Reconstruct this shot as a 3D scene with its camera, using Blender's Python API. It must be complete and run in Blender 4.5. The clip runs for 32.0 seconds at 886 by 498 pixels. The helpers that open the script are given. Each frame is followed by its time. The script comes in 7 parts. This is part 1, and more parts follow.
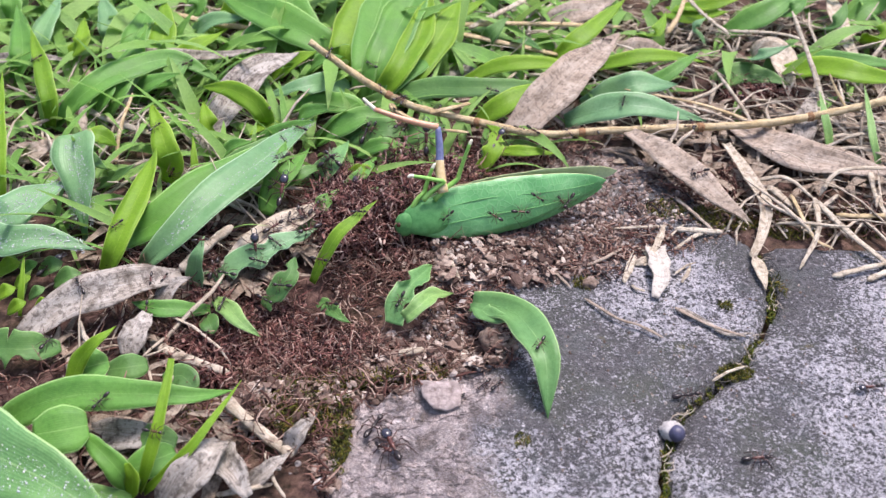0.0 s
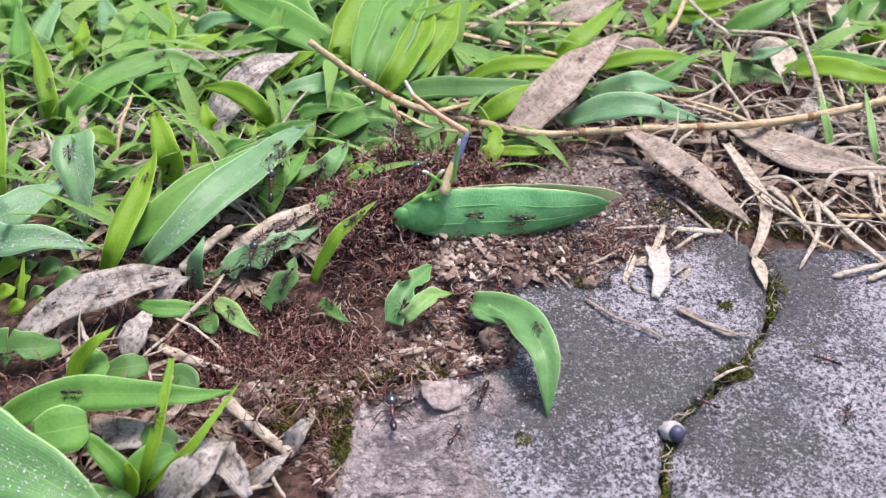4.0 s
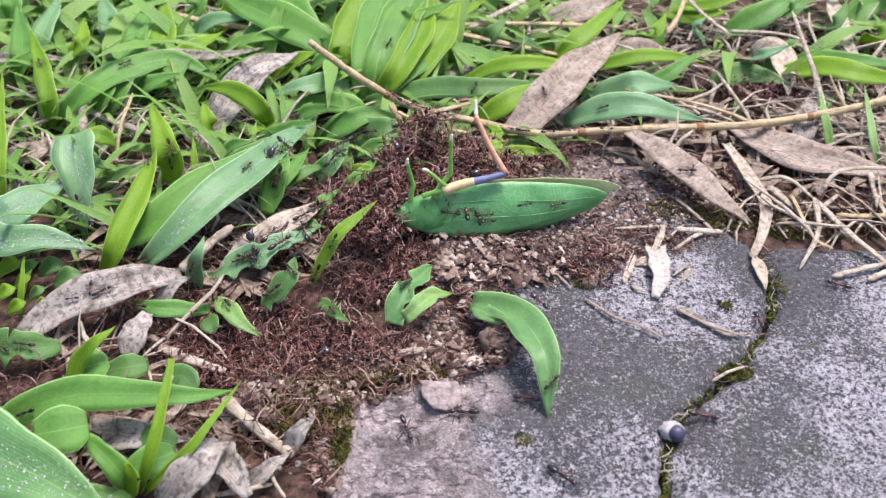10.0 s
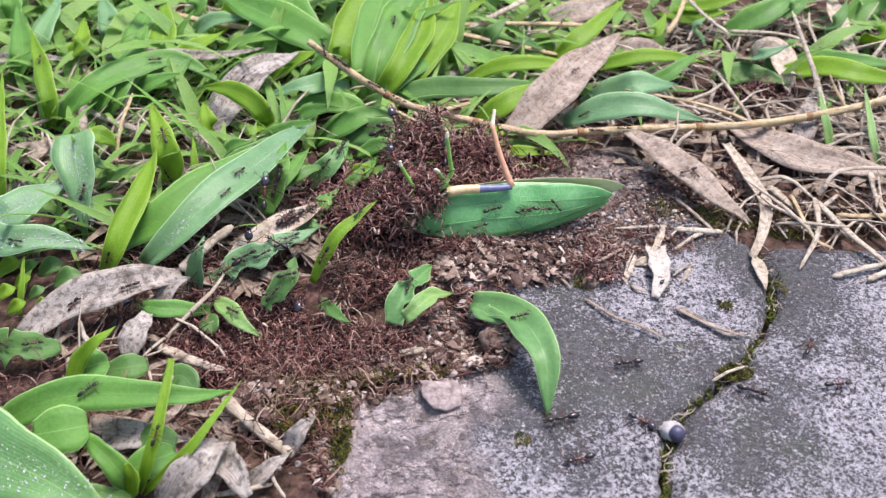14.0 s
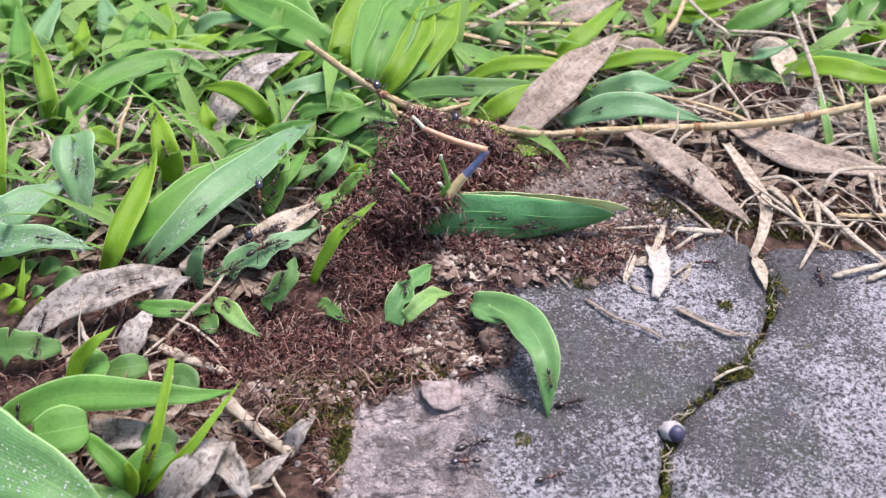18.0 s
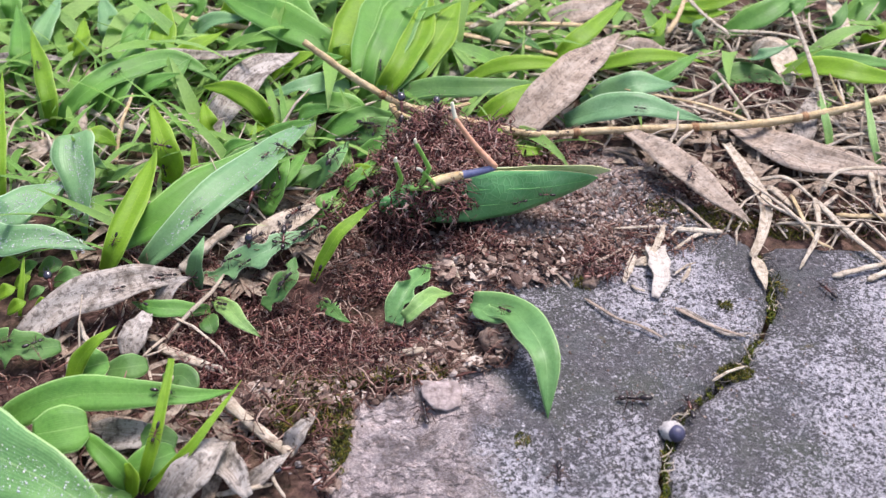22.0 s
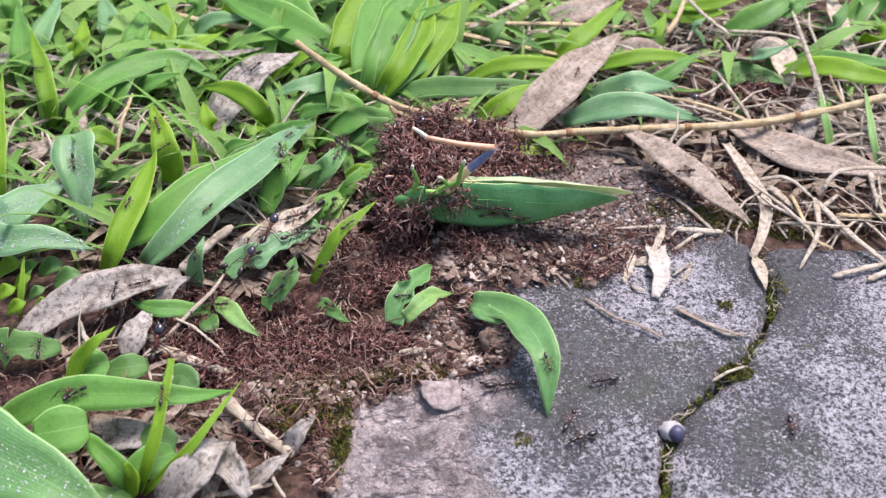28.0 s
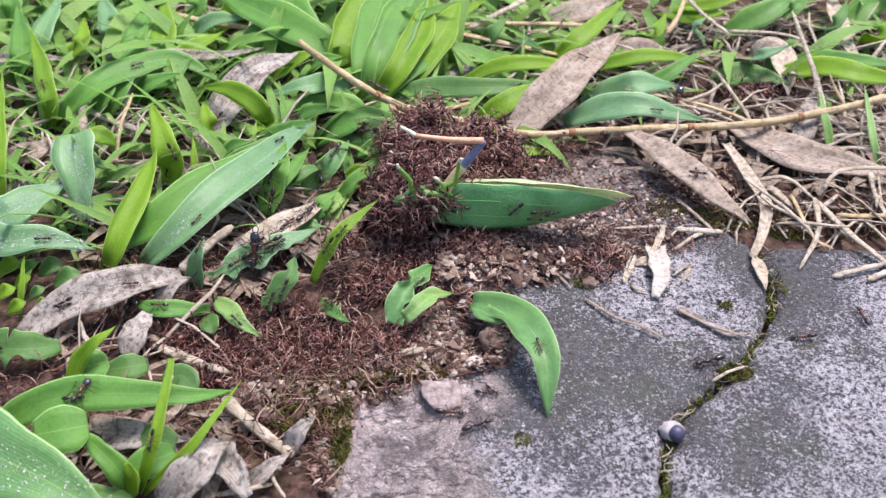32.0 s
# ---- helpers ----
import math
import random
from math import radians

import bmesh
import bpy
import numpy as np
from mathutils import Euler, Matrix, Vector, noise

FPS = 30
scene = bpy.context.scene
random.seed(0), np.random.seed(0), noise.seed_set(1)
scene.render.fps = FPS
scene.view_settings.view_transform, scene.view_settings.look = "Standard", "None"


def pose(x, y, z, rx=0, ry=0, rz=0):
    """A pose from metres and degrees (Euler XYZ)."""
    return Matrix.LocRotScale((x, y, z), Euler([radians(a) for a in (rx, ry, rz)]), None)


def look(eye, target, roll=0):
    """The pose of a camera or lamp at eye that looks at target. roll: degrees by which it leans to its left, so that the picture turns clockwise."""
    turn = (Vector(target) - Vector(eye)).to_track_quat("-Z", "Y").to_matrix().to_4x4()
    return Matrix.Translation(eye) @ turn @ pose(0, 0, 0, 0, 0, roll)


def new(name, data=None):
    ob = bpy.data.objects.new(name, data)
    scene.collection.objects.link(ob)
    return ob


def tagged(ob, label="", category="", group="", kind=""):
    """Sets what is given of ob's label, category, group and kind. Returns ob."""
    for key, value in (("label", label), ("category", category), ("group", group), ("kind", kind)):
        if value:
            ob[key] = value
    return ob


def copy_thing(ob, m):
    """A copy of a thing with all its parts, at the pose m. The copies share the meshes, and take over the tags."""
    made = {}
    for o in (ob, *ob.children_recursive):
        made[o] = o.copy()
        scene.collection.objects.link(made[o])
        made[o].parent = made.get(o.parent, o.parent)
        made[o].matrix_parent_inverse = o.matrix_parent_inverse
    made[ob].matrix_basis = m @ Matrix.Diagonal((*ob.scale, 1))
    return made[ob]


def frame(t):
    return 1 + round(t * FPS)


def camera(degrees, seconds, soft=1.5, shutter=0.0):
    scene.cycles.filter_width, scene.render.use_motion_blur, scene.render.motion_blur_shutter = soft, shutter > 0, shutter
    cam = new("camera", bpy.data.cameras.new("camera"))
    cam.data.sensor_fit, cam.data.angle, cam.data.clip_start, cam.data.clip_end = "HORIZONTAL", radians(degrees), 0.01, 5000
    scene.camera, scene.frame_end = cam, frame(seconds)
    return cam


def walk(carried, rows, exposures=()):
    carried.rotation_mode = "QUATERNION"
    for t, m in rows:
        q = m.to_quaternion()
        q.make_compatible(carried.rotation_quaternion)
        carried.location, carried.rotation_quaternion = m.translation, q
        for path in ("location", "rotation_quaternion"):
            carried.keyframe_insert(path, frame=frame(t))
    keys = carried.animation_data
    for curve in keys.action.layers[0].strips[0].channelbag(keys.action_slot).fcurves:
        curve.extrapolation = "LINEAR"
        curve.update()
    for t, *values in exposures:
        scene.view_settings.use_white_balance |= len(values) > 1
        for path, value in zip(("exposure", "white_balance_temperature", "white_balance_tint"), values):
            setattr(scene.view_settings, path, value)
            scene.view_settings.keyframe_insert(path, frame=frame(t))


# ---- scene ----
# A still camera low over the edge of a paving slab, about 20 cm from its subject.
cam = camera(50, 32.0, soft=1.4)
cam.data.dof.use_dof, cam.data.dof.focus_distance, cam.data.dof.aperture_fstop = True, 0.198, 36.0
STAND = look((0, -0.16548, 0.12929), (0, 0, 0))
walk(cam, [(0.0, STAND), (32.0, STAND)], exposures=[(0.0, 0.95, 6500, 19), (32.0, 0.95, 6500, 19)])

# ---- light: a bright overcast sky ----
world = bpy.data.worlds.new("overcast_sky")
scene.world = world
world.use_nodes = True
wn, wl = world.node_tree.nodes, world.node_tree.links
sky = wn.new("ShaderNodeTexSky")
sky.sky_type, sky.sun_disc = "NISHITA", False
sky.sun_elevation, sky.sun_rotation = radians(72), radians(49)
sky.air_density, sky.dust_density, sky.ozone_density = 1.0, 3.0, 1.0
wl.new(sky.outputs[0], wn["Background"].inputs["Color"])
wn["Background"].inputs["Strength"].default_value = 0.125
sun = new("sun", bpy.data.lights.new("sun", "SUN"))
sun.data.energy, sun.data.angle, sun.data.color = 2.3, radians(20), (1.0, 0.97, 0.94)
sun.matrix_world = look((0.25, 0.22, 1.05), (0, 0, 0))

# ---- materials ----
MM = 0.001


def ramp(nt, src, stops):
    node = nt.nodes.new("ShaderNodeValToRGB")
    while len(node.color_ramp.elements) < len(stops):
        node.color_ramp.elements.new(0.5)
    for el, (p, c) in zip(node.color_ramp.elements, stops):
        el.position, el.color = p, (*c, 1)
    nt.links.new(src, node.inputs[0])
    return node.outputs[0]


def noise_of(nt, scale, detail=6, rough=0.6, vec=None, out="Fac"):
    node = nt.nodes.new("ShaderNodeTexNoise")
    node.inputs["Scale"].default_value = scale
    node.inputs["Detail"].default_value = detail
    node.inputs["Roughness"].default_value = rough
    if vec:
        nt.links.new(vec, node.inputs["Vector"])
    return node.outputs[out]


def mix(nt, fac, a, b, how="MIX"):
    node = nt.nodes.new("ShaderNodeMix")
    node.data_type, node.blend_type = "RGBA", how
    for sock, v in ((node.inputs["Factor"], fac), (node.inputs[6], a), (node.inputs[7], b)):
        if isinstance(v, (int, float)):
            sock.default_value = v
        elif isinstance(v, tuple):
            sock.default_value = (*v, 1)
        else:
            nt.links.new(v, sock)
    return node.outputs[2]


def math_of(nt, op, a, b=0.5, c=0.5):
    node = nt.nodes.new("ShaderNodeMath")
    node.operation = op
    for sock, v in zip(node.inputs, (a, b, c)):
        if isinstance(v, (int, float)):
            sock.default_value = v
        else:
            nt.links.new(v, sock)
    return node.outputs[0]


def bump(nt, height, strength, dist, bsdf):
    node = nt.nodes.new("ShaderNodeBump")
    node.inputs["Strength"].default_value, node.inputs["Distance"].default_value = strength, dist
    nt.links.new(height, node.inputs["Height"])
    nt.links.new(node.outputs[0], bsdf.inputs["Normal"])


def start(name, rough=0.6, spec=0.5):
    m = bpy.data.materials.new(name)
    m.use_nodes = True
    b = m.node_tree.nodes["Principled BSDF"]
    b.inputs["Roughness"].default_value = rough
    b.inputs["Specular IOR Level"].default_value = spec
    return m, m.node_tree, b


def coords(nt, kind="Object"):
    return nt.nodes.new("ShaderNodeTexCoord").outputs[kind]


def world_pos(nt):
    return nt.nodes.new("ShaderNodeNewGeometry").outputs["Position"]


def leaf_mat(name, dark, light, tip, through_light=0.3, rough=0.42, islands=False, dull=0.0):
    """Living leaf: long veins, blotches, a paler midrib, and light that passes through."""
    m, nt, b = start(name, rough, 0.38)
    uv = coords(nt, "UV")
    sep = nt.nodes.new("ShaderNodeSeparateXYZ")
    nt.links.new(uv, sep.inputs[0])
    if islands:
        rnd = nt.nodes.new("ShaderNodeNewGeometry").outputs["Random Per Island"]
    else:
        rnd = nt.nodes.new("ShaderNodeObjectInfo").outputs["Random"]
    pos = world_pos(nt)
    blotch = noise_of(nt, 140, 4, 0.55, pos)
    base = mix(nt, ramp(nt, blotch, [(0.3, (0, 0, 0)), (0.7, (1, 1, 1))]), dark, light)
    base = mix(nt, math_of(nt, "MULTIPLY", rnd, 0.75), base, light if not dull else tip)
    vein = math_of(nt, "ABSOLUTE", math_of(nt, "SINE", math_of(nt, "MULTIPLY", sep.outputs[0], 66.0)))
    vein = math_of(nt, "POWER", vein, 5.0)
    base = mix(nt, math_of(nt, "MULTIPLY", vein, 0.16), base, tip)
    fleck = ramp(nt, noise_of(nt, 1700, 4, 0.7, pos), [(0.36, (0.72, 0.76, 0.72)), (0.64, (1.14, 1.10, 1.14))])
    base = mix(nt, 0.8, base, fleck, "MULTIPLY")
    edge = math_of(nt, "ABSOLUTE", math_of(nt, "SUBTRACT", sep.outputs[0], 0.5))
    rib = math_of(nt, "LESS_THAN", edge, 0.014)
    base = mix(nt, math_of(nt, "MULTIPLY", rib, 0.55), base, tip)
    rim = math_of(nt, "GREATER_THAN", edge, 0.468)
    base = mix(nt, math_of(nt, "MULTIPLY", rim, 0.8), base, tuple(min(0.8, c * 1.15 + 0.06) for c in tip))
    # whitish leaf sheen, painted as pale mottling in the base colour
    sheen_mottle = ramp(nt, noise_of(nt, 420, 6, 0.7, pos), [(0.42, (0, 0, 0)), (0.68, (1, 1, 1))])
    base = mix(nt, math_of(nt, "MULTIPLY", sheen_mottle, 0.12), base, tip)
    drift = ramp(nt, noise_of(nt, 45, 3, 0.5, pos), [(0.40, (0, 0, 0)), (0.64, (1, 1, 1))])
    base = mix(nt, math_of(nt, "MULTIPLY", drift, 0.28), base, (light[0] * 1.35, light[1] * 1.12, light[2] * 0.75))
    spot = ramp(nt, noise_of(nt, 700, 5, 0.7, pos), [(0.60, (0, 0, 0)), (0.74, (1, 1, 1))])
    base = mix(nt, math_of(nt, "MULTIPLY", spot, 0.25), base, (0.16, 0.15, 0.04))
    # withered tips and nibbled brown margins
    dry = math_of(nt, "ADD", math_of(nt, "MULTIPLY_ADD", sep.outputs[1], 6.0, -5.75), math_of(nt, "MULTIPLY", rnd, 0.5))
    dry = math_of(nt, "ADD", dry, math_of(nt, "MULTIPLY_ADD", edge, 3.2, -1.75))
    dry = math_of(nt, "ADD", dry, math_of(nt, "MULTIPLY", noise_of(nt, 520, 4, 0.6, pos), 0.9))
    base = mix(nt, math_of(nt, "MULTIPLY", ramp(nt, dry, [(0.45, (0, 0, 0)), (0.75, (1, 1, 1))]), 0.7), base, (0.34, 0.27, 0.09))
    nt.links.new(base, b.inputs["Base Color"])
    grain = noise_of(nt, 2600, 3, 0.6, pos)
    relief = math_of(nt, "ADD", math_of(nt, "MULTIPLY", vein, 0.35), math_of(nt, "MULTIPLY", grain, 0.5))
    relief = math_of(nt, "ADD", relief, math_of(nt, "MULTIPLY", noise_of(nt, 380, 3, 0.5, pos), 3.0))
    relief = math_of(nt, "ADD", relief, math_of(nt, "MULTIPLY", noise_of(nt, 130, 3, 0.5, pos), 7.0))
    bump(nt, relief, 0.45, 0.0001, b)
    nt.links.new(ramp(nt, blotch, [(0.25, (rough - 0.06,) * 3), (0.75, (rough + 0.22,) * 3)]), b.inputs["Roughness"])
    tr = nt.nodes.new("ShaderNodeBsdfTranslucent")
    nt.links.new(mix(nt, 0.5, base, tip), tr.inputs["Color"])
    sh = nt.nodes.new("ShaderNodeMixShader")
    sh.inputs[0].default_value = through_light
    nt.links.new(b.outputs[0], sh.inputs[1])
    nt.links.new(tr.outputs[0], sh.inputs[2])
    nt.links.new(sh.outputs[0], nt.nodes["Material Output"].inputs["Surface"])
    return m


def wing_mat(name, dark, light, tip):
    """A waxy insect wing: a net of fine veins between soft blotches."""
    m, nt, b = start(name, 0.36, 0.5)
    loc = coords(nt)
    blotch = noise_of(nt, 95, 5, 0.6, loc)
    base = mix(nt, ramp(nt, blotch, [(0.32, (0, 0, 0)), (0.68, (1, 1, 1))]), dark, light)
    net = nt.nodes.new("ShaderNodeTexVoronoi")
    net.feature = "DISTANCE_TO_EDGE"
    net.inputs["Scale"].default_value = 620
    nt.links.new(loc, net.inputs["Vector"])
    line = ramp(nt, net.outputs["Distance"], [(0.0, (1, 1, 1)), (0.09, (0, 0, 0))])
    base = mix(nt, math_of(nt, "MULTIPLY", line, 0.16), base, tip)
    worn = ramp(nt, noise_of(nt, 240, 6, 0.7, loc), [(0.58, (0, 0, 0)), (0.72, (1, 1, 1))])
    base = mix(nt, math_of(nt, "MULTIPLY", worn, 0.35), base, tip)
    fleck = ramp(nt, noise_of(nt, 900, 4, 0.7, loc), [(0.66, (0, 0, 0)), (0.74, (1, 1, 1))])
    base = mix(nt, math_of(nt, "MULTIPLY", fleck, 0.4), base, (0.05, 0.10, 0.03))
    nt.links.new(base, b.inputs["Base Color"])
    nt.links.new(ramp(nt, blotch, [(0.25, (0.28,) * 3), (0.75, (0.52,) * 3)]), b.inputs["Roughness"])
    bump(nt, math_of(nt, "ADD", math_of(nt, "MULTIPLY", line, 0.5), math_of(nt, "MULTIPLY", noise_of(nt, 260, 4, 0.6, loc), 2.5)), 0.5, 0.00012, b)
    return m


def dry_mat(name, dark, mid, pale, rough=0.75, islands=False, spots=0.35):
    """Dead leaf or straw: fibres along it, grey weathering and dark fungus spots."""
    m, nt, b = start(name, rough, 0.3)
    uv = coords(nt, "UV")
    mp = nt.nodes.new("ShaderNodeMapping")
    mp.inputs["Scale"].default_value = (26, 2.2, 1)
    nt.links.new(uv, mp.inputs[0])
    if islands:
        rnd = nt.nodes.new("ShaderNodeNewGeometry").outputs["Random Per Island"]
    else:
        rnd = nt.nodes.new("ShaderNodeObjectInfo").outputs["Random"]
    pos = world_pos(nt)
    fib = noise_of(nt, 1.0, 5, 0.65, mp.outputs[0])
    base = ramp(nt, fib, [(0.28, dark), (0.5, mid), (0.72, pale)])
    base = mix(nt, math_of(nt, "MULTIPLY", rnd, 0.55), base, mid)
    patch = ramp(nt, noise_of(nt, 210, 5, 0.65, pos), [(0.42, (0, 0, 0)), (0.66, (1, 1, 1))])
    base = mix(nt, math_of(nt, "MULTIPLY", patch, 0.5), base, pale)
    spot = ramp(nt, noise_of(nt, 950, 4, 0.6, pos), [(0.53, (0, 0, 0)), (0.61, (1, 1, 1))])
    base = mix(nt, math_of(nt, "MULTIPLY", spot, spots), base, tuple(c * 0.35 for c in dark))
    rot = ramp(nt, noise_of(nt, 330, 6, 0.7, pos), [(0.50, (0, 0, 0)), (0.62, (1, 1, 1))])
    base = mix(nt, math_of(nt, "MULTIPLY", rot, spots * 1.1), base, tuple(c * 0.75 for c in dark))
    nt.links.new(base, b.inputs["Base Color"])
    bump(nt, math_of(nt, "ADD", fib, noise_of(nt, 2200, 4, 0.6, pos)), 0.7, 0.0003, b)
    return m


LEAF = leaf_mat("leaf_green", (0.058, 0.205, 0.032), (0.134, 0.365, 0.060), (0.35, 0.58, 0.19), 0.34)
LEAF_BRIGHT = leaf_mat("leaf_yellow_green", (0.120, 0.300, 0.012), (0.225, 0.445, 0.022), (0.45, 0.62, 0.11), 0.42)
LEAF_BLUE = leaf_mat("leaf_blue_green", (0.095, 0.255, 0.100), (0.172, 0.372, 0.165), (0.40, 0.58, 0.36), 0.25, 0.33)
LEAF_DARK = leaf_mat("leaf_dark_green", (0.050, 0.150, 0.042), (0.108, 0.255, 0.058), (0.22, 0.40, 0.13), 0.25)
LEAF_PALE = leaf_mat("leaf_pale_green", (0.170, 0.370, 0.095), (0.260, 0.470, 0.140), (0.48, 0.62, 0.29), 0.25)
LEAF_COOL = leaf_mat("leaf_cool_green", (0.080, 0.228, 0.068), (0.148, 0.350, 0.120), (0.36, 0.56, 0.22), 0.22, 0.36)
LAWN = leaf_mat("lawn_green", (0.046, 0.160, 0.026), (0.135, 0.345, 0.052), (0.31, 0.50, 0.13), 0.3, 0.45, islands=True, dull=0.6)
DRY_GREY = dry_mat("dead_leaf_grey", (0.105, 0.080, 0.060), (0.32, 0.28, 0.235), (0.62, 0.58, 0.53), spots=0.6)
DRY_BROWN = dry_mat("dead_leaf_brown", (0.14, 0.098, 0.066), (0.35, 0.275, 0.212), (0.58, 0.50, 0.42), spots=0.45)
DRY_BLEACH = dry_mat("leaf_bleached_white", (0.30, 0.25, 0.20), (0.50, 0.45, 0.39), (0.68, 0.63, 0.57), 0.7, spots=0.35)
DRY_RUST = dry_mat("straw_rust", (0.13, 0.055, 0.022), (0.30, 0.15, 0.065), (0.50, 0.32, 0.18), 0.6, spots=0.3)
DRY_TAN = dry_mat("straw_tan", (0.25, 0.155, 0.065), (0.50, 0.37, 0.19), (0.74, 0.63, 0.43), 0.55, spots=0.3)
DRY_WHITE = dry_mat("straw_bleached", (0.26, 0.19, 0.12), (0.47, 0.395, 0.295), (0.68, 0.62, 0.52), 0.65, spots=0.5)
SHRED = dry_mat("leaf_shred_brown", (0.085, 0.058, 0.038), (0.25, 0.185, 0.13), (0.52, 0.45, 0.365), 0.8, islands=True, spots=0.5)
LITTER = dry_mat("straw_litter", (0.15, 0.105, 0.068), (0.48, 0.395, 0.295), (0.80, 0.72, 0.60), 0.75, islands=True, spots=0.2)


def soil_mat():
    m, nt, b = start("damp_soil", 0.85, 0.25)
    pos = world_pos(nt)
    a = noise_of(nt, 420, 8, 0.7, pos)
    c = ramp(nt, a, [(0.34, (0.016, 0.009, 0.008)), (0.48, (0.075, 0.040, 0.032)), (0.7, (0.19, 0.115, 0.092))])
    g = ramp(nt, noise_of(nt, 38, 4, 0.6, pos), [(0.45, (0, 0, 0)), (0.7, (1, 1, 1))])
    c = mix(nt, math_of(nt, "MULTIPLY", g, 0.3), c, (0.09, 0.085, 0.02))
    # away from the bare patch the ground is covered with thatch and grass
    ln = nt.nodes.new("ShaderNodeVectorMath")
    ln.operation = "LENGTH"
    nt.links.new(pos, ln.inputs[0])
    far = math_of(nt, "SMOOTH_MIN", math_of(nt, "MULTIPLY", math_of(nt, "SUBTRACT", ln.outputs["Value"], 0.24), 2.5), 1.0, 0.1)
    far = math_of(nt, "MAXIMUM", far, 0.0)
    c = mix(nt, far, c, mix(nt, noise_of(nt, 3, 6, 0.7, pos), (0.05, 0.12, 0.02), (0.11, 0.19, 0.04)))
    nt.links.new(c, b.inputs["Base Color"])
    bump(nt, a, 0.9, 0.0012, b)
    return m


def patch_of(nt, pos, centre, reach):
    """A soft-edged oval patch on the slab: one inside, nothing outside."""
    mp = nt.nodes.new("ShaderNodeMapping")
    mp.vector_type = "TEXTURE"
    mp.inputs["Location"].default_value = (centre[0], centre[1], 0)
    mp.inputs["Scale"].default_value = (reach[0], reach[1], 1000)
    nt.links.new(pos, mp.inputs[0])
    ln = nt.nodes.new("ShaderNodeVectorMath")
    ln.operation = "LENGTH"
    nt.links.new(mp.outputs[0], ln.inputs[0])
    return ramp(nt, ln.outputs["Value"], [(0.15, (1, 1, 1)), (1.0, (0, 0, 0))])


def slab_mat():
    """Old concrete: dark grey film, white lichen specks, green and orange growth, a worn pinkish corner."""
    m, nt, b = start("weathered_concrete", 0.85, 0.3)
    pos = world_pos(nt)
    fine = noise_of(nt, 900, 6, 0.7, pos)
    big = noise_of(nt, 32, 5, 0.6, pos)
    base = ramp(nt, fine, [(0.3, (0.045, 0.044, 0.046)), (0.5, (0.115, 0.111, 0.116)), (0.7, (0.23, 0.215, 0.225))])
    green = ramp(nt, noise_of(nt, 60, 4, 0.6, pos), [(0.48, (0, 0, 0)), (0.66, (1, 1, 1))])
    base = mix(nt, math_of(nt, "MULTIPLY", green, 0.45), base, (0.105, 0.125, 0.085))
    # lichen specks gather in patches
    speck = mix(nt, 0.5, noise_of(nt, 820, 5, 0.75, pos), noise_of(nt, 1900, 3, 0.7, pos))
    mid = noise_of(nt, 190, 5, 0.65, pos)
    sep = nt.nodes.new("ShaderNodeSeparateXYZ")
    nt.links.new(pos, sep.inputs[0])
    gx = math_of(nt, "MULTIPLY_ADD", sep.outputs[0], 2.1, -0.085)
    gy = math_of(nt, "MULTIPLY_ADD", sep.outputs[1], -3.8, -0.09)
    patchy = noise_of(nt, 75, 4, 0.55, pos)
    dens = math_of(nt, "ADD", math_of(nt, "MULTIPLY_ADD", big, 1.1, -0.33), math_of(nt, "MULTIPLY", mid, 0.45))
    dens = math_of(nt, "ADD", dens, math_of(nt, "MULTIPLY_ADD", patchy, 0.7, -0.35))
    dens = math_of(nt, "ADD", dens, math_of(nt, "MINIMUM", math_of(nt, "ADD", gx, gy), 0.13))
    dens = math_of(nt, "ADD", dens, math_of(nt, "MULTIPLY", patch_of(nt, pos, (0.0522, -0.0169), (0.024, 0.02)), 0.26))
    dens = math_of(nt, "ADD", dens, math_of(nt, "MULTIPLY", patch_of(nt, pos, (0.0382, -0.0373), (0.026, 0.017)), -0.2))
    dens = math_of(nt, "ADD", dens, math_of(nt, "MULTIPLY", patch_of(nt, pos, (0.0289, -0.0584), (0.024, 0.02)), 0.10))
    dens = math_of(nt, "ADD", dens, math_of(nt, "MULTIPLY", patch_of(nt, pos, (0.0509, -0.0521), (0.018, 0.012)), -0.2))
    dens = math_of(nt, "ADD", dens, math_of(nt, "MULTIPLY", patch_of(nt, pos, (0.0749, -0.0151), (0.016, 0.02)), -0.25))
    lich = math_of(nt, "ADD", math_of(nt, "MULTIPLY_ADD", speck, 2.1, -0.55), math_of(nt, "MULTIPLY", dens, 0.62))
    lf = ramp(nt, lich, [(0.0, (0, 0, 0)), (0.83, (0, 0, 0)), (0.89, (1, 1, 1))])
    tone = ramp(nt, noise_of(nt, 420, 4, 0.6, pos), [(0.35, (0.40, 0.385, 0.42)), (0.65, (0.74, 0.71, 0.75))])
    base = mix(nt, math_of(nt, "MULTIPLY", lf, 0.85), base, tone)
    # smooth grey-green film with few specks
    film = ramp(nt, noise_of(nt, 85, 4, 0.5, pos), [(0.57, (0, 0, 0)), (0.62, (1, 1, 1))])
    base = mix(nt, math_of(nt, "MULTIPLY", film, 0.30), base, mix(nt, fine, (0.085, 0.10, 0.10), (0.20, 0.215, 0.21)))
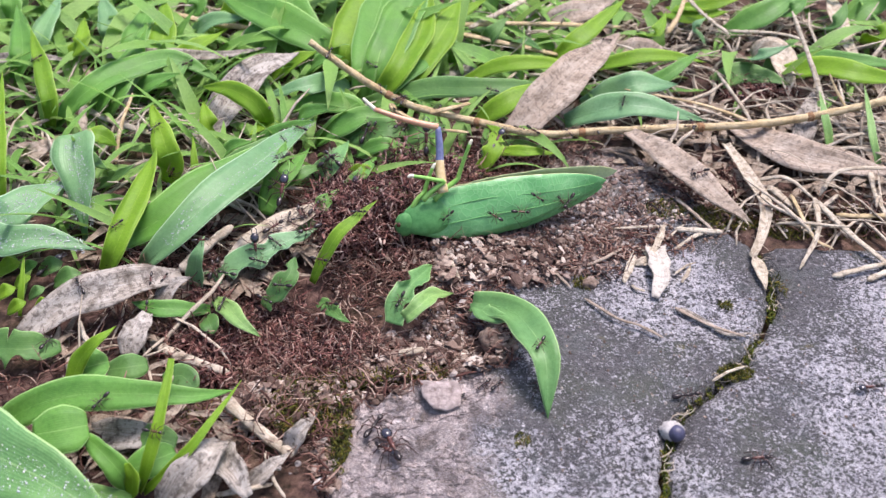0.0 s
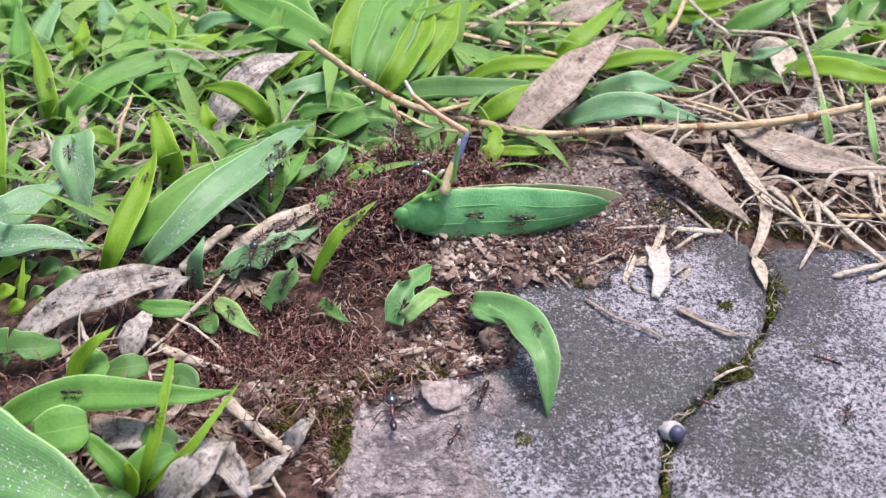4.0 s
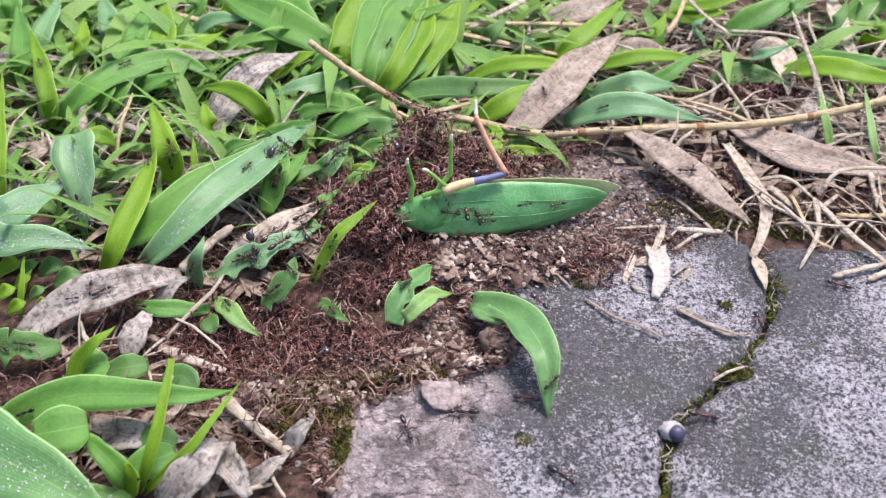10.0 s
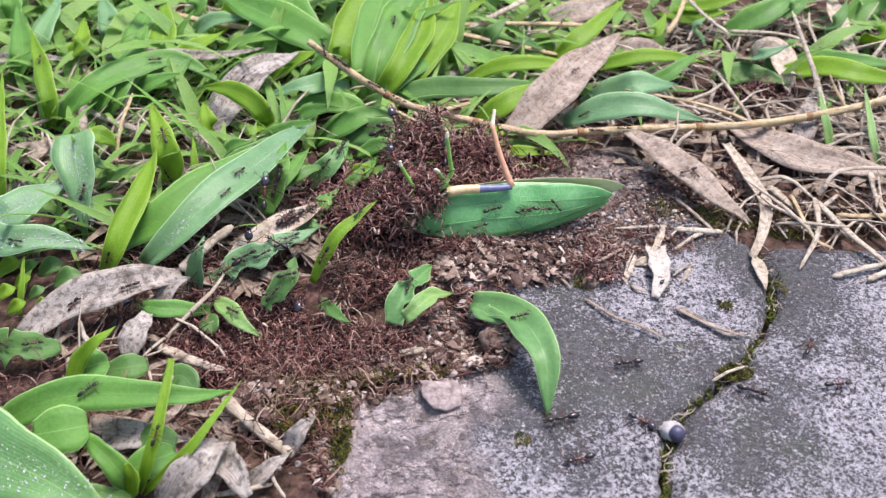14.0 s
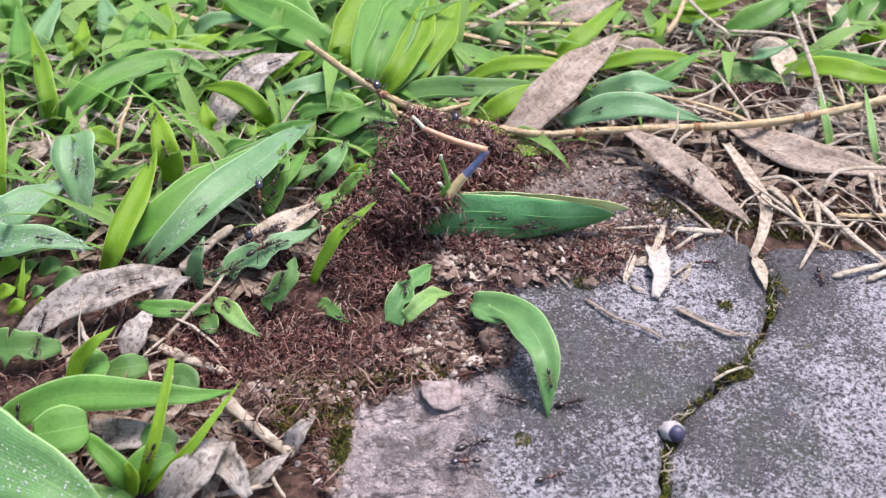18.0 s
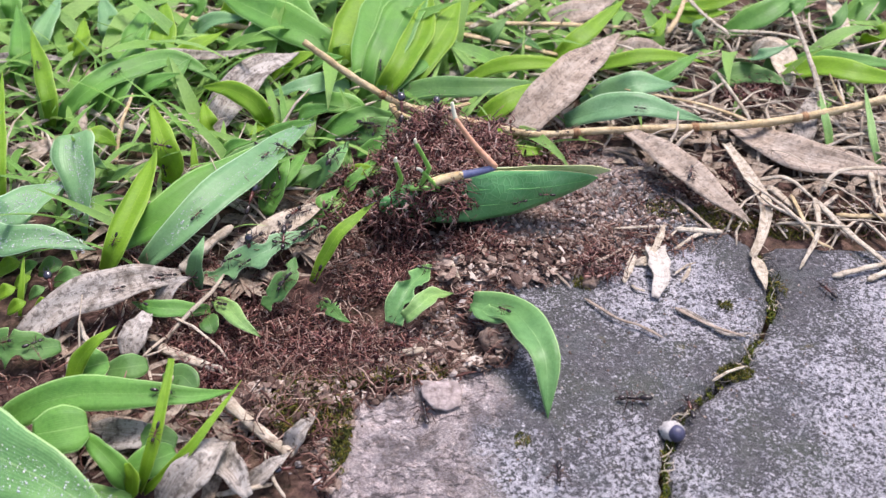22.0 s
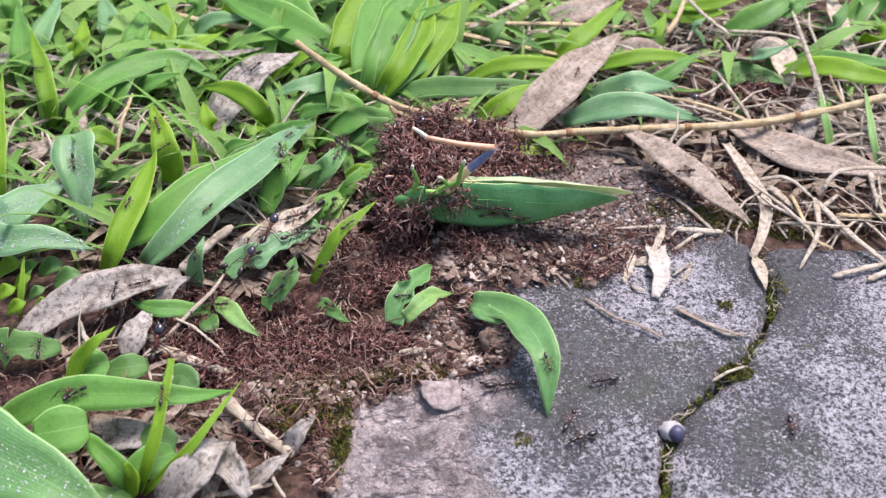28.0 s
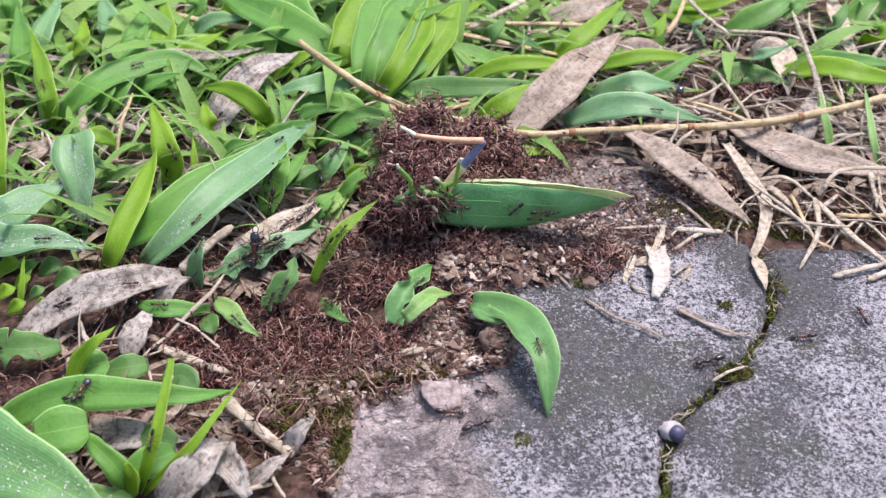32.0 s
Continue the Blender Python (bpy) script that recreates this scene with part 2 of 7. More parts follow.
    for size, share, col in ((640, 0.33, (0.66, 0.64, 0.66)), (1500, 0.50, (0.66, 0.63, 0.66)), (820, 0.34, (0.030, 0.032, 0.032)), (1900, 0.42, (0.040, 0.038, 0.038))):
        vor = nt.nodes.new("ShaderNodeTexVoronoi")
        vor.inputs["Scale"].default_value = size
        wv = nt.nodes.new("ShaderNodeVectorMath")
        wv.operation = "MULTIPLY_ADD"
        wv.inputs[1].default_value = (0.0012,) * 3
        nt.links.new(noise_of(nt, 1500, 3, 0.6, pos, "Color"), wv.inputs[0])
        nt.links.new(pos, wv.inputs[2])
        nt.links.new(wv.outputs[0], vor.inputs["Vector"])
        cell = nt.nodes.new("ShaderNodeSeparateColor")
        nt.links.new(vor.outputs["Color"], cell.inputs[0])
        reach = math_of(nt, "MULTIPLY", math_of(nt, "POWER", cell.outputs[0], 1.6), math_of(nt, "MULTIPLY", math_of(nt, "MULTIPLY", dens, dens), share * 3.4))
        dot = ramp(nt, math_of(nt, "SUBTRACT", reach, vor.outputs["Distance"]), [(0.0, (0, 0, 0)), (0.06, (1, 1, 1))])
        base = mix(nt, math_of(nt, "MULTIPLY", dot, 0.75), base, col)
    # worn corner of bare aggregate
    wob = math_of(nt, "MULTIPLY", math_of(nt, "SUBTRACT", noise_of(nt, 70, 6, 0.65, pos), 0.5), 0.030)
    cx = math_of(nt, "SUBTRACT", math_of(nt, "ADD", sep.outputs[0], wob), 0.0085)
    cy = math_of(nt, "SUBTRACT", math_of(nt, "ADD", sep.outputs[1], wob), -0.036)
    worn = math_of(nt, "MAXIMUM", math_of(nt, "MULTIPLY", cx, 1.0), cy)
    wf = ramp(nt, math_of(nt, "MULTIPLY_ADD", worn, -90.0, 0.5), [(0.2, (0, 0, 0)), (0.75, (1, 1, 1))])
    bare = ramp(nt, noise_of(nt, 560, 8, 0.75, pos), [(0.28, (0.18, 0.142, 0.128)), (0.42, (0.56, 0.465, 0.435)), (0.62, (0.80, 0.715, 0.69))])
    bare = mix(nt, ramp(nt, big, [(0.45, (0, 0, 0)), (0.7, (0.6, 0.6, 0.6))]), bare, (0.36, 0.30, 0.26))
    pale = ramp(nt, noise_of(nt, 230, 6, 0.7, pos), [(0.48, (0, 0, 0)), (0.62, (1, 1, 1))])
    bare = mix(nt, math_of(nt, "MULTIPLY", pale, 0.65), bare, (0.64, 0.545, 0.53))
    dirt = ramp(nt, noise_of(nt, 150, 8, 0.8, pos), [(0.52, (0, 0, 0)), (0.60, (1, 1, 1))])
    bare = mix(nt, math_of(nt, "MULTIPLY", dirt, 0.6), bare, (0.21, 0.16, 0.13))
    mpw = nt.nodes.new("ShaderNodeMapping")
    mpw.inputs["Scale"].default_value = (0.7, 1.5, 1.0)
    nt.links.new(pos, mpw.inputs[0])
    layer = noise_of(nt, 95, 6, 0.55, mpw.outputs[0])
    crack = ramp(nt, math_of(nt, "ABSOLUTE", math_of(nt, "SUBTRACT", layer, 0.5)), [(0.0, (1, 1, 1)), (0.016, (0, 0, 0))])
    bare = mix(nt, math_of(nt, "MULTIPLY", crack, 0.7), bare, (0.10, 0.075, 0.062))
    grit = ramp(nt, noise_of(nt, 1500, 5, 0.75, pos), [(0.35, (0.62, 0.60, 0.60)), (0.65, (1.22, 1.2, 1.2))])
    bare = mix(nt, 0.9, bare, grit, "MULTIPLY")
    base = mix(nt, math_of(nt, "MULTIPLY", wf, 0.9), base, bare)
    # earth washed over it towards the soil
    ez = math_of(nt, "MULTIPLY_ADD", sep.outputs[0], -22.0, 0.72)
    ez = math_of(nt, "ADD", ez, math_of(nt, "MULTIPLY", sep.outputs[1], 27.0))
    ez = math_of(nt, "ADD", ez, math_of(nt, "MULTIPLY", math_of(nt, "SUBTRACT", noise_of(nt, 90, 7, 0.7, pos), 0.5), 2.2))
    ef = ramp(nt, ez, [(0.25, (0, 0, 0)), (0.85, (1, 1, 1))])
    earth = ramp(nt, noise_of(nt, 800, 6, 0.7, pos), [(0.3, (0.085, 0.062, 0.052)), (0.48, (0.29, 0.225, 0.19)), (0.68, (0.58, 0.50, 0.45))])
    base = mix(nt, math_of(nt, "MULTIPLY", ef, 0.85), base, earth)
    rust = ramp(nt, noise_of(nt, 120, 3, 0.5, pos), [(0.70, (0, 0, 0)), (0.76, (1, 1, 1))])
    base = mix(nt, math_of(nt, "MULTIPLY", rust, 0.5), base, (0.22, 0.17, 0.035))
    nt.links.new(base, b.inputs["Base Color"])
    h = math_of(nt, "ADD", fine, math_of(nt, "MULTIPLY", lf, 0.5))
    h = math_of(nt, "ADD", h, noise_of(nt, 2200, 4, 0.6, pos))
    h = math_of(nt, "ADD", h, math_of(nt, "MULTIPLY", math_of(nt, "ADD", pale, dirt), math_of(nt, "MULTIPLY_ADD", wf, 0.9, 0.15)))
    step_up = ramp(nt, layer, [(0.49, (0, 0, 0)), (0.51, (1, 1, 1))])
    h = math_of(nt, "ADD", h, math_of(nt, "MULTIPLY", step_up, math_of(nt, "MULTIPLY", wf, 1.0)))
    bump(nt, h, 1.0, 0.0010, b)
    return m


def crumb_mat(name, stops, rough=0.85):
    m, nt, b = start(name, rough, 0.3)
    rnd = nt.nodes.new("ShaderNodeNewGeometry").outputs["Random Per Island"]
    c = ramp(nt, rnd, stops)
    n = noise_of(nt, 1500, 5, 0.7, world_pos(nt))
    c = mix(nt, 0.75, c, ramp(nt, n, [(0.25, (0.25, 0.25, 0.25)), (0.75, (1.0, 1.0, 1.0))]), "MULTIPLY")
    nt.links.new(c, b.inputs["Base Color"])
    bump(nt, n, 0.7, 0.0003, b)
    return m


def plain_mat(name, c1, c2, rough=0.5, scale=900, spec=0.5, relief=0.3, coat=0.0):
    m, nt, b = start(name, rough, spec)
    n = noise_of(nt, scale, 5, 0.65, coords(nt))
    nt.links.new(ramp(nt, n, [(0.3, c1), (0.7, c2)]), b.inputs["Base Color"])
    b.inputs["Coat Weight"].default_value = coat
    bump(nt, n, relief, 0.0002, b)
    return m


SOIL, SLAB = soil_mat(), slab_mat()
CRUMB = crumb_mat("soil_crumb", [(0.0, (0.075, 0.048, 0.036)), (0.4, (0.25, 0.170, 0.132)), (0.8, (0.46, 0.355, 0.29)), (1.0, (0.74, 0.66, 0.60))])
FIBRE = crumb_mat("rotten_fibre", [(0.0, (0.036, 0.015, 0.012)), (0.38, (0.150, 0.063, 0.049)), (0.75, (0.33, 0.180, 0.136)), (1.0, (0.64, 0.48, 0.38))])
MOSS = crumb_mat("moss", [(0.0, (0.025, 0.030, 0.006)), (0.5, (0.085, 0.095, 0.014)), (0.85, (0.24, 0.23, 0.03)), (1.0, (0.26, 0.15, 0.03))])
MOSS_GREEN = crumb_mat("moss_green", [(0.0, (0.03, 0.045, 0.008)), (0.4, (0.10, 0.14, 0.016)), (0.8, (0.26, 0.32, 0.04)), (1.0, (0.34, 0.24, 0.05))])
STONE = plain_mat("pinkish_stone", (0.13, 0.10, 0.09), (0.44, 0.37, 0.35), 0.9, 700, 0.25, 1.0)
ANT_DARK = plain_mat("ant_black_brown", (0.010, 0.0065, 0.006), (0.026, 0.014, 0.012), 0.26, 2500, 0.6, 0.15)
ANT_RED = plain_mat("ant_red_brown", (0.062, 0.017, 0.012), (0.125, 0.036, 0.025), 0.3, 2500, 0.6, 0.15)
ANT_LEG = plain_mat("ant_leg_brown", (0.045, 0.015, 0.012), (0.085, 0.030, 0.022), 0.35, 2500, 0.5, 0.1)
# The blue in this dark head colour imitates sky gloss.
ANT_HEAD = plain_mat("ant_head_sky_gloss", (0.016, 0.014, 0.022), (0.030, 0.026, 0.040), 0.2, 2500, 0.8, 0.1, 0.4)
# Browns of the ants; the palest tones also paint in sheen on abdomens.
SWARM = crumb_mat("ant_swarm_brown", [(0.0, (0.012, 0.006, 0.008)), (0.26, (0.080, 0.029, 0.028)), (0.58, (0.27, 0.108, 0.092)), (0.84, (0.52, 0.28, 0.225)), (1.0, (0.84, 0.65, 0.55))], 0.26)
WING = wing_mat("wing_green", (0.076, 0.285, 0.084), (0.148, 0.42, 0.148), (0.36, 0.60, 0.32))
WING_PALE = leaf_mat("wing_pale_green", (0.46, 0.60, 0.34), (0.62, 0.74, 0.48), (0.74, 0.80, 0.60), 0.35, 0.45)
WING_VEIN = plain_mat("wing_vein", (0.10, 0.36, 0.09), (0.20, 0.48, 0.16), 0.45, 800, 0.4, 0.1)
WING_EDGE = plain_mat("wing_edge_cream", (0.50, 0.56, 0.22), (0.72, 0.74, 0.42), 0.5, 600, 0.4, 0.2)
BODY_GREEN = plain_mat("insect_green", (0.060, 0.235, 0.060), (0.125, 0.36, 0.110), 0.5, 800, 0.4, 0.2)
LEG_GREEN = plain_mat("leg_green", (0.15, 0.40, 0.055), (0.30, 0.56, 0.13), 0.4, 800, 0.5, 0.15)
BODY_TAN = plain_mat("insect_tan", (0.34, 0.17, 0.07), (0.60, 0.40, 0.21), 0.45, 900, 0.5, 0.2)
LEG_CREAM = plain_mat("leg_cream", (0.62, 0.42, 0.18), (0.80, 0.66, 0.40), 0.4, 900, 0.5, 0.1)
LEG_BLUE = plain_mat("leg_slate_blue", (0.09, 0.11, 0.22), (0.19, 0.21, 0.36), 0.4, 900, 0.5, 0.1)
LEG_PINK = plain_mat("leg_salmon", (0.55, 0.25, 0.14), (0.72, 0.42, 0.28), 0.4, 900, 0.5, 0.1)
FOOT_WHITE = plain_mat("foot_cream", (0.62, 0.58, 0.40), (0.82, 0.80, 0.66), 0.5, 900, 0.5, 0.1)
EYE = plain_mat("eye_dark", (0.05, 0.02, 0.01), (0.10, 0.04, 0.02), 0.2, 900, 0.6, 0.05)
SEED = plain_mat("seed_slate", (0.028, 0.028, 0.06), (0.085, 0.085, 0.15), 0.45, 700, 0.5, 0.3)
HUSK = plain_mat("husk_pale", (0.24, 0.22, 0.21), (0.60, 0.57, 0.55), 0.7, 700, 0.4, 0.4)
# Half-opaque and white: the body colour stands in for bright glints on the drops.
DEW = bpy.data.materials.new("dew_white_glint")
DEW.use_nodes = True
DEW.node_tree.nodes["Principled BSDF"].inputs["Transmission Weight"].default_value = 0.55
DEW.node_tree.nodes["Principled BSDF"].inputs["Roughness"].default_value = 0.02
DEW.node_tree.nodes["Principled BSDF"].inputs["IOR"].default_value = 1.33
DEW.node_tree.nodes["Principled BSDF"].inputs["Base Color"].default_value = (0.92, 0.96, 0.94, 1)


# ---- mesh tools (lengths in millimetres) ----
def mesh_of(name, verts, faces, mats, uvs=None, smooth=True, slots=None):
    me = bpy.data.meshes.new(name)
    me.from_pydata([(x * MM, y * MM, z * MM) for x, y, z in verts], [], faces)
    for mt in mats if isinstance(mats, (list, tuple)) else [mats]:
        me.materials.append(mt)
    if uvs is not None:
        lay = me.uv_layers.new(name="UVMap")
        loop_v = np.empty(len(me.loops), dtype=np.int32)
        me.loops.foreach_get("vertex_index", loop_v)
        lay.data.foreach_set("uv", np.asarray(uvs, dtype=np.float32)[loop_v].ravel())
    if smooth:
        me.polygons.foreach_set("use_smooth", [True] * len(me.polygons))
    if slots is not None:
        me.polygons.foreach_set("material_index", slots)
    me.update()
    return me


def part(name, me, parent, label=""):
    ob = new(name, me)
    ob.parent = parent
    return tagged(ob, label)


def thing(name, label, category, group="", at=(0, 0, 0), kind=""):
    ob = new(name)
    ob.empty_display_size = 0.005
    ob.location = Vector(at) * MM
    return tagged(ob, label, category, group, kind)


def spline(pts, n):
    """n + 1 points evenly along a smooth curve through pts."""
    p = [np.array(q, float) for q in pts]
    p = [2 * p[0] - p[1]] + p + [2 * p[-1] - p[-2]]
    fine = []
    for i in range(1, len(p) - 2):
        for k in range(16):
            t = k / 16
            fine.append(0.5 * ((2 * p[i]) + (p[i + 1] - p[i - 1]) * t + (2 * p[i - 1] - 5 * p[i] + 4 * p[i + 1] - p[i + 2]) * t * t
                               + (3 * p[i] - p[i - 1] - 3 * p[i + 1] + p[i + 2]) * t ** 3))
    fine.append(p[-2])
    fine = np.array(fine)
    d = np.concatenate([[0], np.cumsum(np.linalg.norm(np.diff(fine, axis=0), axis=1))])
    return np.stack([np.interp(np.linspace(0, d[-1], n + 1), d, fine[:, k]) for k in range(3)], 1)


def unit(v):
    return v / max(np.linalg.norm(v), 1e-9)


def frames_along(c, up=(0, -0.5, 0.85), roll=0.0, twist=0.0):
    """Tangent, side and normal at each point of a curve."""
    out = []
    for i in range(len(c)):
        t = unit(c[min(i + 1, len(c) - 1)] - c[max(i - 1, 0)])
        s = np.cross(t, np.array(up, float))
        s = unit(s)
        nrm = np.cross(s, t)
        a = radians(roll + twist * i / (len(c) - 1))
        out.append((t, s * math.cos(a) + nrm * math.sin(a), nrm * math.cos(a) - s * math.sin(a)))
    return out


def leaf_mesh(name, pts, w, mat, roll=0, twist=0, base=0.45, peak=0.35, blunt=0.0, cup=0.2, wavy=0.07, eaten=0.0, n=0, thick=0.16, seed=1, sharp=1.6, rise=1.0):
    """A long leaf: a closed thin shell with a folded midrib, bellied outline and uneven rim."""
    n = n or (40 if eaten else 18)
    if name == "round_leaf":
        wavy = 0.02
    rng = random.Random(seed)
    c = spline(pts, n)
    fr = frames_along(c, roll=roll, twist=twist)
    rows, uv = [], []
    ph, bites = rng.uniform(0, 6), [(rng.uniform(0.1, 0.9), rng.choice((-1, 1)), rng.uniform(0.02, 0.09), rng.uniform(0.15, 0.75)) for _ in range(int(eaten * 16))]
    across = (-1, -0.6, -0.25, 0, 0.25, 0.6, 1)
    for i in range(n + 1):
        s = i / n
        f = base + (1 - base) * math.sin(min(s / peak, 1) * math.pi / 2) ** rise
        if s > peak:
            f *= max(1 - (1 - blunt) * ((s - peak) / (1 - peak)) ** sharp, 0.015)
        t, sd, nm = fr[i]
        row = []
        for o in across:
            g = f * (1 + wavy * math.sin(s * 17 + o * 2 + ph))
            if eaten:
                for bs, side, br, bd in bites:
                    if o * side > 0 and abs(s - bs) < br:
                        g *= 1 - bd * math.cos((s - bs) / br * math.pi / 2) ** 0.6 * min(abs(o) * 1.3, 1)
            lift = cup * abs(o) ** 1.3 * f * w * 0.5 + wavy * w * 0.5 * math.sin(s * 11 + o * 3 + ph) * abs(o)
            row.append(c[i] + sd * (o * g * w / 2) + nm * lift)
            uv.append((o / 2 + 0.5, s))
        rows.append(row)
    k = len(across)
    top = [tuple(v) for r in rows for v in r]
    low = [tuple(v - fr[i][2] * thick) for i, r in enumerate(rows) for v in r]
    faces, off = [], len(top)
    for i in range(n):
        for j in range(k - 1):
            a = i * k + j
            faces.append((a, a + 1, a + k + 1, a + k))
            faces.append((off + a, off + a + k, off + a + k + 1, off + a + 1))
        a, b = i * k, i * k + k - 1
        faces += [(a, a + k, off + a + k, off + a), (b, off + b, off + b + k, b + k)]
    e = n * k
    for j in range(k - 1):
        faces += [(j, off + j, off + j + 1, j + 1), (e + j, e + j + 1, off + e + j + 1, off + e + j)]
    return mesh_of(name, top + low, faces, mat, uv + uv), c, fr


PATHS = {}


def midrib(ob, c, fr, w, mat):
    """The raised middle vein under a broad leaf."""
    line = [tuple(c[i] - fr[i][2] * 0.012 * w) for i in range(0, len(c) - 2, 2)]
    me, _c, _f = tube_mesh("midrib", line, 0.024 * w, 0.010 * w, mat, 6, 14, 0.05)
    part("midrib", me, ob)


def dew_on(ob, c, fr, w, seed):
    """Small flattened water drops that lie on a leaf."""
    rng = random.Random(seed)
    bits = []
    for _ in range(2200):
        i = rng.randint(2, len(c) - 3)
        o = rng.uniform(-0.36, 0.36) * w * (1 - abs(i / len(c) - 0.45))
        r = 0.04 + 0.2 * rng.random() ** 11
        p = c[i] + (c[i + 1] - c[i]) * rng.random() + fr[i][1] * o + fr[i][2] * (0.16 * abs(o) + 0.05 + r * 0.25)
        bits.append(([(p[0] + a * r, p[1] + b * r, p[2] + c * r * 0.75) for a, b, c in ICO], ICO_F))
    drops = part("dew", mesh_of("dew", *joined(bits), DEW), ob, "round water drops whitened for glint")
    tagged(drops, kind="stuff")


def leaf(parent, pts, w, mat, name="leaf_blade", key="", label="", dew=False, **kw):
    seed = int(abs(pts[0][0] * 31 + pts[0][1] * 17 + pts[-1][0] * 7)) + 1
    me, c, fr = leaf_mesh(name, pts, w, mat, seed=seed, **kw)
    ob = part(name, me, parent, label)
    ob.matrix_parent_inverse = parent.matrix_basis.inverted()
    if key:
        PATHS[key] = (c, fr, w)
    if w > 4.5 and len(pts) > 3:
        midrib(ob, c, fr, w, mat)
    if dew:
        dew_on(ob, c, fr, w, seed)
    return ob


def tube_mesh(name, pts, r0, r1, mat, sides=7, n=18, lumps=0.1, nodes=0, seed=1, squash=1.0, frayed=0.4):
    """A stalk with swollen joints, slightly out of round."""
    rng = random.Random(seed)
    c = spline(pts, n)
    fr = frames_along(c, up=(0.1, -0.3, 0.95))
    ph = rng.uniform(0, 6)
    verts, uv, faces = [], [], []
    for i in range(n + 1):
        s = i / n
        r = (r0 + (r1 - r0) * s) * (1 + lumps * 0.7 * math.sin(s * 9 + ph) * math.sin(s * 4 + 2 * ph)) * min(1.0, frayed + 9 * min(s, 1 - s))
        if nodes:
            r *= 1 + 0.4 * max(0, math.cos(s * nodes * 2 * math.pi + ph)) ** 14
        for j in range(sides):
            a = j / sides * 2 * math.pi
            q = r * (1 + lumps * math.sin(3 * a + s * 23 + ph) * 0.6 + lumps * rng.uniform(-0.5, 0.5))
            verts.append(tuple(c[i] + fr[i][1] * (math.cos(a) * q) + fr[i][2] * (math.sin(a) * q * squash)))
            uv.append((j / sides, s))
    for i in range(n):
        for j in range(sides):
            k = (j + 1) % sides
            faces.append((i * sides + j, i * sides + k, (i + 1) * sides + k, (i + 1) * sides + j))
    faces.append(tuple(range(sides))[::-1])
    faces.append(tuple(n * sides + j for j in range(sides)))
    return mesh_of(name, verts, faces, mat, uv), c, fr


def stick(name, label, category, pts, r0, r1, mat, group="", key="", lumps=0.16, squash=0.55, **kw):
    """A loose straw or twig, one mesh with its origin at its foot."""
    o = np.array(pts[0], float)
    seed = int(abs(pts[0][0] * 13 + pts[-1][1] * 7)) + 3
    me, c, fr = tube_mesh(name, [tuple(np.array(p) - o) for p in pts], r0, r1, mat, seed=seed, lumps=lumps, squash=squash, **kw)
    ob = new(name, me)
    ob.location = Vector(o) * MM
    if key:
        PATHS[key] = (c + o, fr, r0 * 2)
    return tagged(ob, label, category, group)


def dead_leaf(label, pts, w, mat, key="", category="dead leaf", group="dead leaves on the ground", name="dead_leaf", **kw):
    o = np.array(pts[0], float)
    seed = int(abs(pts[0][0] * 11 + pts[-1][1] * 5)) + 7
    me, c, fr = leaf_mesh(name, [tuple(np.array(p) - o) for p in pts], w, mat, seed=seed, **kw)
    ob = new(name, me)
    ob.location = Vector(o) * MM
    midrib(ob, c, fr, w, mat)
    if key:
        PATHS[key] = (c + o, fr, w)
    return tagged(ob, label, category, group)


def long_stem(label, pts, r0, r1, mat, key, cuts):
    """A dry grass stem in lengths between swollen joints."""
    o = np.array(pts[0], float)
    c = spline([tuple(np.array(p) - o) for p in pts], 90)
    root = thing("dry_grass", label, "dry grass", at=pts[0])
    ends = [0] + [int(90 * q) for q in cuts] + [90]
    for k in range(len(ends) - 1):
        a, b = ends[k], ends[k + 1]
        ra, rb = r0 + (r1 - r0) * a / 90, r0 + (r1 - r0) * b / 90
        me, _c, _f = tube_mesh("stalk", [tuple(q) for q in c[a:b + 1:3]] + [tuple(c[b])], ra, rb, mat, 9, 20, 0.12, 0, k + 2, 1.0, 1.0)
        part("stalk", me, root)
        if k:
            d = unit(c[a + 1] - c[a - 1])
            me, _c, _f = tube_mesh("joint", [tuple(c[a] - d * 0.9), tuple(c[a]), tuple(c[a] + d * 0.9)], ra * 1.22, ra * 1.18, DRY_RUST, 9, 6, 0.12, 0, k, 1.0, 0.8)
            part("joint", me, root, "swollen brown joint")
    PATHS[key] = (c + o, frames_along(c, up=(0.1, -0.3, 0.95)), r0 * 2)
    return root


def ball(rx, ry, rz, seg=8, rings=6, at=(0, 0, 0), lump=0.0, rng=None):
    v, f = [], []
    for i in range(rings + 1):
        th = math.pi * i / rings
        for j in range(seg):
            a = 2 * math.pi * j / seg
            k = 1 + (rng.uniform(-lump, lump) if rng else 0)
            v.append((at[0] + rx * math.cos(th) * -k, at[1] + ry * math.sin(th) * math.cos(a) * k, at[2] + rz * math.sin(th) * math.sin(a) * k))
    for i in range(rings):
        for j in range(seg):
            k = (j + 1) % seg
            f.append((i * seg + j, i * seg + k, (i + 1) * seg + k, (i + 1) * seg + j))
    return v, f


def joined(pieces):
    v, f = [], []
    for pv, pf in pieces:
        o = len(v)
        v += pv
        f += [tuple(i + o for i in q) for q in pf]
    return v, f


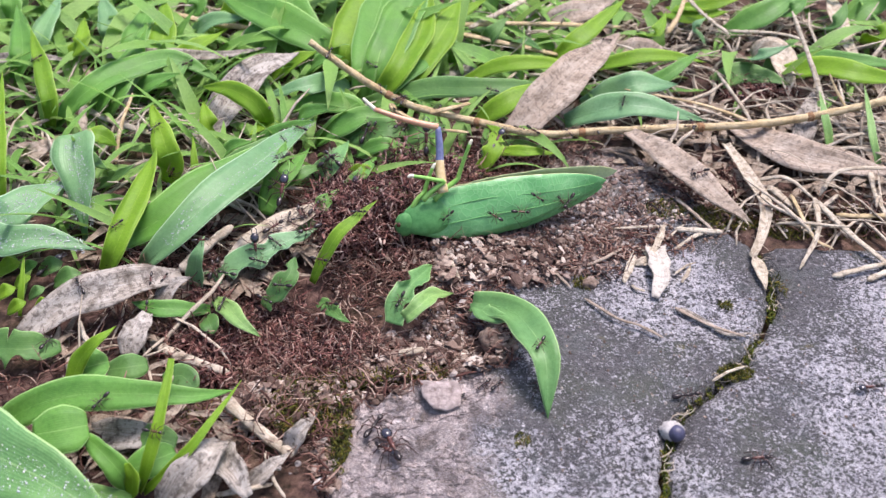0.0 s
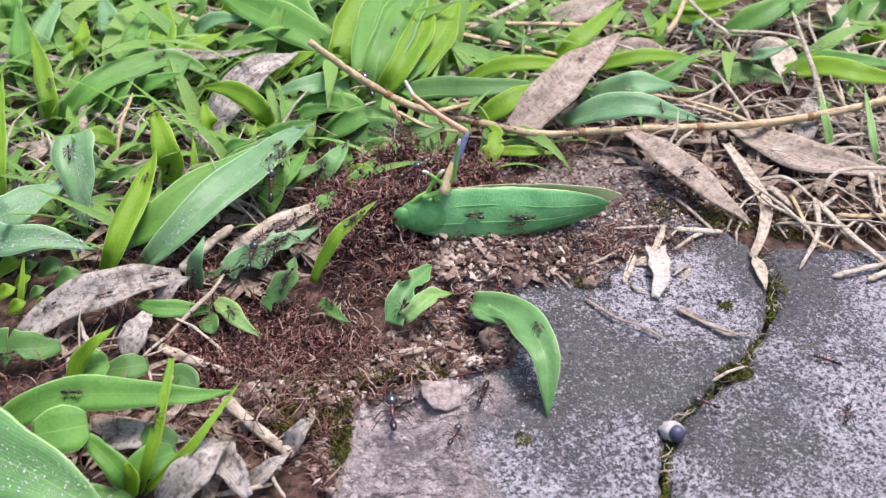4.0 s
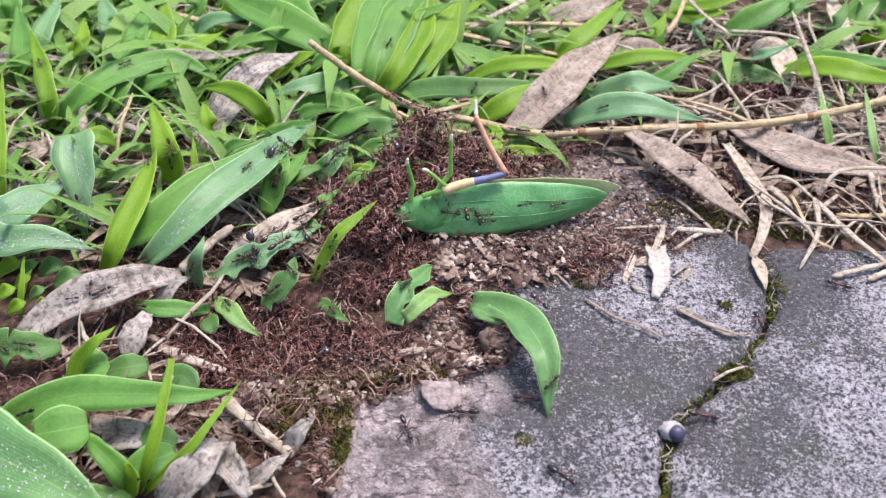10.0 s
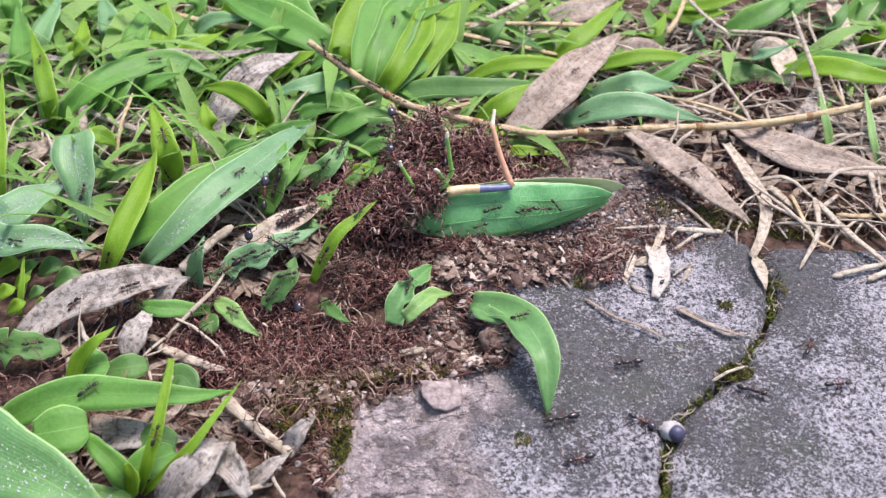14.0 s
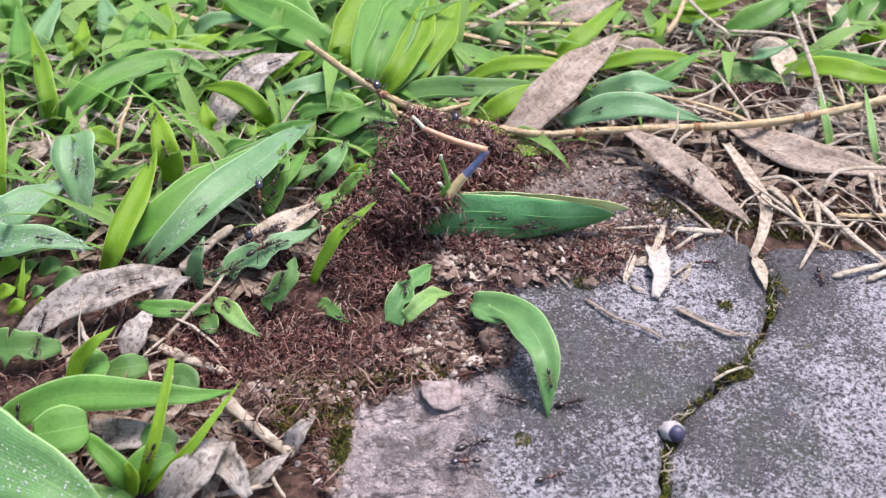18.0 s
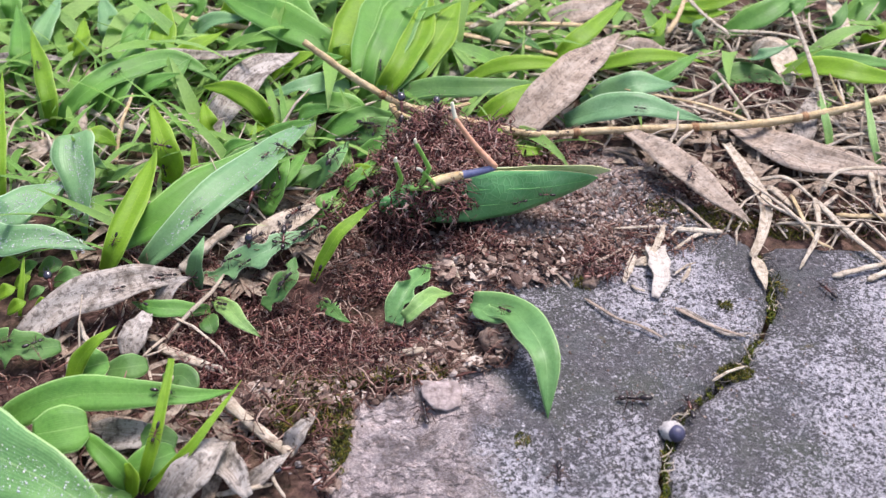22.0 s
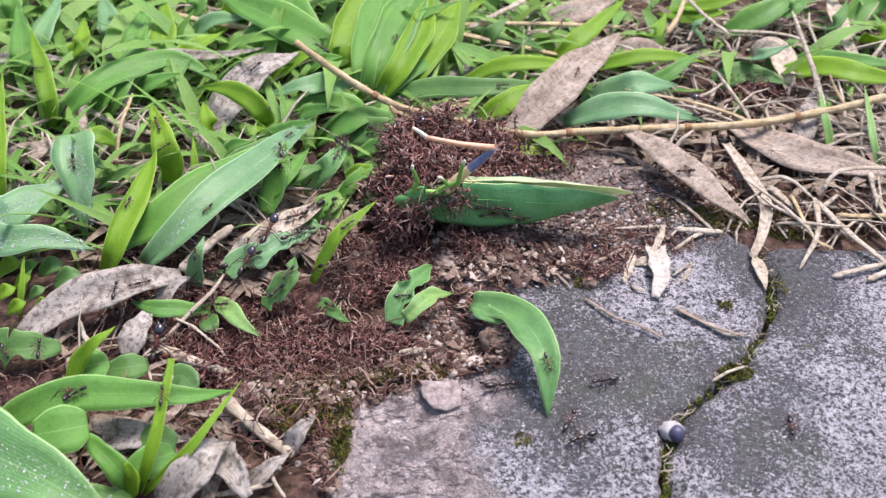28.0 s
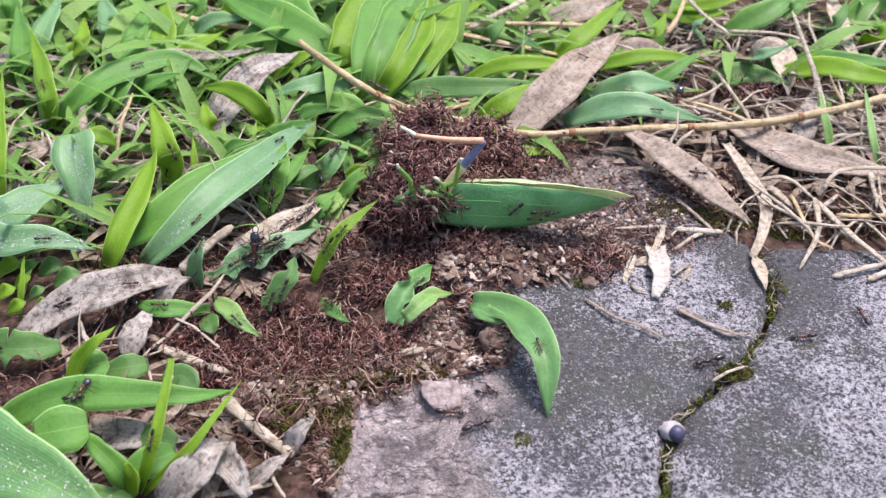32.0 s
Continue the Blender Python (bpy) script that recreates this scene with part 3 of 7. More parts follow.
ICO = [(0, 0, 1), (0.894, 0, 0.447), (0.276, 0.851, 0.447), (-0.724, 0.526, 0.447), (-0.724, -0.526, 0.447), (0.276, -0.851, 0.447),
       (0.724, 0.526, -0.447), (-0.276, 0.851, -0.447), (-0.894, 0, -0.447), (-0.276, -0.851, -0.447), (0.724, -0.526, -0.447), (0, 0, -1)]
ICO_F = [(0, 1, 2), (0, 2, 3), (0, 3, 4), (0, 4, 5), (0, 5, 1), (1, 6, 2), (2, 7, 3), (3, 8, 4), (4, 9, 5), (5, 10, 1),
         (6, 7, 2), (7, 8, 3), (8, 9, 4), (9, 10, 5), (10, 6, 1), (11, 7, 6), (11, 8, 7), (11, 9, 8), (11, 10, 9), (11, 6, 10)]


# ---- the ground ----
def at_rows(rows, q):
    return float(np.interp(q, [r[0] for r in rows], [r[1] for r in rows]))


# the slab's broken rim towards the soil, and the joint: x along y
RIM = [(-67, -21.4), (-52, -20.7), (-46, -16.9), (-42.5, -9.9), (-39, 0.5), (-35, 9.5), (-27, 10.5), (-20, 4.0), (0, -1.7), (32, 23.2), (42, 31.2)]
JOINT = [(-67, 36.6), (-57, 39.3), (-49.4, 41.8), (-42.5, 48.9), (-32, 60), (-22, 66.5), (-13.3, 69.5), (-5.8, 69.2), (2.3, 70)]


def rim_x(y):
    return at_rows(RIM, y) + 2.4 * noise.noise((0.3, y * 0.13, 2.0)) + 1.5 * noise.noise((0.3, y * 0.5, 7.0)) + 0.7 * noise.noise((0.3, y * 1.4, 3.0))


def joint_x(y):
    return at_rows(JOINT, y) + 1.0 * noise.noise((4.3, y * 0.16, 1.0)) + 0.5 * noise.noise((4.3, y * 0.6, 1.0))


def slab_top(x, y):
    # the worn corner lies lower, in flaking layers
    w = max(0.0, min(1.0, (9.0 - x) / 8.0)) * max(0.0, min(1.0, (-37.0 - y) / 5.0))
    flake = math.floor(2.2 * noise.noise((x * 0.09, y * 0.11, 8)) + 0.8 * noise.noise((x * 0.4, y * 0.4, 2)) + 0.5) * 0.45
    return w * (flake - 0.5 + 0.35 * noise.noise((x * 0.8, y * 0.8, 6))) + 0.7 * noise.noise((x * 0.03, y * 0.03, 3)) + 0.35 * noise.noise((x * 0.16, y * 0.16, 1)) + 0.22 * noise.noise((x * 0.55, y * 0.55, 5))


# the slab's back edge: y along x
BACK = [(31, 42.5), (46, 44.5), (55.4, 32), (60, 19.8), (63, 9.7), (68, 1.5)]


def on_slab(x, y):
    return x > rim_x(y) and y < at_rows(BACK, x)


def soil_top(x, y):
    z = 1.2 * noise.noise((x * 0.05, y * 0.05, 9)) + 0.9 * noise.noise((x * 0.2, y * 0.2, 4)) - 1.0
    z -= 5.0 * math.exp(-((x + 33) / 22) ** 2 - ((y + 30) / 12) ** 2)
    z -= 3.5 * math.exp(-((x - 8) / 7) ** 2 - ((y + 31) / 7) ** 2)
    z -= 2.5 * math.exp(-((x + 12) / 10) ** 2 - ((y + 6) / 12) ** 2)
    z += 2.5 * math.exp(-((x + 60) / 30) ** 2 - ((y - 30) / 30) ** 2)
    return z


def ground_z(x, y):
    return slab_top(x, y) if on_slab(x, y) else soil_top(x, y)


def build_ground():
    ax = sorted(set([-30000, -6000, -1500, -500, -260] + list(np.arange(-200, 200, 2.0)) + [260, 500, 1500, 6000, 30000]))
    ay = sorted(set([-30000, -6000, -1500, -500, -200] + list(np.arange(-120, 240, 2.0)) + [300, 500, 1500, 6000, 30000]))
    verts, faces = [], []
    for y in ay:
        for x in ax:
            inside = abs(x) < 210 and -130 < y < 250
            z = soil_top(x, y) if inside else -1.0
            if -415 < y and x < 395 and x > rim_x(y) + 1.5 and y < at_rows(BACK, x) - 2:
                z = -9.0 + 1.2 * noise.noise((x * 0.3, y * 0.3, 1))
            verts.append((x, y, z))
    n = len(ax)
    for i in range(len(ay) - 1):
        for j in range(n - 1):
            faces.append((i * n + j, i * n + j + 1, (i + 1) * n + j + 1, (i + 1) * n + j))
    ob = new("ground", mesh_of("ground", verts, faces, SOIL))
    tagged(ob, "dark damp reddish-brown soil under the lawn", "ground", kind="structure")


def build_slab(name, left, right, back, label):
    """One paving slab between two edge lines, with worn, rounded arrises."""
    na = 70
    down = list(np.arange(0, 112, 1.1)) + [125, 150, 190, 260, 400]
    verts, faces = [], []

    def point(a, q):
        y = back(a) - q
        x = left(y) + (right(y) - left(y)) * a
        if x > 160:
            return x, y, slab_top(x, y)
        d = min((x - left(y)), (right(y) - x) * 1.0, q)
        z = slab_top(x, y) - 1.6 * max(0, 1 - d / 2.2) ** 2
        return x, y, z

    al = [0.5 - 0.5 * math.cos(math.pi * i / na) * (1 - 0.0) for i in range(na + 1)]
    al = [0.65 * i / na + 0.35 * al[i] for i in range(na + 1)]
    for q in down:
        for a in al:
            verts.append(point(a, q))
    n = na + 1
    m = len(down)
    for i in range(m - 1):
        for j in range(n - 1):
            faces.append((i * n + j, (i + 1) * n + j, (i + 1) * n + j + 1, i * n + j + 1))
    ring = [j for j in range(n)] + [i * n + n - 1 for i in range(1, m)] + [(m - 1) * n + j for j in range(n - 2, -1, -1)] + [i * n for i in range(m - 2, 0, -1)]
    o = len(verts)
    verts += [(verts[k][0], verts[k][1], -14.0) for k in ring]
    for i in range(len(ring)):
        k = (i + 1) % len(ring)
        faces.append((ring[i], ring[k], o + k, o + i))
    ob = new(name, mesh_of(name, verts, faces, SLAB))
    tagged(ob, label, "paving slab", "paving slabs", "structure")


build_ground()
def gap_half(y, side):
    """Half the open width of the joint, chipped and uneven."""
    return 1.05 + 0.7 * noise.noise((side, y * 0.22, 3.0)) + 0.45 * noise.noise((side, y * 0.9, 5.0))


build_slab("pavement", rim_x, lambda y: joint_x(y) - gap_half(y, 1.5),
           lambda a: at_rows([(0, 42), (0.385, 44.5), (0.688, 32), (0.822, 19.8), (0.891, 9.7), (1, 1.5)], a), "dark weathered concrete slab with white lichen and a pinkish worn corner")
build_slab("pavement", lambda y: joint_x(y) + gap_half(y, 7.5), lambda y: joint_x(y) + 330.0,
           lambda a: 2.0 - 5 * min(a, 0.1) * 3, "dark weathered concrete slab densely specked with white lichen")


def bare_patch(x, y):
    """A second patch of bare earth among the straw, where ants gather too."""
    return ((x - 87) / 13) ** 2 + ((y - 70) / 9) ** 2 < 1


# ---- scattered bits: crumbs, fibres, moss, fill grass ----
def scatter(name, label, category, mat, spots, size, count, seed, flat=1.0, long=1.0, lift=0.0, spread_z=0.0):
    """Many small uneven grains around spots (x, y, rx, ry, weight)."""
    rng = random.Random(seed)
    verts, faces = [], []
    weights = [s[4] for s in spots]
    for _ in range(count):
        sx, sy, rx, ry, _w = rng.choices(spots, weights)[0]
        a, r = rng.uniform(0, 2 * math.pi), math.sqrt(rng.random())
        x, y = sx + rx * r * math.cos(a), sy + ry * r * math.sin(a)
        s = size[0] + (size[1] - size[0]) * rng.random() ** 2.5
        z = ground_z(x, y) + lift + s * flat * 0.35 + rng.uniform(0, spread_z)
        turn = Euler((rng.uniform(-0.5, 0.5), rng.uniform(-0.5, 0.5), rng.uniform(0, 6.28))).to_matrix()
        o = len(verts)
        for v in ICO:
            k = rng.uniform(0.5, 1.4)
            q = turn @ Vector((v[0] * s * long * k, v[1] * s * k, v[2] * s * flat * k))
            verts.append((x + q.x, y + q.y, z + q.z))
        faces += [tuple(i + o for i in t) for t in ICO_F]
    ob = new(name, mesh_of(name, verts, faces, mat, smooth=False))
    return tagged(ob, label, category, kind="stuff")


def fibres(name, label, category, mat, spots, length, width, count, seed, tilt=0.35, lift=0.3, pile=0.0, curl=1.0):
    """Short flattened straws lying in all directions."""
    rng = random.Random(seed)
    verts, faces, uv = [], [], []
    weights = [s[4] for s in spots]
    for _ in range(count):
        sx, sy, rx, ry, _w = rng.choices(spots, weights)[0]
        a, r = rng.uniform(0, 2 * math.pi), math.sqrt(rng.random())
        x, y = sx + rx * r * math.cos(a), sy + ry * r * math.sin(a)
        if bare_patch(x, y):
            continue
        ln, wd = rng.uniform(*length), rng.uniform(*width)
        h = rng.uniform(0, 2 * math.pi)
        el = rng.gauss(0, tilt)
        d = np.array((math.cos(h) * math.cos(el), math.sin(h) * math.cos(el), math.sin(el)))
        sd = unit(np.cross(d, (rng.gauss(0, 0.4), rng.gauss(0, 0.4), 1)))
        nm = np.cross(sd, d)
        mid = np.array((x, y, ground_z(x, y) + lift + rng.random() ** 1.5 * pile + abs(math.sin(el)) * ln * 0.45))
        bend = nm * rng.uniform(-0.12, 0.16) * ln + sd * rng.uniform(-0.3, 0.3) * ln * curl
        o = len(verts)
        wave = sd * rng.uniform(-0.16, 0.16) * ln * curl
        for s, ww in ((-0.5, 0.5), (-0.26, 0.9), (0, 1), (0.26, 0.85), (0.5, 0.35)):
            c = mid + d * s * ln + bend * (1 - 4 * s * s) + wave * math.sin(2 * math.pi * s)
            for e, g in ((1, 0), (0, 0.55), (-1, 0), (0, -0.55)):
                verts.append(tuple(c + sd * e * wd * ww / 2 + nm * g * wd * ww / 2))
                uv.append((0.5 + e / 2, s + 0.5))
        for i in range(4):
            for j in range(4):
                k = (j + 1) % 4
                faces.append((o + i * 4 + j, o + i * 4 + k, o + i * 4 + 4 + k, o + i * 4 + 4 + j))
        faces += [(o + 3, o + 2, o + 1, o), (o + 16, o + 17, o + 18, o + 19)]
    ob = new(name, mesh_of(name, verts, faces, mat, uv))
    return tagged(ob, label, category, kind="stuff")


def fill_grass(name, label, mat, count, seed, where, length, width, lean=0.9):
    """Lawn blades between the plants that stand out: arched, folded, of many sizes."""
    rng = random.Random(seed)
    verts, faces, uv = [], [], []
    done = 0
    while done < count:
        spot = where(rng)
        if spot is None or bare_patch(*spot):
            continue
        done += 1
        x, y = spot
        z = ground_z(x, y) - 0.5 if abs(x) < 210 and y < 250 else -1
        ln, wd = rng.uniform(*length), rng.uniform(*width)
        h, el = rng.uniform(0, 2 * math.pi), rng.uniform(0.25, lean + 0.4)
        p = np.array((x, y, z))
        o = len(verts)
        n = 8
        drop = rng.uniform(0.5, 1.9) / n
        roll = rng.uniform(-0.5, 0.5)
        for i in range(n + 1):
            s = i / n
            d = np.array((math.cos(h) * math.cos(el), math.sin(h) * math.cos(el), math.sin(el)))
            sd = np.array((-math.sin(h), math.cos(h), roll))
            nm = np.cross(d, sd)
            ww = wd * (0.55 + 0.45 * min(s * 4, 1)) * max(1 - s ** 2.3, 0.03) / 2
            for e in (-1, 0, 1):
                verts.append(tuple(p + sd * e * ww + nm * (0.22 * ww * abs(e))))
                uv.append((0.5 + e / 2, s))
            p = p + d * ln / n
            if p[2] < 0.8:
                p[2] = 0.8
            el -= drop
            h += rng.uniform(-0.08, 0.08)
        for i in range(n):
            for j in (0, 1):
                a = o + i * 3 + j
                faces.append((a, a + 1, a + 4, a + 3))
    ob = new(name, mesh_of(name, verts, faces, mat, uv))
    return tagged(ob, label, "grass", kind="stuff")

# ---- plants, dead leaves and straw ----

# front plants beside the hollow
plant = thing("grass_plant", "broad pale green grass plant with dew on its leaf", "grass plant", "broad-leaved grass plants", (-79.9, -64.4, 0))
leaf(plant, [(-93.2, -50.4, 4), (-75.7, -63.6, 9), (-61.9, -71.2, 10), (-49.8, -75.9, 5)], 13.2, LEAF_COOL, key='front_wide', base=0.7, peak=0.5, dew=True)
leaf(plant, [(-80.4, -74.5, 3), (-70.7, -69.4, 6), (-56.9, -71.1, 5)], 5.4, LEAF, base=0.6)
plant = thing("grass_plant", "arched glossy green grass blade over the soil", "grass plant", "broad-leaved grass plants", (-79.6, -54, 0))
leaf(plant, [(-79.7, -55.5, 1), (-72.1, -54.2, 7), (-62.7, -53.7, 10.4), (-51.3, -53.3, 10.4), (-43, -52.6, 9), (-36.9, -48.2, 6)], 6.5, LEAF, key='front_arch', base=0.5, peak=0.4)
plant = thing("grass_plant", "young yellow-green grass shoot with four blades", "grass plant", "broad-leaved grass plants", (-51, -64.7, 0))
leaf(plant, [(-50.8, -65.4, 0), (-47.9, -65.4, 7), (-46.1, -59.6, 12.7), (-45.7, -50.8, 16.3)], 2.2, LEAF_BRIGHT, key='shoot_up', base=0.8, blunt=0.5, peak=0.3)
leaf(plant, [(-49.8, -65.8, 0), (-44.1, -65.2, 6), (-39.5, -62, 10), (-34.4, -51.3, 11.8)], 1.8, LEAF_BRIGHT, key='shoot_right', base=0.7)
leaf(plant, [(-51.2, -65.6, 0), (-52.4, -66.1, 5), (-55.6, -63.9, 8), (-60, -60.6, 9)], 4, LEAF, base=0.8, blunt=0.3)
leaf(plant, [(-51.2, -67.3, 0), (-57.9, -68.5, 4), (-64.1, -67, 3)], 2.7, LEAF_DARK)
leaf(plant, [(-51.9, -66.8, 0), (-50.7, -66.4, 4), (-51.3, -65.4, 7)], 2.8, LEAF_BRIGHT, blunt=0.3)
plant = thing("creeping_herb", "small creeping herb with round green leaves", "herb", "small herbs", (-58.3, -57.2, 0))
leaf(plant, [(-66.2, -63.2, 11.3), (-61.9, -62.7, 11.8), (-57.9, -61.1, 11.3)], 8.2, LEAF, name='round_leaf', base=0.55, peak=0.5, blunt=0.5, cup=0.08, sharp=3.0)
leaf(plant, [(-53.1, -56, 3), (-49.1, -57.5, 4), (-45.6, -57.9, 3)], 5, LEAF_DARK, name='round_leaf', base=0.5, peak=0.5, blunt=0.4, sharp=3.0, cup=0.08)
leaf(plant, [(-52.5, -63.9, 3), (-48.4, -62.4, 4), (-45.4, -59.7, 3)], 5.7, LEAF, name='round_leaf', base=0.5, peak=0.5, blunt=0.4, sharp=3.0, cup=0.08)
leaf(plant, [(-62.8, -39.3, 2), (-58.8, -39.6, 3), (-55.6, -37.8, 2)], 5.1, LEAF_DARK, name='round_leaf', base=0.5, peak=0.5, blunt=0.4, sharp=3.0, cup=0.08)
leaf(plant, [(-52, -41.3, 1), (-48.7, -40.8, 2), (-45.7, -43.4, 1)], 4.7, LEAF_DARK, name='round_leaf', base=0.5, peak=0.5, blunt=0.4, sharp=3.0, cup=0.08)
plant = thing("creeping_herb", "folded small green leaf among dead grass", "herb", "small herbs", (-66.6, -42.5, 0))
leaf(plant, [(-68.7, -43.4, 1), (-66.6, -41.1, 6), (-62.9, -40.1, 10), (-60, -36.8, 10.9)], 3.5, LEAF_BRIGHT, base=0.7)
leaf(plant, [(-68.4, -41, 3), (-64.7, -41.3, 5), (-61.7, -40.1, 5)], 6.4, LEAF, name='round_leaf', base=0.5, peak=0.5, blunt=0.3, sharp=3.0)
plant = thing("grass_plant", "torn dark green grass leaf lying flat", "grass plant", "broad-leaved grass plants", (-87, -32.7, 0))
leaf(plant, [(-90.2, -33.5, 3), (-83.7, -35.6, 4), (-78.3, -35.8, 4), (-73.6, -32.8, 2)], 7.7, LEAF_DARK, key='torn_left', base=0.7, peak=0.5, eaten=0.4, blunt=0.3)

# plants along the edge of the hollow
plant = thing("grass_plant", "low green grass sprig over the soil", "grass plant", "broad-leaved grass plants", (-47.9, -19.6, 0))
leaf(plant, [(-47.2, -21.2, 1), (-52.3, -23.4, 3), (-57.1, -24.1, 4), (-62.8, -21.2, 3)], 3.7, LEAF, key='sprig_left', base=0.5, peak=0.5)
leaf(plant, [(-46.9, -18.1, 1), (-42.4, -24.6, 4), (-38.7, -29, 4), (-35.4, -30.4, 2)], 3.7, LEAF_PALE, key='sprig_right', base=0.5, peak=0.5)
leaf(plant, [(-47.6, -23.2, 1), (-46, -26.8, 2), (-45.1, -28.5, 1)], 4, LEAF_DARK, name='round_leaf', base=0.4, peak=0.5, sharp=3.0)
plant = thing("grass_plant", "short upright green grass shoot", "grass plant", "broad-leaved grass plants", (-51.9, -14.2, 0))
leaf(plant, [(-51.9, -14.2, 0), (-50.9, -14.7, 5), (-49.7, -14.5, 10), (-48.8, -10.8, 11.8)], 4.3, LEAF_BLUE, key='shoot_mid', base=0.75, peak=0.3)
plant = thing("grass_plant", "chewed grass leaves crossed by ants", "grass plant", "broad-leaved grass plants", (-42.3, -11.5, 0))
leaf(plant, [(-50.3, -12.6, 1), (-43.1, -10.7, 4), (-36.2, -7.5, 6), (-26.9, 0.1, 6)], 6.4, LEAF_BLUE, key='chewed_a', base=0.5, peak=0.4, eaten=0.6)
leaf(plant, [(-36.1, -20.7, 1), (-33.2, -18, 4), (-31.3, -15.9, 6), (-30.6, -11.6, 7)], 4.6, LEAF_DARK, key='chewed_b', base=0.6, peak=0.5, eaten=0.3)
leaf(plant, [(-25.5, -17.8, 0), (-22.9, -20.7, 1), (-20.7, -24.4, 2), (-18.3, -25.3, 1)], 3.4, LEAF_DARK, key='chewed_c', base=0.6, eaten=0.5)
plant = thing("grass_plant", "bright green pointed grass blade rising from the swarm", "grass plant", "broad-leaved grass plants", (-27.4, -10.9, 0))
leaf(plant, [(-27.7, -11.5, 0), (-25.1, -9.7, 5), (-21.2, -6.5, 10), (-14.1, 1.9, 11.8)], 2.9, LEAF_BRIGHT, key='pointed', base=0.55, peak=0.45)
plant = thing("leaf_piece", "wilted pale green leaf with brown bites on the debris", "leaf piece", "cut leaves on the slab", (-9.5, -24.7, 0))
leaf(plant, [(-9.9, -26.1, 1.5), (-8.6, -22.9, 4), (-6.4, -18.1, 5), (-2.4, -9.5, 3)], 5.4, LEAF_COOL, key='bitten', base=0.7, peak=0.45, eaten=0.35, cup=0.6, wavy=0.14)
leaf(plant, [(-7.6, -26.1, 3), (-4.7, -24.7, 5), (-2.1, -20.3, 4), (2.2, -17.3, 2)], 3.6, LEAF_PALE, name='leaf_lobe', base=0.7, peak=0.4, cup=0.5, wavy=0.14)
plant = thing("leaf_piece", "curved green grass leaf arching down onto the slab", "leaf piece", "cut leaves on the slab", (5.7, -15.1, 0))
leaf(plant, [(5.9, -21.4, 3), (12.9, -25.7, 5), (16.5, -34.8, 8), (18.4, -41.4, 8), (18.8, -45.8, 5), (18.8, -50.2, 0.6)], 7.0, LEAF_COOL, key='curved', base=0.6, peak=0.5, cup=0.3, wavy=0.06)
leaf(plant, [(6.6, -20.8, 2.6), (8.7, -25.5, 3.6), (13.3, -28.7, 5)], 3.8, LEAF_COOL, name='leaf_lobe', base=0.6, blunt=0.3)

plant = thing("grass_plant", "chewed bits of grass leaf at the edge of the swarm", "grass plant", "broad-leaved grass plants", (-30, 10, 0))
leaf(plant, [(-24.8, 16.5, 2), (-21.1, 16.7, 6), (-17.4, 20.8, 8), (-15.7, 27.3, 7)], 3.4, LEAF, base=0.6, eaten=0.2)
leaf(plant, [(-18.8, 14.2, 2), (-15.8, 14.5, 5), (-11.8, 17.6, 6)], 2.6, LEAF_COOL, base=0.6, eaten=0.3)
leaf(plant, [(-28.8, 9.0, 1), (-25.4, 10.1, 4), (-22.4, 14.1, 4)], 3, LEAF_PALE, base=0.6, eaten=0.2)
leaf(plant, [(-21.1, 33.0, 4), (-14.7, 30.7, 8), (-8.0, 32.4, 6)], 4.2, LEAF, base=0.5)
leaf(plant, [(-33.7, 6.4, 1), (-29.6, 4.0, 4), (-25.6, 3.7, 3)], 3, LEAF_COOL, base=0.5, eaten=0.3)
leaf(plant, [(-22.9, 21.5, 5), (-18.9, 19.8, 8), (-14.3, 21.4, 6)], 3.2, LEAF_BRIGHT, base=0.5, eaten=0.3)
leaf(plant, [(-36.9, 15.8, 6), (-32.1, 16.9, 9), (-27.0, 22.2, 8)], 3, LEAF_DARK, base=0.5)

# large plants at the side
plant = thing("grass_plant", "dewy blue-green grass plant with a folded upright blade", "grass plant", "broad-leaved grass plants", (-79.6, -2.8, 0))
leaf(plant, [(-79.9, 3.3, 0), (-79.7, 6.2, 8), (-81.2, 11.8, 14), (-83.2, 18.9, 18)], 9.6, LEAF_BLUE, key='fold_up', base=0.12, peak=0.85, blunt=0.85, rise=2.0, cup=0.3, dew=True)
leaf(plant, [(-79.5, 19, 17.6), (-77.2, 19.7, 17.2), (-74.2, 19.7, 14.5)], 4.3, LEAF_BRIGHT, base=0.8)
plant = thing("grass_plant", "bright yellow-green grass plant with ragged tips", "grass plant", "broad-leaved grass plants", (-72.1, -9.6, 0))
leaf(plant, [(-72.1, -10.0, 0), (-68.1, -10.0, 8), (-65.9, -0.5, 12), (-64.6, 8.4, 14), (-65.5, 19.6, 14)], 5.9, LEAF_BRIGHT, key='bright_a', base=0.55, peak=0.45, twist=14)
leaf(plant, [(-65.0, 21.7, 2), (-63.2, 20.2, 9), (-64.4, 22.5, 14), (-68.8, 32.2, 18)], 6.4, LEAF_BRIGHT, key='bright_b', base=0.9, peak=0.35, blunt=0.1)
leaf(plant, [(-59, 21.7, 2), (-58.7, 23.8, 7), (-59.8, 30.1, 10.9)], 1.9, LEAF_BRIGHT)
plant = thing("grass_plant", "large glossy grass plant with wet drooping blades", "grass plant", "broad-leaved grass plants", (-75.6, -3.8, 0))
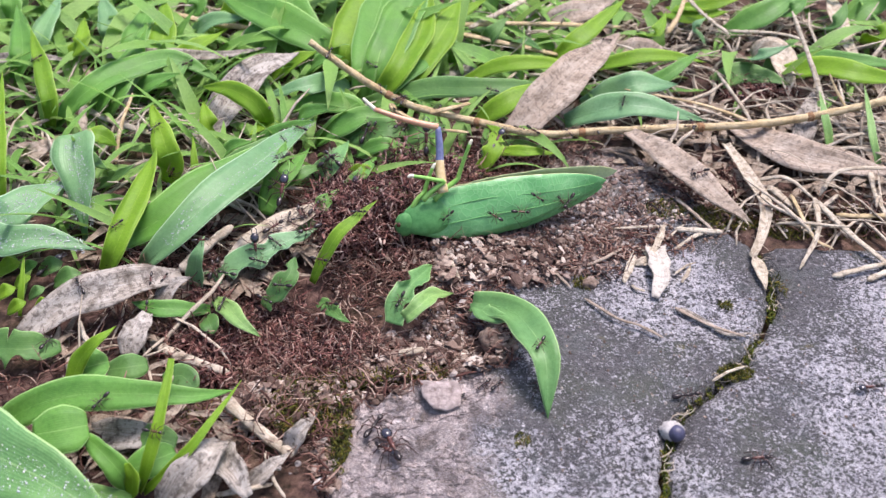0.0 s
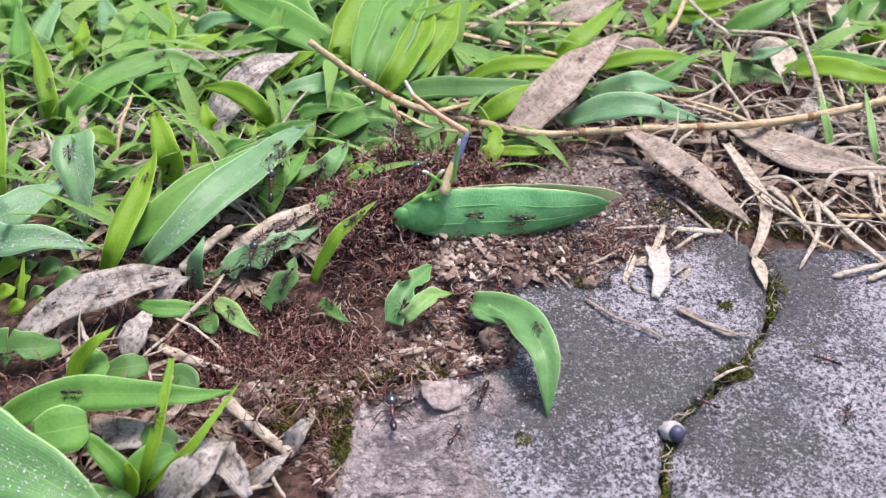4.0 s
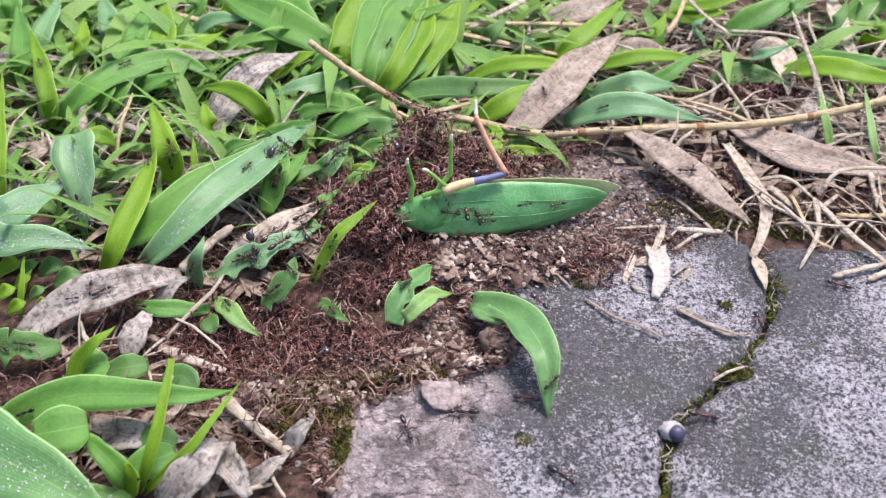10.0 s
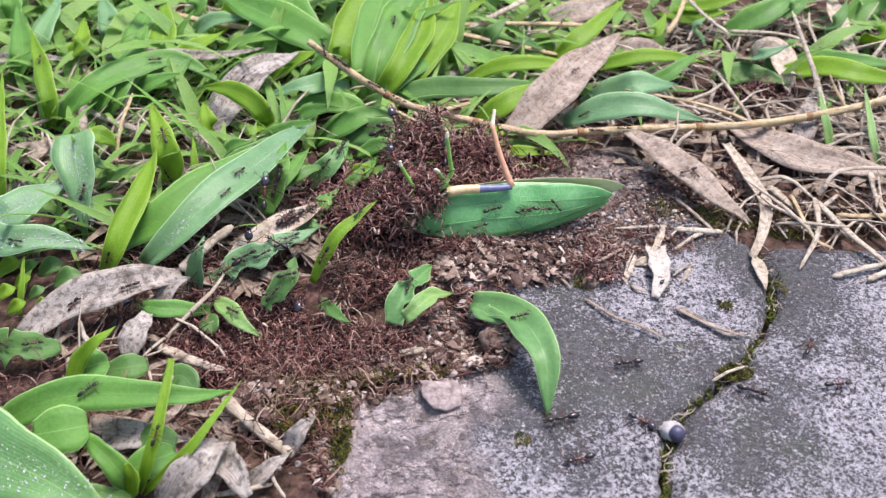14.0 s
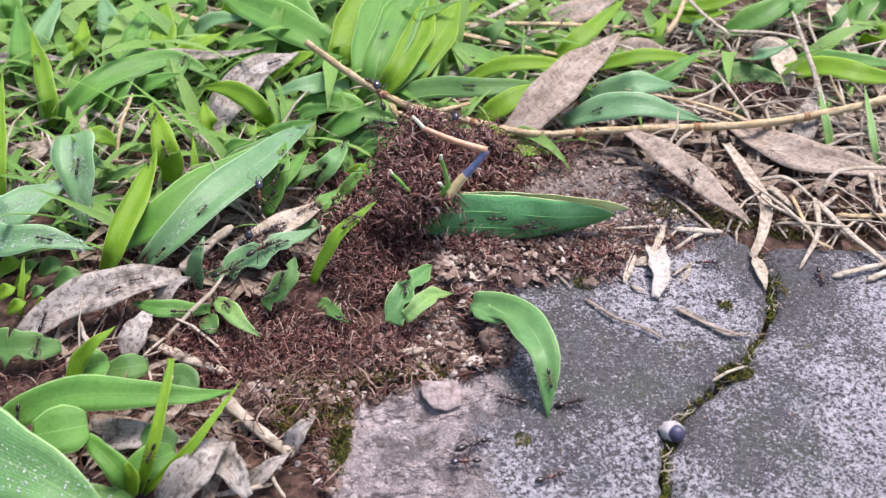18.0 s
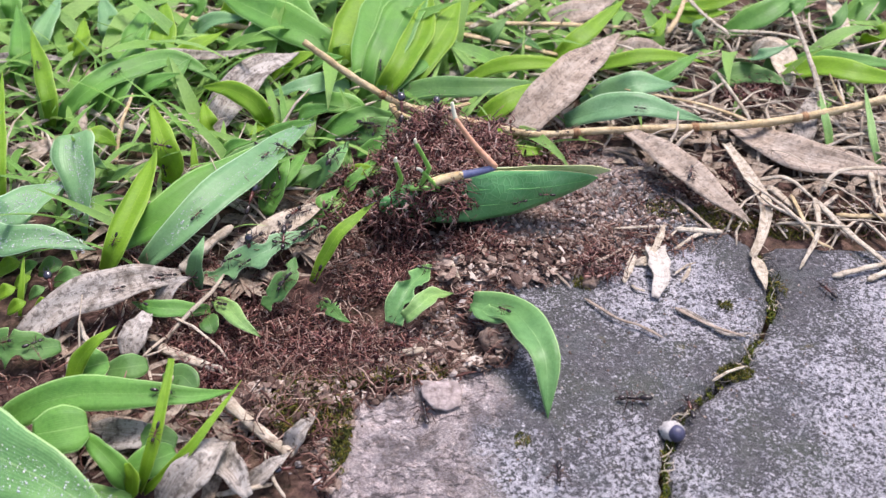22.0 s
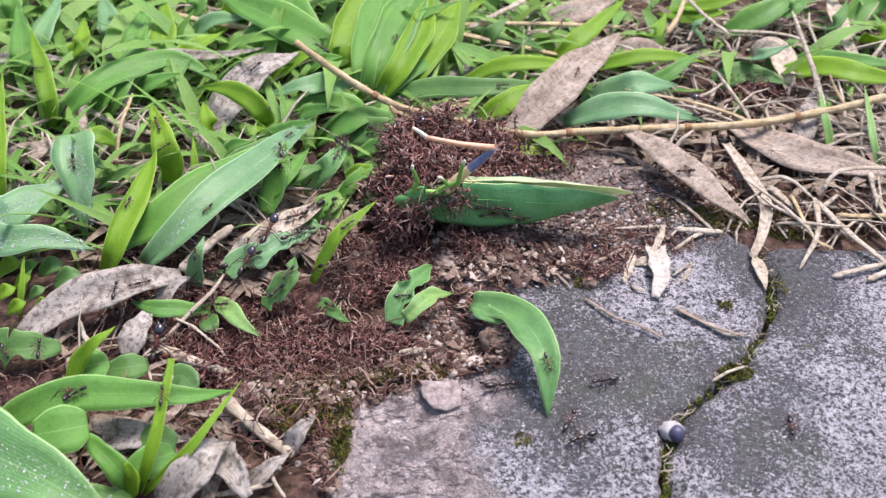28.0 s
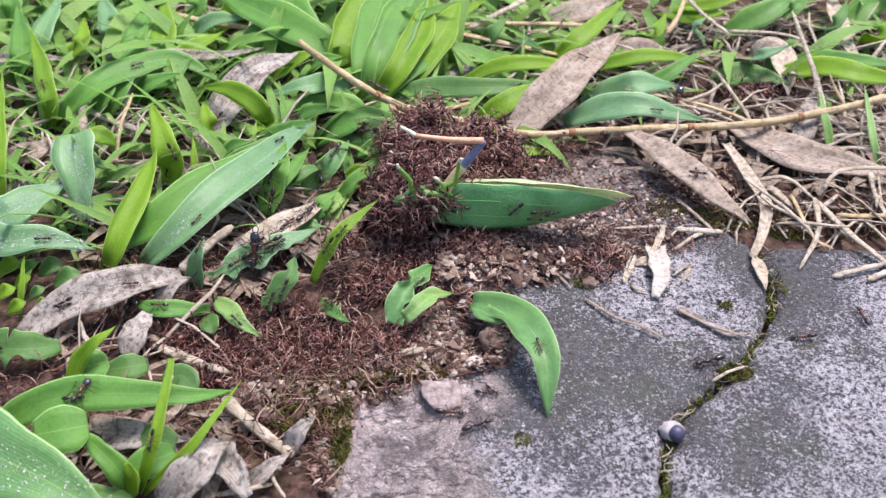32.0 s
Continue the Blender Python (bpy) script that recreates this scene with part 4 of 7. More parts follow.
# blue-green colour here paints the wet blade's bluish-grey sheen
leaf(plant, [(-63.8, -9.0, 2), (-57.4, -7.2, 8), (-50.9, -0.9, 12), (-44.2, 9.9, 13), (-37.5, 24.3, 12), (-32.5, 43.7, 8)], 8.6, LEAF_BLUE, key='big_wet', base=0.4, peak=0.4, cup=0.3, dew=True)
leaf(plant, [(-71.3, -3.6, 3), (-62.5, -1.8, 8), (-54.1, 5.1, 11), (-45.1, 14.9, 12), (-36.1, 28.7, 11)], 9.4, LEAF, key='big_back', base=0.4, peak=0.45, cup=0.3)
leaf(plant, [(-40.2, 8.8, 3), (-38.7, 12, 7), (-37.2, 15.4, 10.9), (-36.5, 23.9, 13.2)], 5.6, LEAF, key='big_right', base=0.6)
leaf(plant, [(-41.9, 13.3, 3), (-37.4, 12.8, 8), (-34.2, 17.7, 10), (-31.8, 27.6, 9)], 3.8, LEAF, base=0.5)
leaf(plant, [(-30.5, 7, 2), (-27.1, 8.6, 6), (-23.6, 13.2, 7)], 4.3, LEAF, base=0.6, eaten=0.3)
leaf(plant, [(-53.9, 22.9, 6), (-45.2, 21.5, 10), (-39.3, 27, 10.4), (-34.1, 38.1, 8)], 6.2, LEAF_DARK, key='big_far', base=0.5)
plant = thing("grass_plant", "dewy grass plant with spreading leaves", "grass plant", "broad-leaved grass plants", (-101.3, 2.3, 0))
leaf(plant, [(-106.2, 0.5, 6), (-91.1, -10.4, 10.4), (-82, -9.8, 10.4), (-72.4, -9.3, 7)], 7.2, LEAF_BLUE, key='dew_left', base=0.8, peak=0.5, dew=True)
leaf(plant, [(-104.2, -1.5, 6), (-93.7, -3.1, 10.9), (-88.5, 1.9, 11.8), (-84, 11.3, 10.9)], 8.7, LEAF_BLUE, key='dew_left_b', base=0.7, peak=0.5, dew=True)
plant = thing("grass_plant", "grass plant with short blades near the dead stem", "grass plant", "broad-leaved grass plants", (-25.3, 27, 0))
leaf(plant, [(-33.4, 21.7, 1), (-29.3, 20.0, 6), (-25.4, 20.6, 10), (-22.4, 29.5, 10)], 5.6, LEAF_COOL, key='near_stem', base=0.5)
leaf(plant, [(-26.3, 40.5, 3), (-20.2, 37.9, 7), (-13, 35.9, 9), (-6.2, 41, 6)], 7.8, LEAF_DARK, base=0.6, eaten=0.3, key='near_stem_b')
leaf(plant, [(-32, 40.5, 3), (-25.8, 39, 8), (-18.8, 41.1, 10), (-9.1, 44.5, 8)], 6.2, LEAF, base=0.6)
leaf(plant, [(-13.4, 39.4, 2), (-6.8, 36.3, 8), (0.8, 38.1, 9)], 6.9, LEAF_DARK, base=0.6)
leaf(plant, [(9.1, 29, 2), (11.8, 30.4, 6), (13.3, 36.3, 8), (10.7, 40.3, 8)], 4.7, LEAF_BRIGHT, base=0.6, eaten=0.3)
leaf(plant, [(13.6, 37.2, 2), (20.4, 34.1, 4), (28.4, 36.2, 2)], 3.1, LEAF_BRIGHT, base=0.7)
plant = thing("creeping_herb", "clump of small yellow-green seedlings", "herb", "small herbs", (-87.6, -16.9, 0))
leaf(plant, [(-91.4, -18.7, 2), (-88, -20.1, 5), (-86.3, -19, 5)], 3.4, LEAF_BRIGHT, name='round_leaf', base=0.4, peak=0.5, sharp=3.0)
leaf(plant, [(-88.8, -15.1, 2), (-85.8, -16.5, 5), (-84.5, -15.4, 5)], 2.8, LEAF_BRIGHT, name='round_leaf', base=0.4, peak=0.5, sharp=3.0)
leaf(plant, [(-84.6, -18.7, 2), (-81.7, -20.1, 5), (-80.4, -19, 5)], 2.7, LEAF_DARK, name='round_leaf', base=0.4, peak=0.5, sharp=3.0)
leaf(plant, [(-87.4, -23, 2), (-84.2, -24.4, 5), (-82.7, -23.3, 5)], 3.1, LEAF_BRIGHT, name='round_leaf', base=0.4, peak=0.5, sharp=3.0)
leaf(plant, [(-85.3, -10.5, 2), (-81.5, -11.9, 5), (-79.3, -10.8, 5)], 4.2, LEAF_DARK, name='round_leaf', base=0.4, peak=0.5, sharp=3.0)
leaf(plant, [(-80.8, -14.2, 2), (-76.9, -15.6, 5), (-74.4, -14.5, 5)], 4.6, LEAF_DARK, name='round_leaf', base=0.4, peak=0.5, sharp=3.0)
leaf(plant, [(-94.1, -10.5, 2), (-90.3, -11.9, 5), (-88.3, -10.8, 5)], 4, LEAF_BRIGHT, name='round_leaf', base=0.4, peak=0.5, sharp=3.0)
leaf(plant, [(-82.2, -22.2, 2), (-79.4, -23.5, 5), (-78.3, -22.5, 5)], 2.5, LEAF_BRIGHT, name='round_leaf', base=0.4, peak=0.5, sharp=3.0)
leaf(plant, [(-89, -10.5, 2), (-86, -11.9, 5), (-84.7, -10.8, 5)], 2.8, LEAF, name='round_leaf', base=0.4, peak=0.5, sharp=3.0)
leaf(plant, [(-85.8, -22.1, 0), (-85.1, -19.2, 5), (-85.6, -13.2, 9)], 1.4, LEAF_BRIGHT)

# grass behind, from the side across to the top
plant = thing("grass_plant", "grass plant with an upright blade and a long arched one", "grass plant", "broad-leaved grass plants", (-103.7, 52.4, 0))
leaf(plant, [(-103.2, 51.6, 0), (-101.8, 51.8, 8), (-105.8, 61.5, 12.7), (-113.5, 77.8, 16.3)], 4.8, LEAF_BRIGHT, key='up_left', base=0.7, peak=0.4)
leaf(plant, [(-103, 52.4, 0), (-92.5, 52.6, 10), (-84, 60.7, 12.2), (-72.3, 68.1, 11.8), (-58.8, 64.6, 6)], 7.4, LEAF, key='arch_left', base=0.5, peak=0.45)
leaf(plant, [(-90, 52.2, 1), (-85.6, 56, 9), (-83.5, 68, 12.7), (-82.7, 83.4, 15.4)], 7.3, LEAF)
leaf(plant, [(-88.5, 68.4, 4), (-73, 62.2, 9), (-68.1, 69.8, 11.8)], 6, LEAF)
plant = thing("grass_plant", "yellow-green grass blade bent over in an arch", "grass plant", "broad-leaved grass plants", (-47.7, 42.6, 0))
leaf(plant, [(-45.5, 47.6, 1), (-45.0, 43.7, 8), (-48.3, 45.7, 12), (-54.4, 49.2, 13), (-62.3, 54.1, 11)], 5.4, LEAF_BRIGHT, key='bent', base=0.6, peak=0.5, roll=18)
leaf(plant, [(-45.5, 43.7, 1), (-44.1, 46.8, 5), (-48.4, 38.2, 6)], 3.8, LEAF_BRIGHT)
plant = thing("grass_plant", "thin upright yellow-green grass blade", "grass plant", "broad-leaved grass plants", (-104.4, 17.5, 0))
leaf(plant, [(-103.7, 16.4, 0), (-102.9, 19.8, 8), (-106.7, 33.7, 12.7), (-112.1, 52.9, 16.3)], 3.3, LEAF_BRIGHT, base=0.8)
plant = thing("grass_plant", "dense bright green grass plant with broad upright blades", "grass plant", "broad-leaved grass plants", (-19.1, 63, 0))
leaf(plant, [(-20.5, 61.2, 1), (-17, 65, 10.9), (-12.4, 79.8, 15.4), (-5.3, 102.6, 20.8)], 11.6, LEAF, key='broad_a', base=0.5, peak=0.6, cup=0.35)
leaf(plant, [(-22.2, 62.7, 1), (-21, 65, 10.9), (-19.6, 81.7, 14.5), (-15.8, 107, 19)], 9.5, LEAF, base=0.5, peak=0.6, cup=0.35)
leaf(plant, [(-19, 61.2, 1), (-12.3, 61.7, 10.9), (-7.1, 74.6, 14.5), (-3.1, 94.5, 19)], 8, LEAF_BRIGHT, base=0.5, peak=0.6, cup=0.35)
leaf(plant, [(-18.2, 61.2, 1), (-14.1, 60.9, 8), (-6.7, 68.3, 10.9), (-1.4, 80.2, 11.8)], 7, LEAF, base=0.5, peak=0.5)
leaf(plant, [(-29.3, 74, 1), (-26.9, 75.9, 10.4), (-23.2, 89.2, 14.5), (-17.6, 109.1, 19.9)], 12.9, LEAF_BRIGHT, base=0.5, peak=0.6, key='broad_b')
leaf(plant, [(-13, 64.3, 1), (-8.2, 65.4, 9), (-1.4, 77.4, 13.2), (5.1, 94.8, 17.2)], 9.4, LEAF_BRIGHT, base=0.5, peak=0.5)
leaf(plant, [(-26.4, 78.8, 2), (-35.7, 82.1, 10.9), (-49.4, 91.2, 13.6), (-68.6, 107.3, 14.5)], 11.4, LEAF, base=0.5, peak=0.5, key='broad_c')
leaf(plant, [(-37.1, 87.8, 1), (-40.3, 91.9, 8), (-44.4, 102.1, 12.2), (-49.9, 120.4, 15.4)], 10.1, LEAF)
leaf(plant, [(-22.1, 62.5, 2), (-29.2, 60.9, 8), (-37.4, 55.6, 10), (-47.8, 57.8, 6)], 6.5, LEAF_BLUE, base=0.6, eaten=0.2)
leaf(plant, [(-20, 53.4, 2), (-24.3, 54.1, 5), (-33.3, 55.3, 6), (-42.1, 52.9, 4)], 6.5, LEAF, base=0.6)
plant = thing("grass_plant", "grass plant with long flat blades behind the stem", "grass plant", "broad-leaved grass plants", (5.6, 66.1, 0))
leaf(plant, [(-20.3, 59.2, 3), (-3.6, 58.4, 8), (14.1, 55.6, 10), (33, 64.6, 6)], 6.5, LEAF_DARK, base=0.6, key='flat_a')
leaf(plant, [(5.6, 70, 4), (14.8, 69.3, 9), (25.5, 69.4, 10), (43.6, 74.8, 5)], 4.9, LEAF_BRIGHT, base=0.5, key='flat_b')
leaf(plant, [(8.3, 50.5, 2), (14, 50, 7), (19.9, 52.9, 9), (30.3, 62.2, 9)], 6.1, LEAF_BRIGHT, base=0.5, key='flat_c')
leaf(plant, [(-13.3, 73.5, 3), (-7, 77.9, 6), (1, 82.2, 10)], 8, LEAF_BLUE)
leaf(plant, [(-11.5, 67, 3), (-6, 64.3, 5), (0.2, 67, 3)], 3.4, LEAF_BRIGHT, eaten=0.4)
plant = thing("grass_plant", "blue-green grass plant beside the leaning dead leaf", "grass plant", "broad-leaved grass plants", (40.5, 58.4, 0))
leaf(plant, [(31.8, 50.3, 3), (42.9, 48.8, 8), (52.6, 47, 9), (67.6, 46.8, 5)], 7.8, LEAF_BLUE, base=0.5, key='blue_a')
leaf(plant, [(37.4, 59.4, 2), (45.8, 58.1, 7), (51.2, 57.2, 10), (62.6, 60.9, 8)], 8.9, LEAF_BLUE, base=0.5)
leaf(plant, [(49.9, 62.3, 3), (56.9, 62.5, 8), (63, 65, 10.9), (70.6, 73.2, 11.8)], 4.2, LEAF, base=0.6)
leaf(plant, [(42.9, 80.3, 3), (51.8, 77.7, 7), (61.2, 78.1, 8), (74.8, 79.9, 5)], 4.8, LEAF_BRIGHT, base=0.6)
leaf(plant, [(30.6, 85.8, 2), (36.2, 82.4, 9), (44.9, 90.3, 12.2), (54.7, 103.1, 14.5)], 5.5, LEAF_BRIGHT, base=0.6)
plant = thing("grass_plant", "bright green grass plant in dead straw", "grass plant", "broad-leaved grass plants", (111.7, 75.8, 0))
leaf(plant, [(96, 78.8, 2), (104.1, 72.6, 7), (112.1, 65.4, 9), (128.9, 66.5, 5)], 7.6, LEAF_BRIGHT, base=0.6)
leaf(plant, [(101.3, 85.8, 2), (105.5, 81.4, 6), (118.4, 74, 8), (131.8, 74.5, 6)], 4.7, LEAF, base=0.6)
leaf(plant, [(85.9, 104.6, 2), (91.9, 104, 6), (102.2, 107.3, 10), (112.1, 118, 10.9)], 7.9, LEAF, base=0.6)
leaf(plant, [(69.9, 121.2, 2), (77.3, 108, 6), (86.5, 105.4, 9)], 7.6, LEAF_BRIGHT, base=0.6)
leaf(plant, [(75.8, 74, 1), (85, 75, 4), (96.5, 70.2, 3)], 7, LEAF_DARK, base=0.6)
leaf(plant, [(126.7, 112.7, 2), (134, 116.4, 6), (145.6, 120.5, 8)], 8.2, LEAF, base=0.6)
plant = thing("grass_plant", "thin pale green grass shoots", "grass plant", "broad-leaved grass plants", (98.9, 41.2, 0))
leaf(plant, [(98.1, 38.5, 0), (96.7, 43.4, 7), (96.9, 52.5, 10.9)], 2.3, LEAF_PALE, base=0.8)
leaf(plant, [(107.9, 32, 0), (106.1, 36.6, 7), (107.9, 52.1, 12.7)], 2, LEAF_PALE, base=0.8)

# taller lawn grass at the back
plant = thing("grass_plant", "green grass plant at the back of the lawn", "grass plant", "broad-leaved grass plants", (-119.7, 86.2, 0))
leaf(plant, [(-119.7, 86.2, 0), (-116.1, 89.8, 9), (-116.5, 111.5, 11.8)], 6.5, LEAF_BLUE, base=0.55)
leaf(plant, [(-122.6, 75.8, 0), (-118, 78.9, 9), (-127.4, 103.2, 11.8)], 7, LEAF, base=0.55)
leaf(plant, [(-114.2, 89.8, 0), (-103.2, 82.4, 9), (-104.7, 95.2, 11.8)], 6.4, LEAF_BRIGHT, base=0.55)
leaf(plant, [(-136.2, 108.9, 0), (-132.1, 109.6, 9), (-138.7, 120.3, 11.8)], 6.9, LEAF, base=0.55)
plant = thing("grass_plant", "green grass plant at the back of the lawn", "grass plant", "broad-leaved grass plants", (-92.3, 82.7, 0))
leaf(plant, [(-92.3, 82.7, 0), (-88.1, 86.1, 9), (-87.8, 107.3, 11.8)], 8.1, LEAF, base=0.55)
leaf(plant, [(-100.2, 93.4, 0), (-97.5, 93.6, 9), (-104.4, 111.5, 11.8)], 6.6, LEAF_BLUE, base=0.55)
leaf(plant, [(-84.1, 82.7, 0), (-80.3, 86.1, 9), (-84.9, 109.4, 11.8)], 7.5, LEAF_BRIGHT, base=0.55)
leaf(plant, [(-80, 79.2, 0), (-71.6, 77.1, 9), (-62.5, 85.7, 11.8)], 6.9, LEAF_BRIGHT, base=0.55)
plant = thing("grass_plant", "green grass plant at the back of the lawn", "grass plant", "broad-leaved grass plants", (-78.2, 101, 0))
leaf(plant, [(-78.2, 101, 0), (-69.3, 97.4, 9), (-56.8, 95.2, 11.8)], 6.7, LEAF_BLUE, base=0.55)
leaf(plant, [(-60.8, 89.8, 0), (-53, 89.8, 9), (-46.6, 99.1, 11.8)], 8.2, LEAF, base=0.55)
leaf(plant, [(-71.1, 108.9, 0), (-63, 109.6, 9), (-61.6, 124.8, 11.8)], 8, LEAF_BRIGHT, base=0.55)
leaf(plant, [(-83.4, 117.1, 0), (-75.1, 109.6, 9), (-80.3, 120.3, 11.8)], 6.9, LEAF, base=0.55)
plant = thing("grass_plant", "green grass plant at the back of the lawn", "grass plant", "broad-leaved grass plants", (-49.3, 79.2, 0))
leaf(plant, [(-49.3, 79.2, 0), (-41, 72, 9), (-34.7, 73.2, 11.8)], 7.8, LEAF_BRIGHT, base=0.55)
leaf(plant, [(-39.5, 79.2, 0), (-34.8, 72, 9), (-26.7, 69.8, 11.8)], 6.2, LEAF, base=0.55)
leaf(plant, [(-58.1, 104.9, 0), (-43.7, 93.6, 9), (-32.3, 80.2, 11.8)], 6.6, LEAF, base=0.55)
leaf(plant, [(-55.2, 108.9, 0), (-52.6, 109.6, 9), (-55.6, 120.3, 11.8)], 7.6, LEAF_BLUE, base=0.55)
plant = thing("grass_plant", "green grass plant at the back of the lawn", "grass plant", "broad-leaved grass plants", (-94.3, 32, 0))
leaf(plant, [(-94.3, 32, 0), (-84, 23.1, 9), (-75.5, 14, 11.8)], 5.3, LEAF_DARK, base=0.55)
leaf(plant, [(-83.8, 24.6, 0), (-74.1, 15.9, 9), (-69.8, 16.4, 11.8)], 5.2, LEAF_DARK, base=0.55)
leaf(plant, [(-95.2, 53.9, 0), (-87.7, 52.9, 9), (-87.7, 63.2, 11.8)], 5.3, LEAF, base=0.55)
leaf(plant, [(-84, 63, 0), (-78.2, 59, 9), (-69, 60, 11.8)], 6, LEAF, base=0.55)
plant = thing("grass_plant", "green grass plant by the bent blade", "grass plant", "broad-leaved grass plants", (-57, 34.6, 0))
leaf(plant, [(-57, 34.6, 0), (-50.4, 28.1, 9), (-44.4, 26.1, 11.8)], 5.4, LEAF, base=0.55)
leaf(plant, [(-56.1, 45.3, 0), (-57.8, 38.6, 9), (-60.1, 44.9, 11.8)], 6.1, LEAF_BRIGHT, base=0.55)
leaf(plant, [(-39.3, 51, 0), (-34.7, 44.2, 9), (-25.8, 42.1, 11.8)], 5.7, LEAF, base=0.55)
leaf(plant, [(-50.4, 37.2, 0), (-39.3, 35.9, 9), (-30.7, 35.2, 11.8)], 5, LEAF, base=0.55)
plant = thing("grass_plant", "green grass plant at the back of the lawn", "grass plant", "broad-leaved grass plants", (-2.5, 108.9, 0))
leaf(plant, [(-2.5, 108.9, 0), (2.7, 101.4, 9), (13, 107.3, 11.8)], 6.8, LEAF_BRIGHT, base=0.55)
leaf(plant, [(-4, 89.8, 0), (-1.4, 82.4, 9), (2.6, 83.8, 11.8)], 6.4, LEAF_BLUE, base=0.55)
leaf(plant, [(11.1, 93.4, 0), (14.1, 89.8, 9), (19.2, 95.2, 11.8)], 5.6, LEAF_DARK, base=0.55)
leaf(plant, [(-8.1, 125.7, 0), (1, 105.4, 9), (7.8, 103.2, 11.8)], 6.2, LEAF_BRIGHT, base=0.55)
plant = thing("grass_plant", "short green grass in dead straw", "grass plant", "broad-leaved grass plants", (20, 101, 0))
leaf(plant, [(20, 101, 0), (22, 86.1, 9), (27.3, 73.2, 11.8)], 4.9, LEAF_DARK, base=0.55)
leaf(plant, [(60.9, 108.9, 0), (61.5, 89.8, 9), (66.1, 99.1, 11.8)], 5.9, LEAF_BRIGHT, base=0.55)
leaf(plant, [(80.3, 101, 0), (73.8, 93.6, 9), (77, 95.2, 11.8)], 5, LEAF_BLUE, base=0.55)
leaf(plant, [(86.2, 89.8, 0), (87.3, 75.4, 9), (96.4, 76.7, 11.8)], 5.3, LEAF_BLUE, base=0.55)
plant = thing("grass_plant", "short green grass in dead straw", "grass plant", "broad-leaved grass plants", (72.8, 125.7, 0))
leaf(plant, [(72.8, 125.7, 0), (80.6, 109.6, 9), (92.1, 109.4, 11.8)], 6.9, LEAF_BRIGHT, base=0.55)
leaf(plant, [(102.9, 121.4, 0), (105.3, 105.4, 9), (111.7, 111.5, 11.8)], 7.5, LEAF, base=0.55)
leaf(plant, [(128.5, 101, 0), (127, 89.8, 9), (133.1, 95.2, 11.8)], 6.5, LEAF_BRIGHT, base=0.55)
leaf(plant, [(113.7, 108.9, 0), (116.4, 97.4, 9), (122.3, 107.3, 11.8)], 5, LEAF_DARK, base=0.55)

# dead leaves and straw
dead_leaf("curled grey-white dead grass leaf", [(-81.9, -30.4, 1.5), (-75, -25.2, 5), (-65.6, -21.5, 7), (-54.3, -13.5, 4)], 8.1, DRY_GREY, key='grey_curl', base=0.5, peak=0.5, cup=0.4, wavy=0.08, blunt=0.3)
dead_leaf("grey dead leaf standing among the grass", [(-62.3, 40.4, 1), (-56.1, 50.6, 7), (-49.6, 59.6, 12), (-38.9, 70.1, 13)], 9.8, DRY_GREY, key='grey_stand', base=0.5, peak=0.5, cup=0.3)
dead_leaf("narrow grey dead blade lying across the grass", [(-95.8, 82.1, 6), (-76.1, 76.1, 9), (-60.4, 76.1, 9), (-49, 83.8, 8)], 3.8, DRY_GREY, base=0.6, cup=0.4)
dead_leaf("narrow grey dead blade lying across the grass", [(-133.6, 82.6, 4), (-116.2, 80.7, 6), (-105.2, 80.6, 5)], 3.5, DRY_GREY, base=0.6, cup=0.4)
dead_leaf("mottled brown-grey dead leaf leaning on the stem", [(17.4, 41.8, 3), (25.4, 48.5, 9), (34, 57.7, 13), (48.1, 74.9, 16)], 10.9, DRY_BROWN, key='leaning', base=0.65, peak=0.4, cup=0.3, blunt=0.05, sharp=1.7)
dead_leaf("flat tan dead leaf across the slab corner", [(46.5, 40.4, 6), (52.8, 29.3, 7), (59.7, 17.6, 6), (69.5, 6.1, 2.5)], 7.2, DRY_BROWN, key='tan_flat', base=0.4, peak=0.5, cup=0.14)
dead_leaf("wide grey-brown dead leaf under straw", [(76.2, 49.9, 1.5), (83.5, 35.6, 4), (92.8, 29.7, 4), (111.5, 26.5, 2)], 9.6, DRY_BROWN, base=0.4, peak=0.4, cup=0.2)
dead_leaf("bleached strip of dead grass across the joint", [(71.2, 39.1, 3), (73.1, 21.8, 3.5), (73.9, 12.1, 3), (71.3, 3.8, 2), (67, -4.1, 1)], 3.1, DRY_WHITE, base=0.7, peak=0.5, cup=0.35, blunt=0.5)
dead_leaf("bleached splinter in the joint", [(67.6, -4.1, 1), (67.5, -11, 1.2), (67.2, -15.1, 0.8)], 2.9, DRY_WHITE, base=0.4, cup=0.3)
dead_leaf("torn white flake of dead leaf on the slab", [(46.5, -0.7, 1), (46.1, -7.3, 2), (45.4, -12.9, 2), (43.8, -17.3, 0.8)], 4.6, DRY_BLEACH, base=0.9, peak=0.4, cup=0.3, blunt=0.35, sharp=1.5, wavy=0.12, key='flake')
dead_leaf("white splinter of torn leaf on the slab", [(45.2, -3.7, 1.2), (47.7, 1.1, 1.7), (50.0, 6.9, 1.6)], 1.6, DRY_WHITE, base=0.6, peak=0.5, cup=0.3, blunt=0.3, wavy=0.12, category="splinter", group="splinters on the slab", name="splinter")
dead_leaf("white splinter of torn leaf on the slab", [(43.2, -6.7, 0.8), (45.1, -3.8, 1.45), (46.7, -0.1, 1.5)], 1.5, DRY_WHITE, base=0.6, peak=0.5, cup=0.3, blunt=0.3, wavy=0.12, category="splinter", group="splinters on the slab", name="splinter")
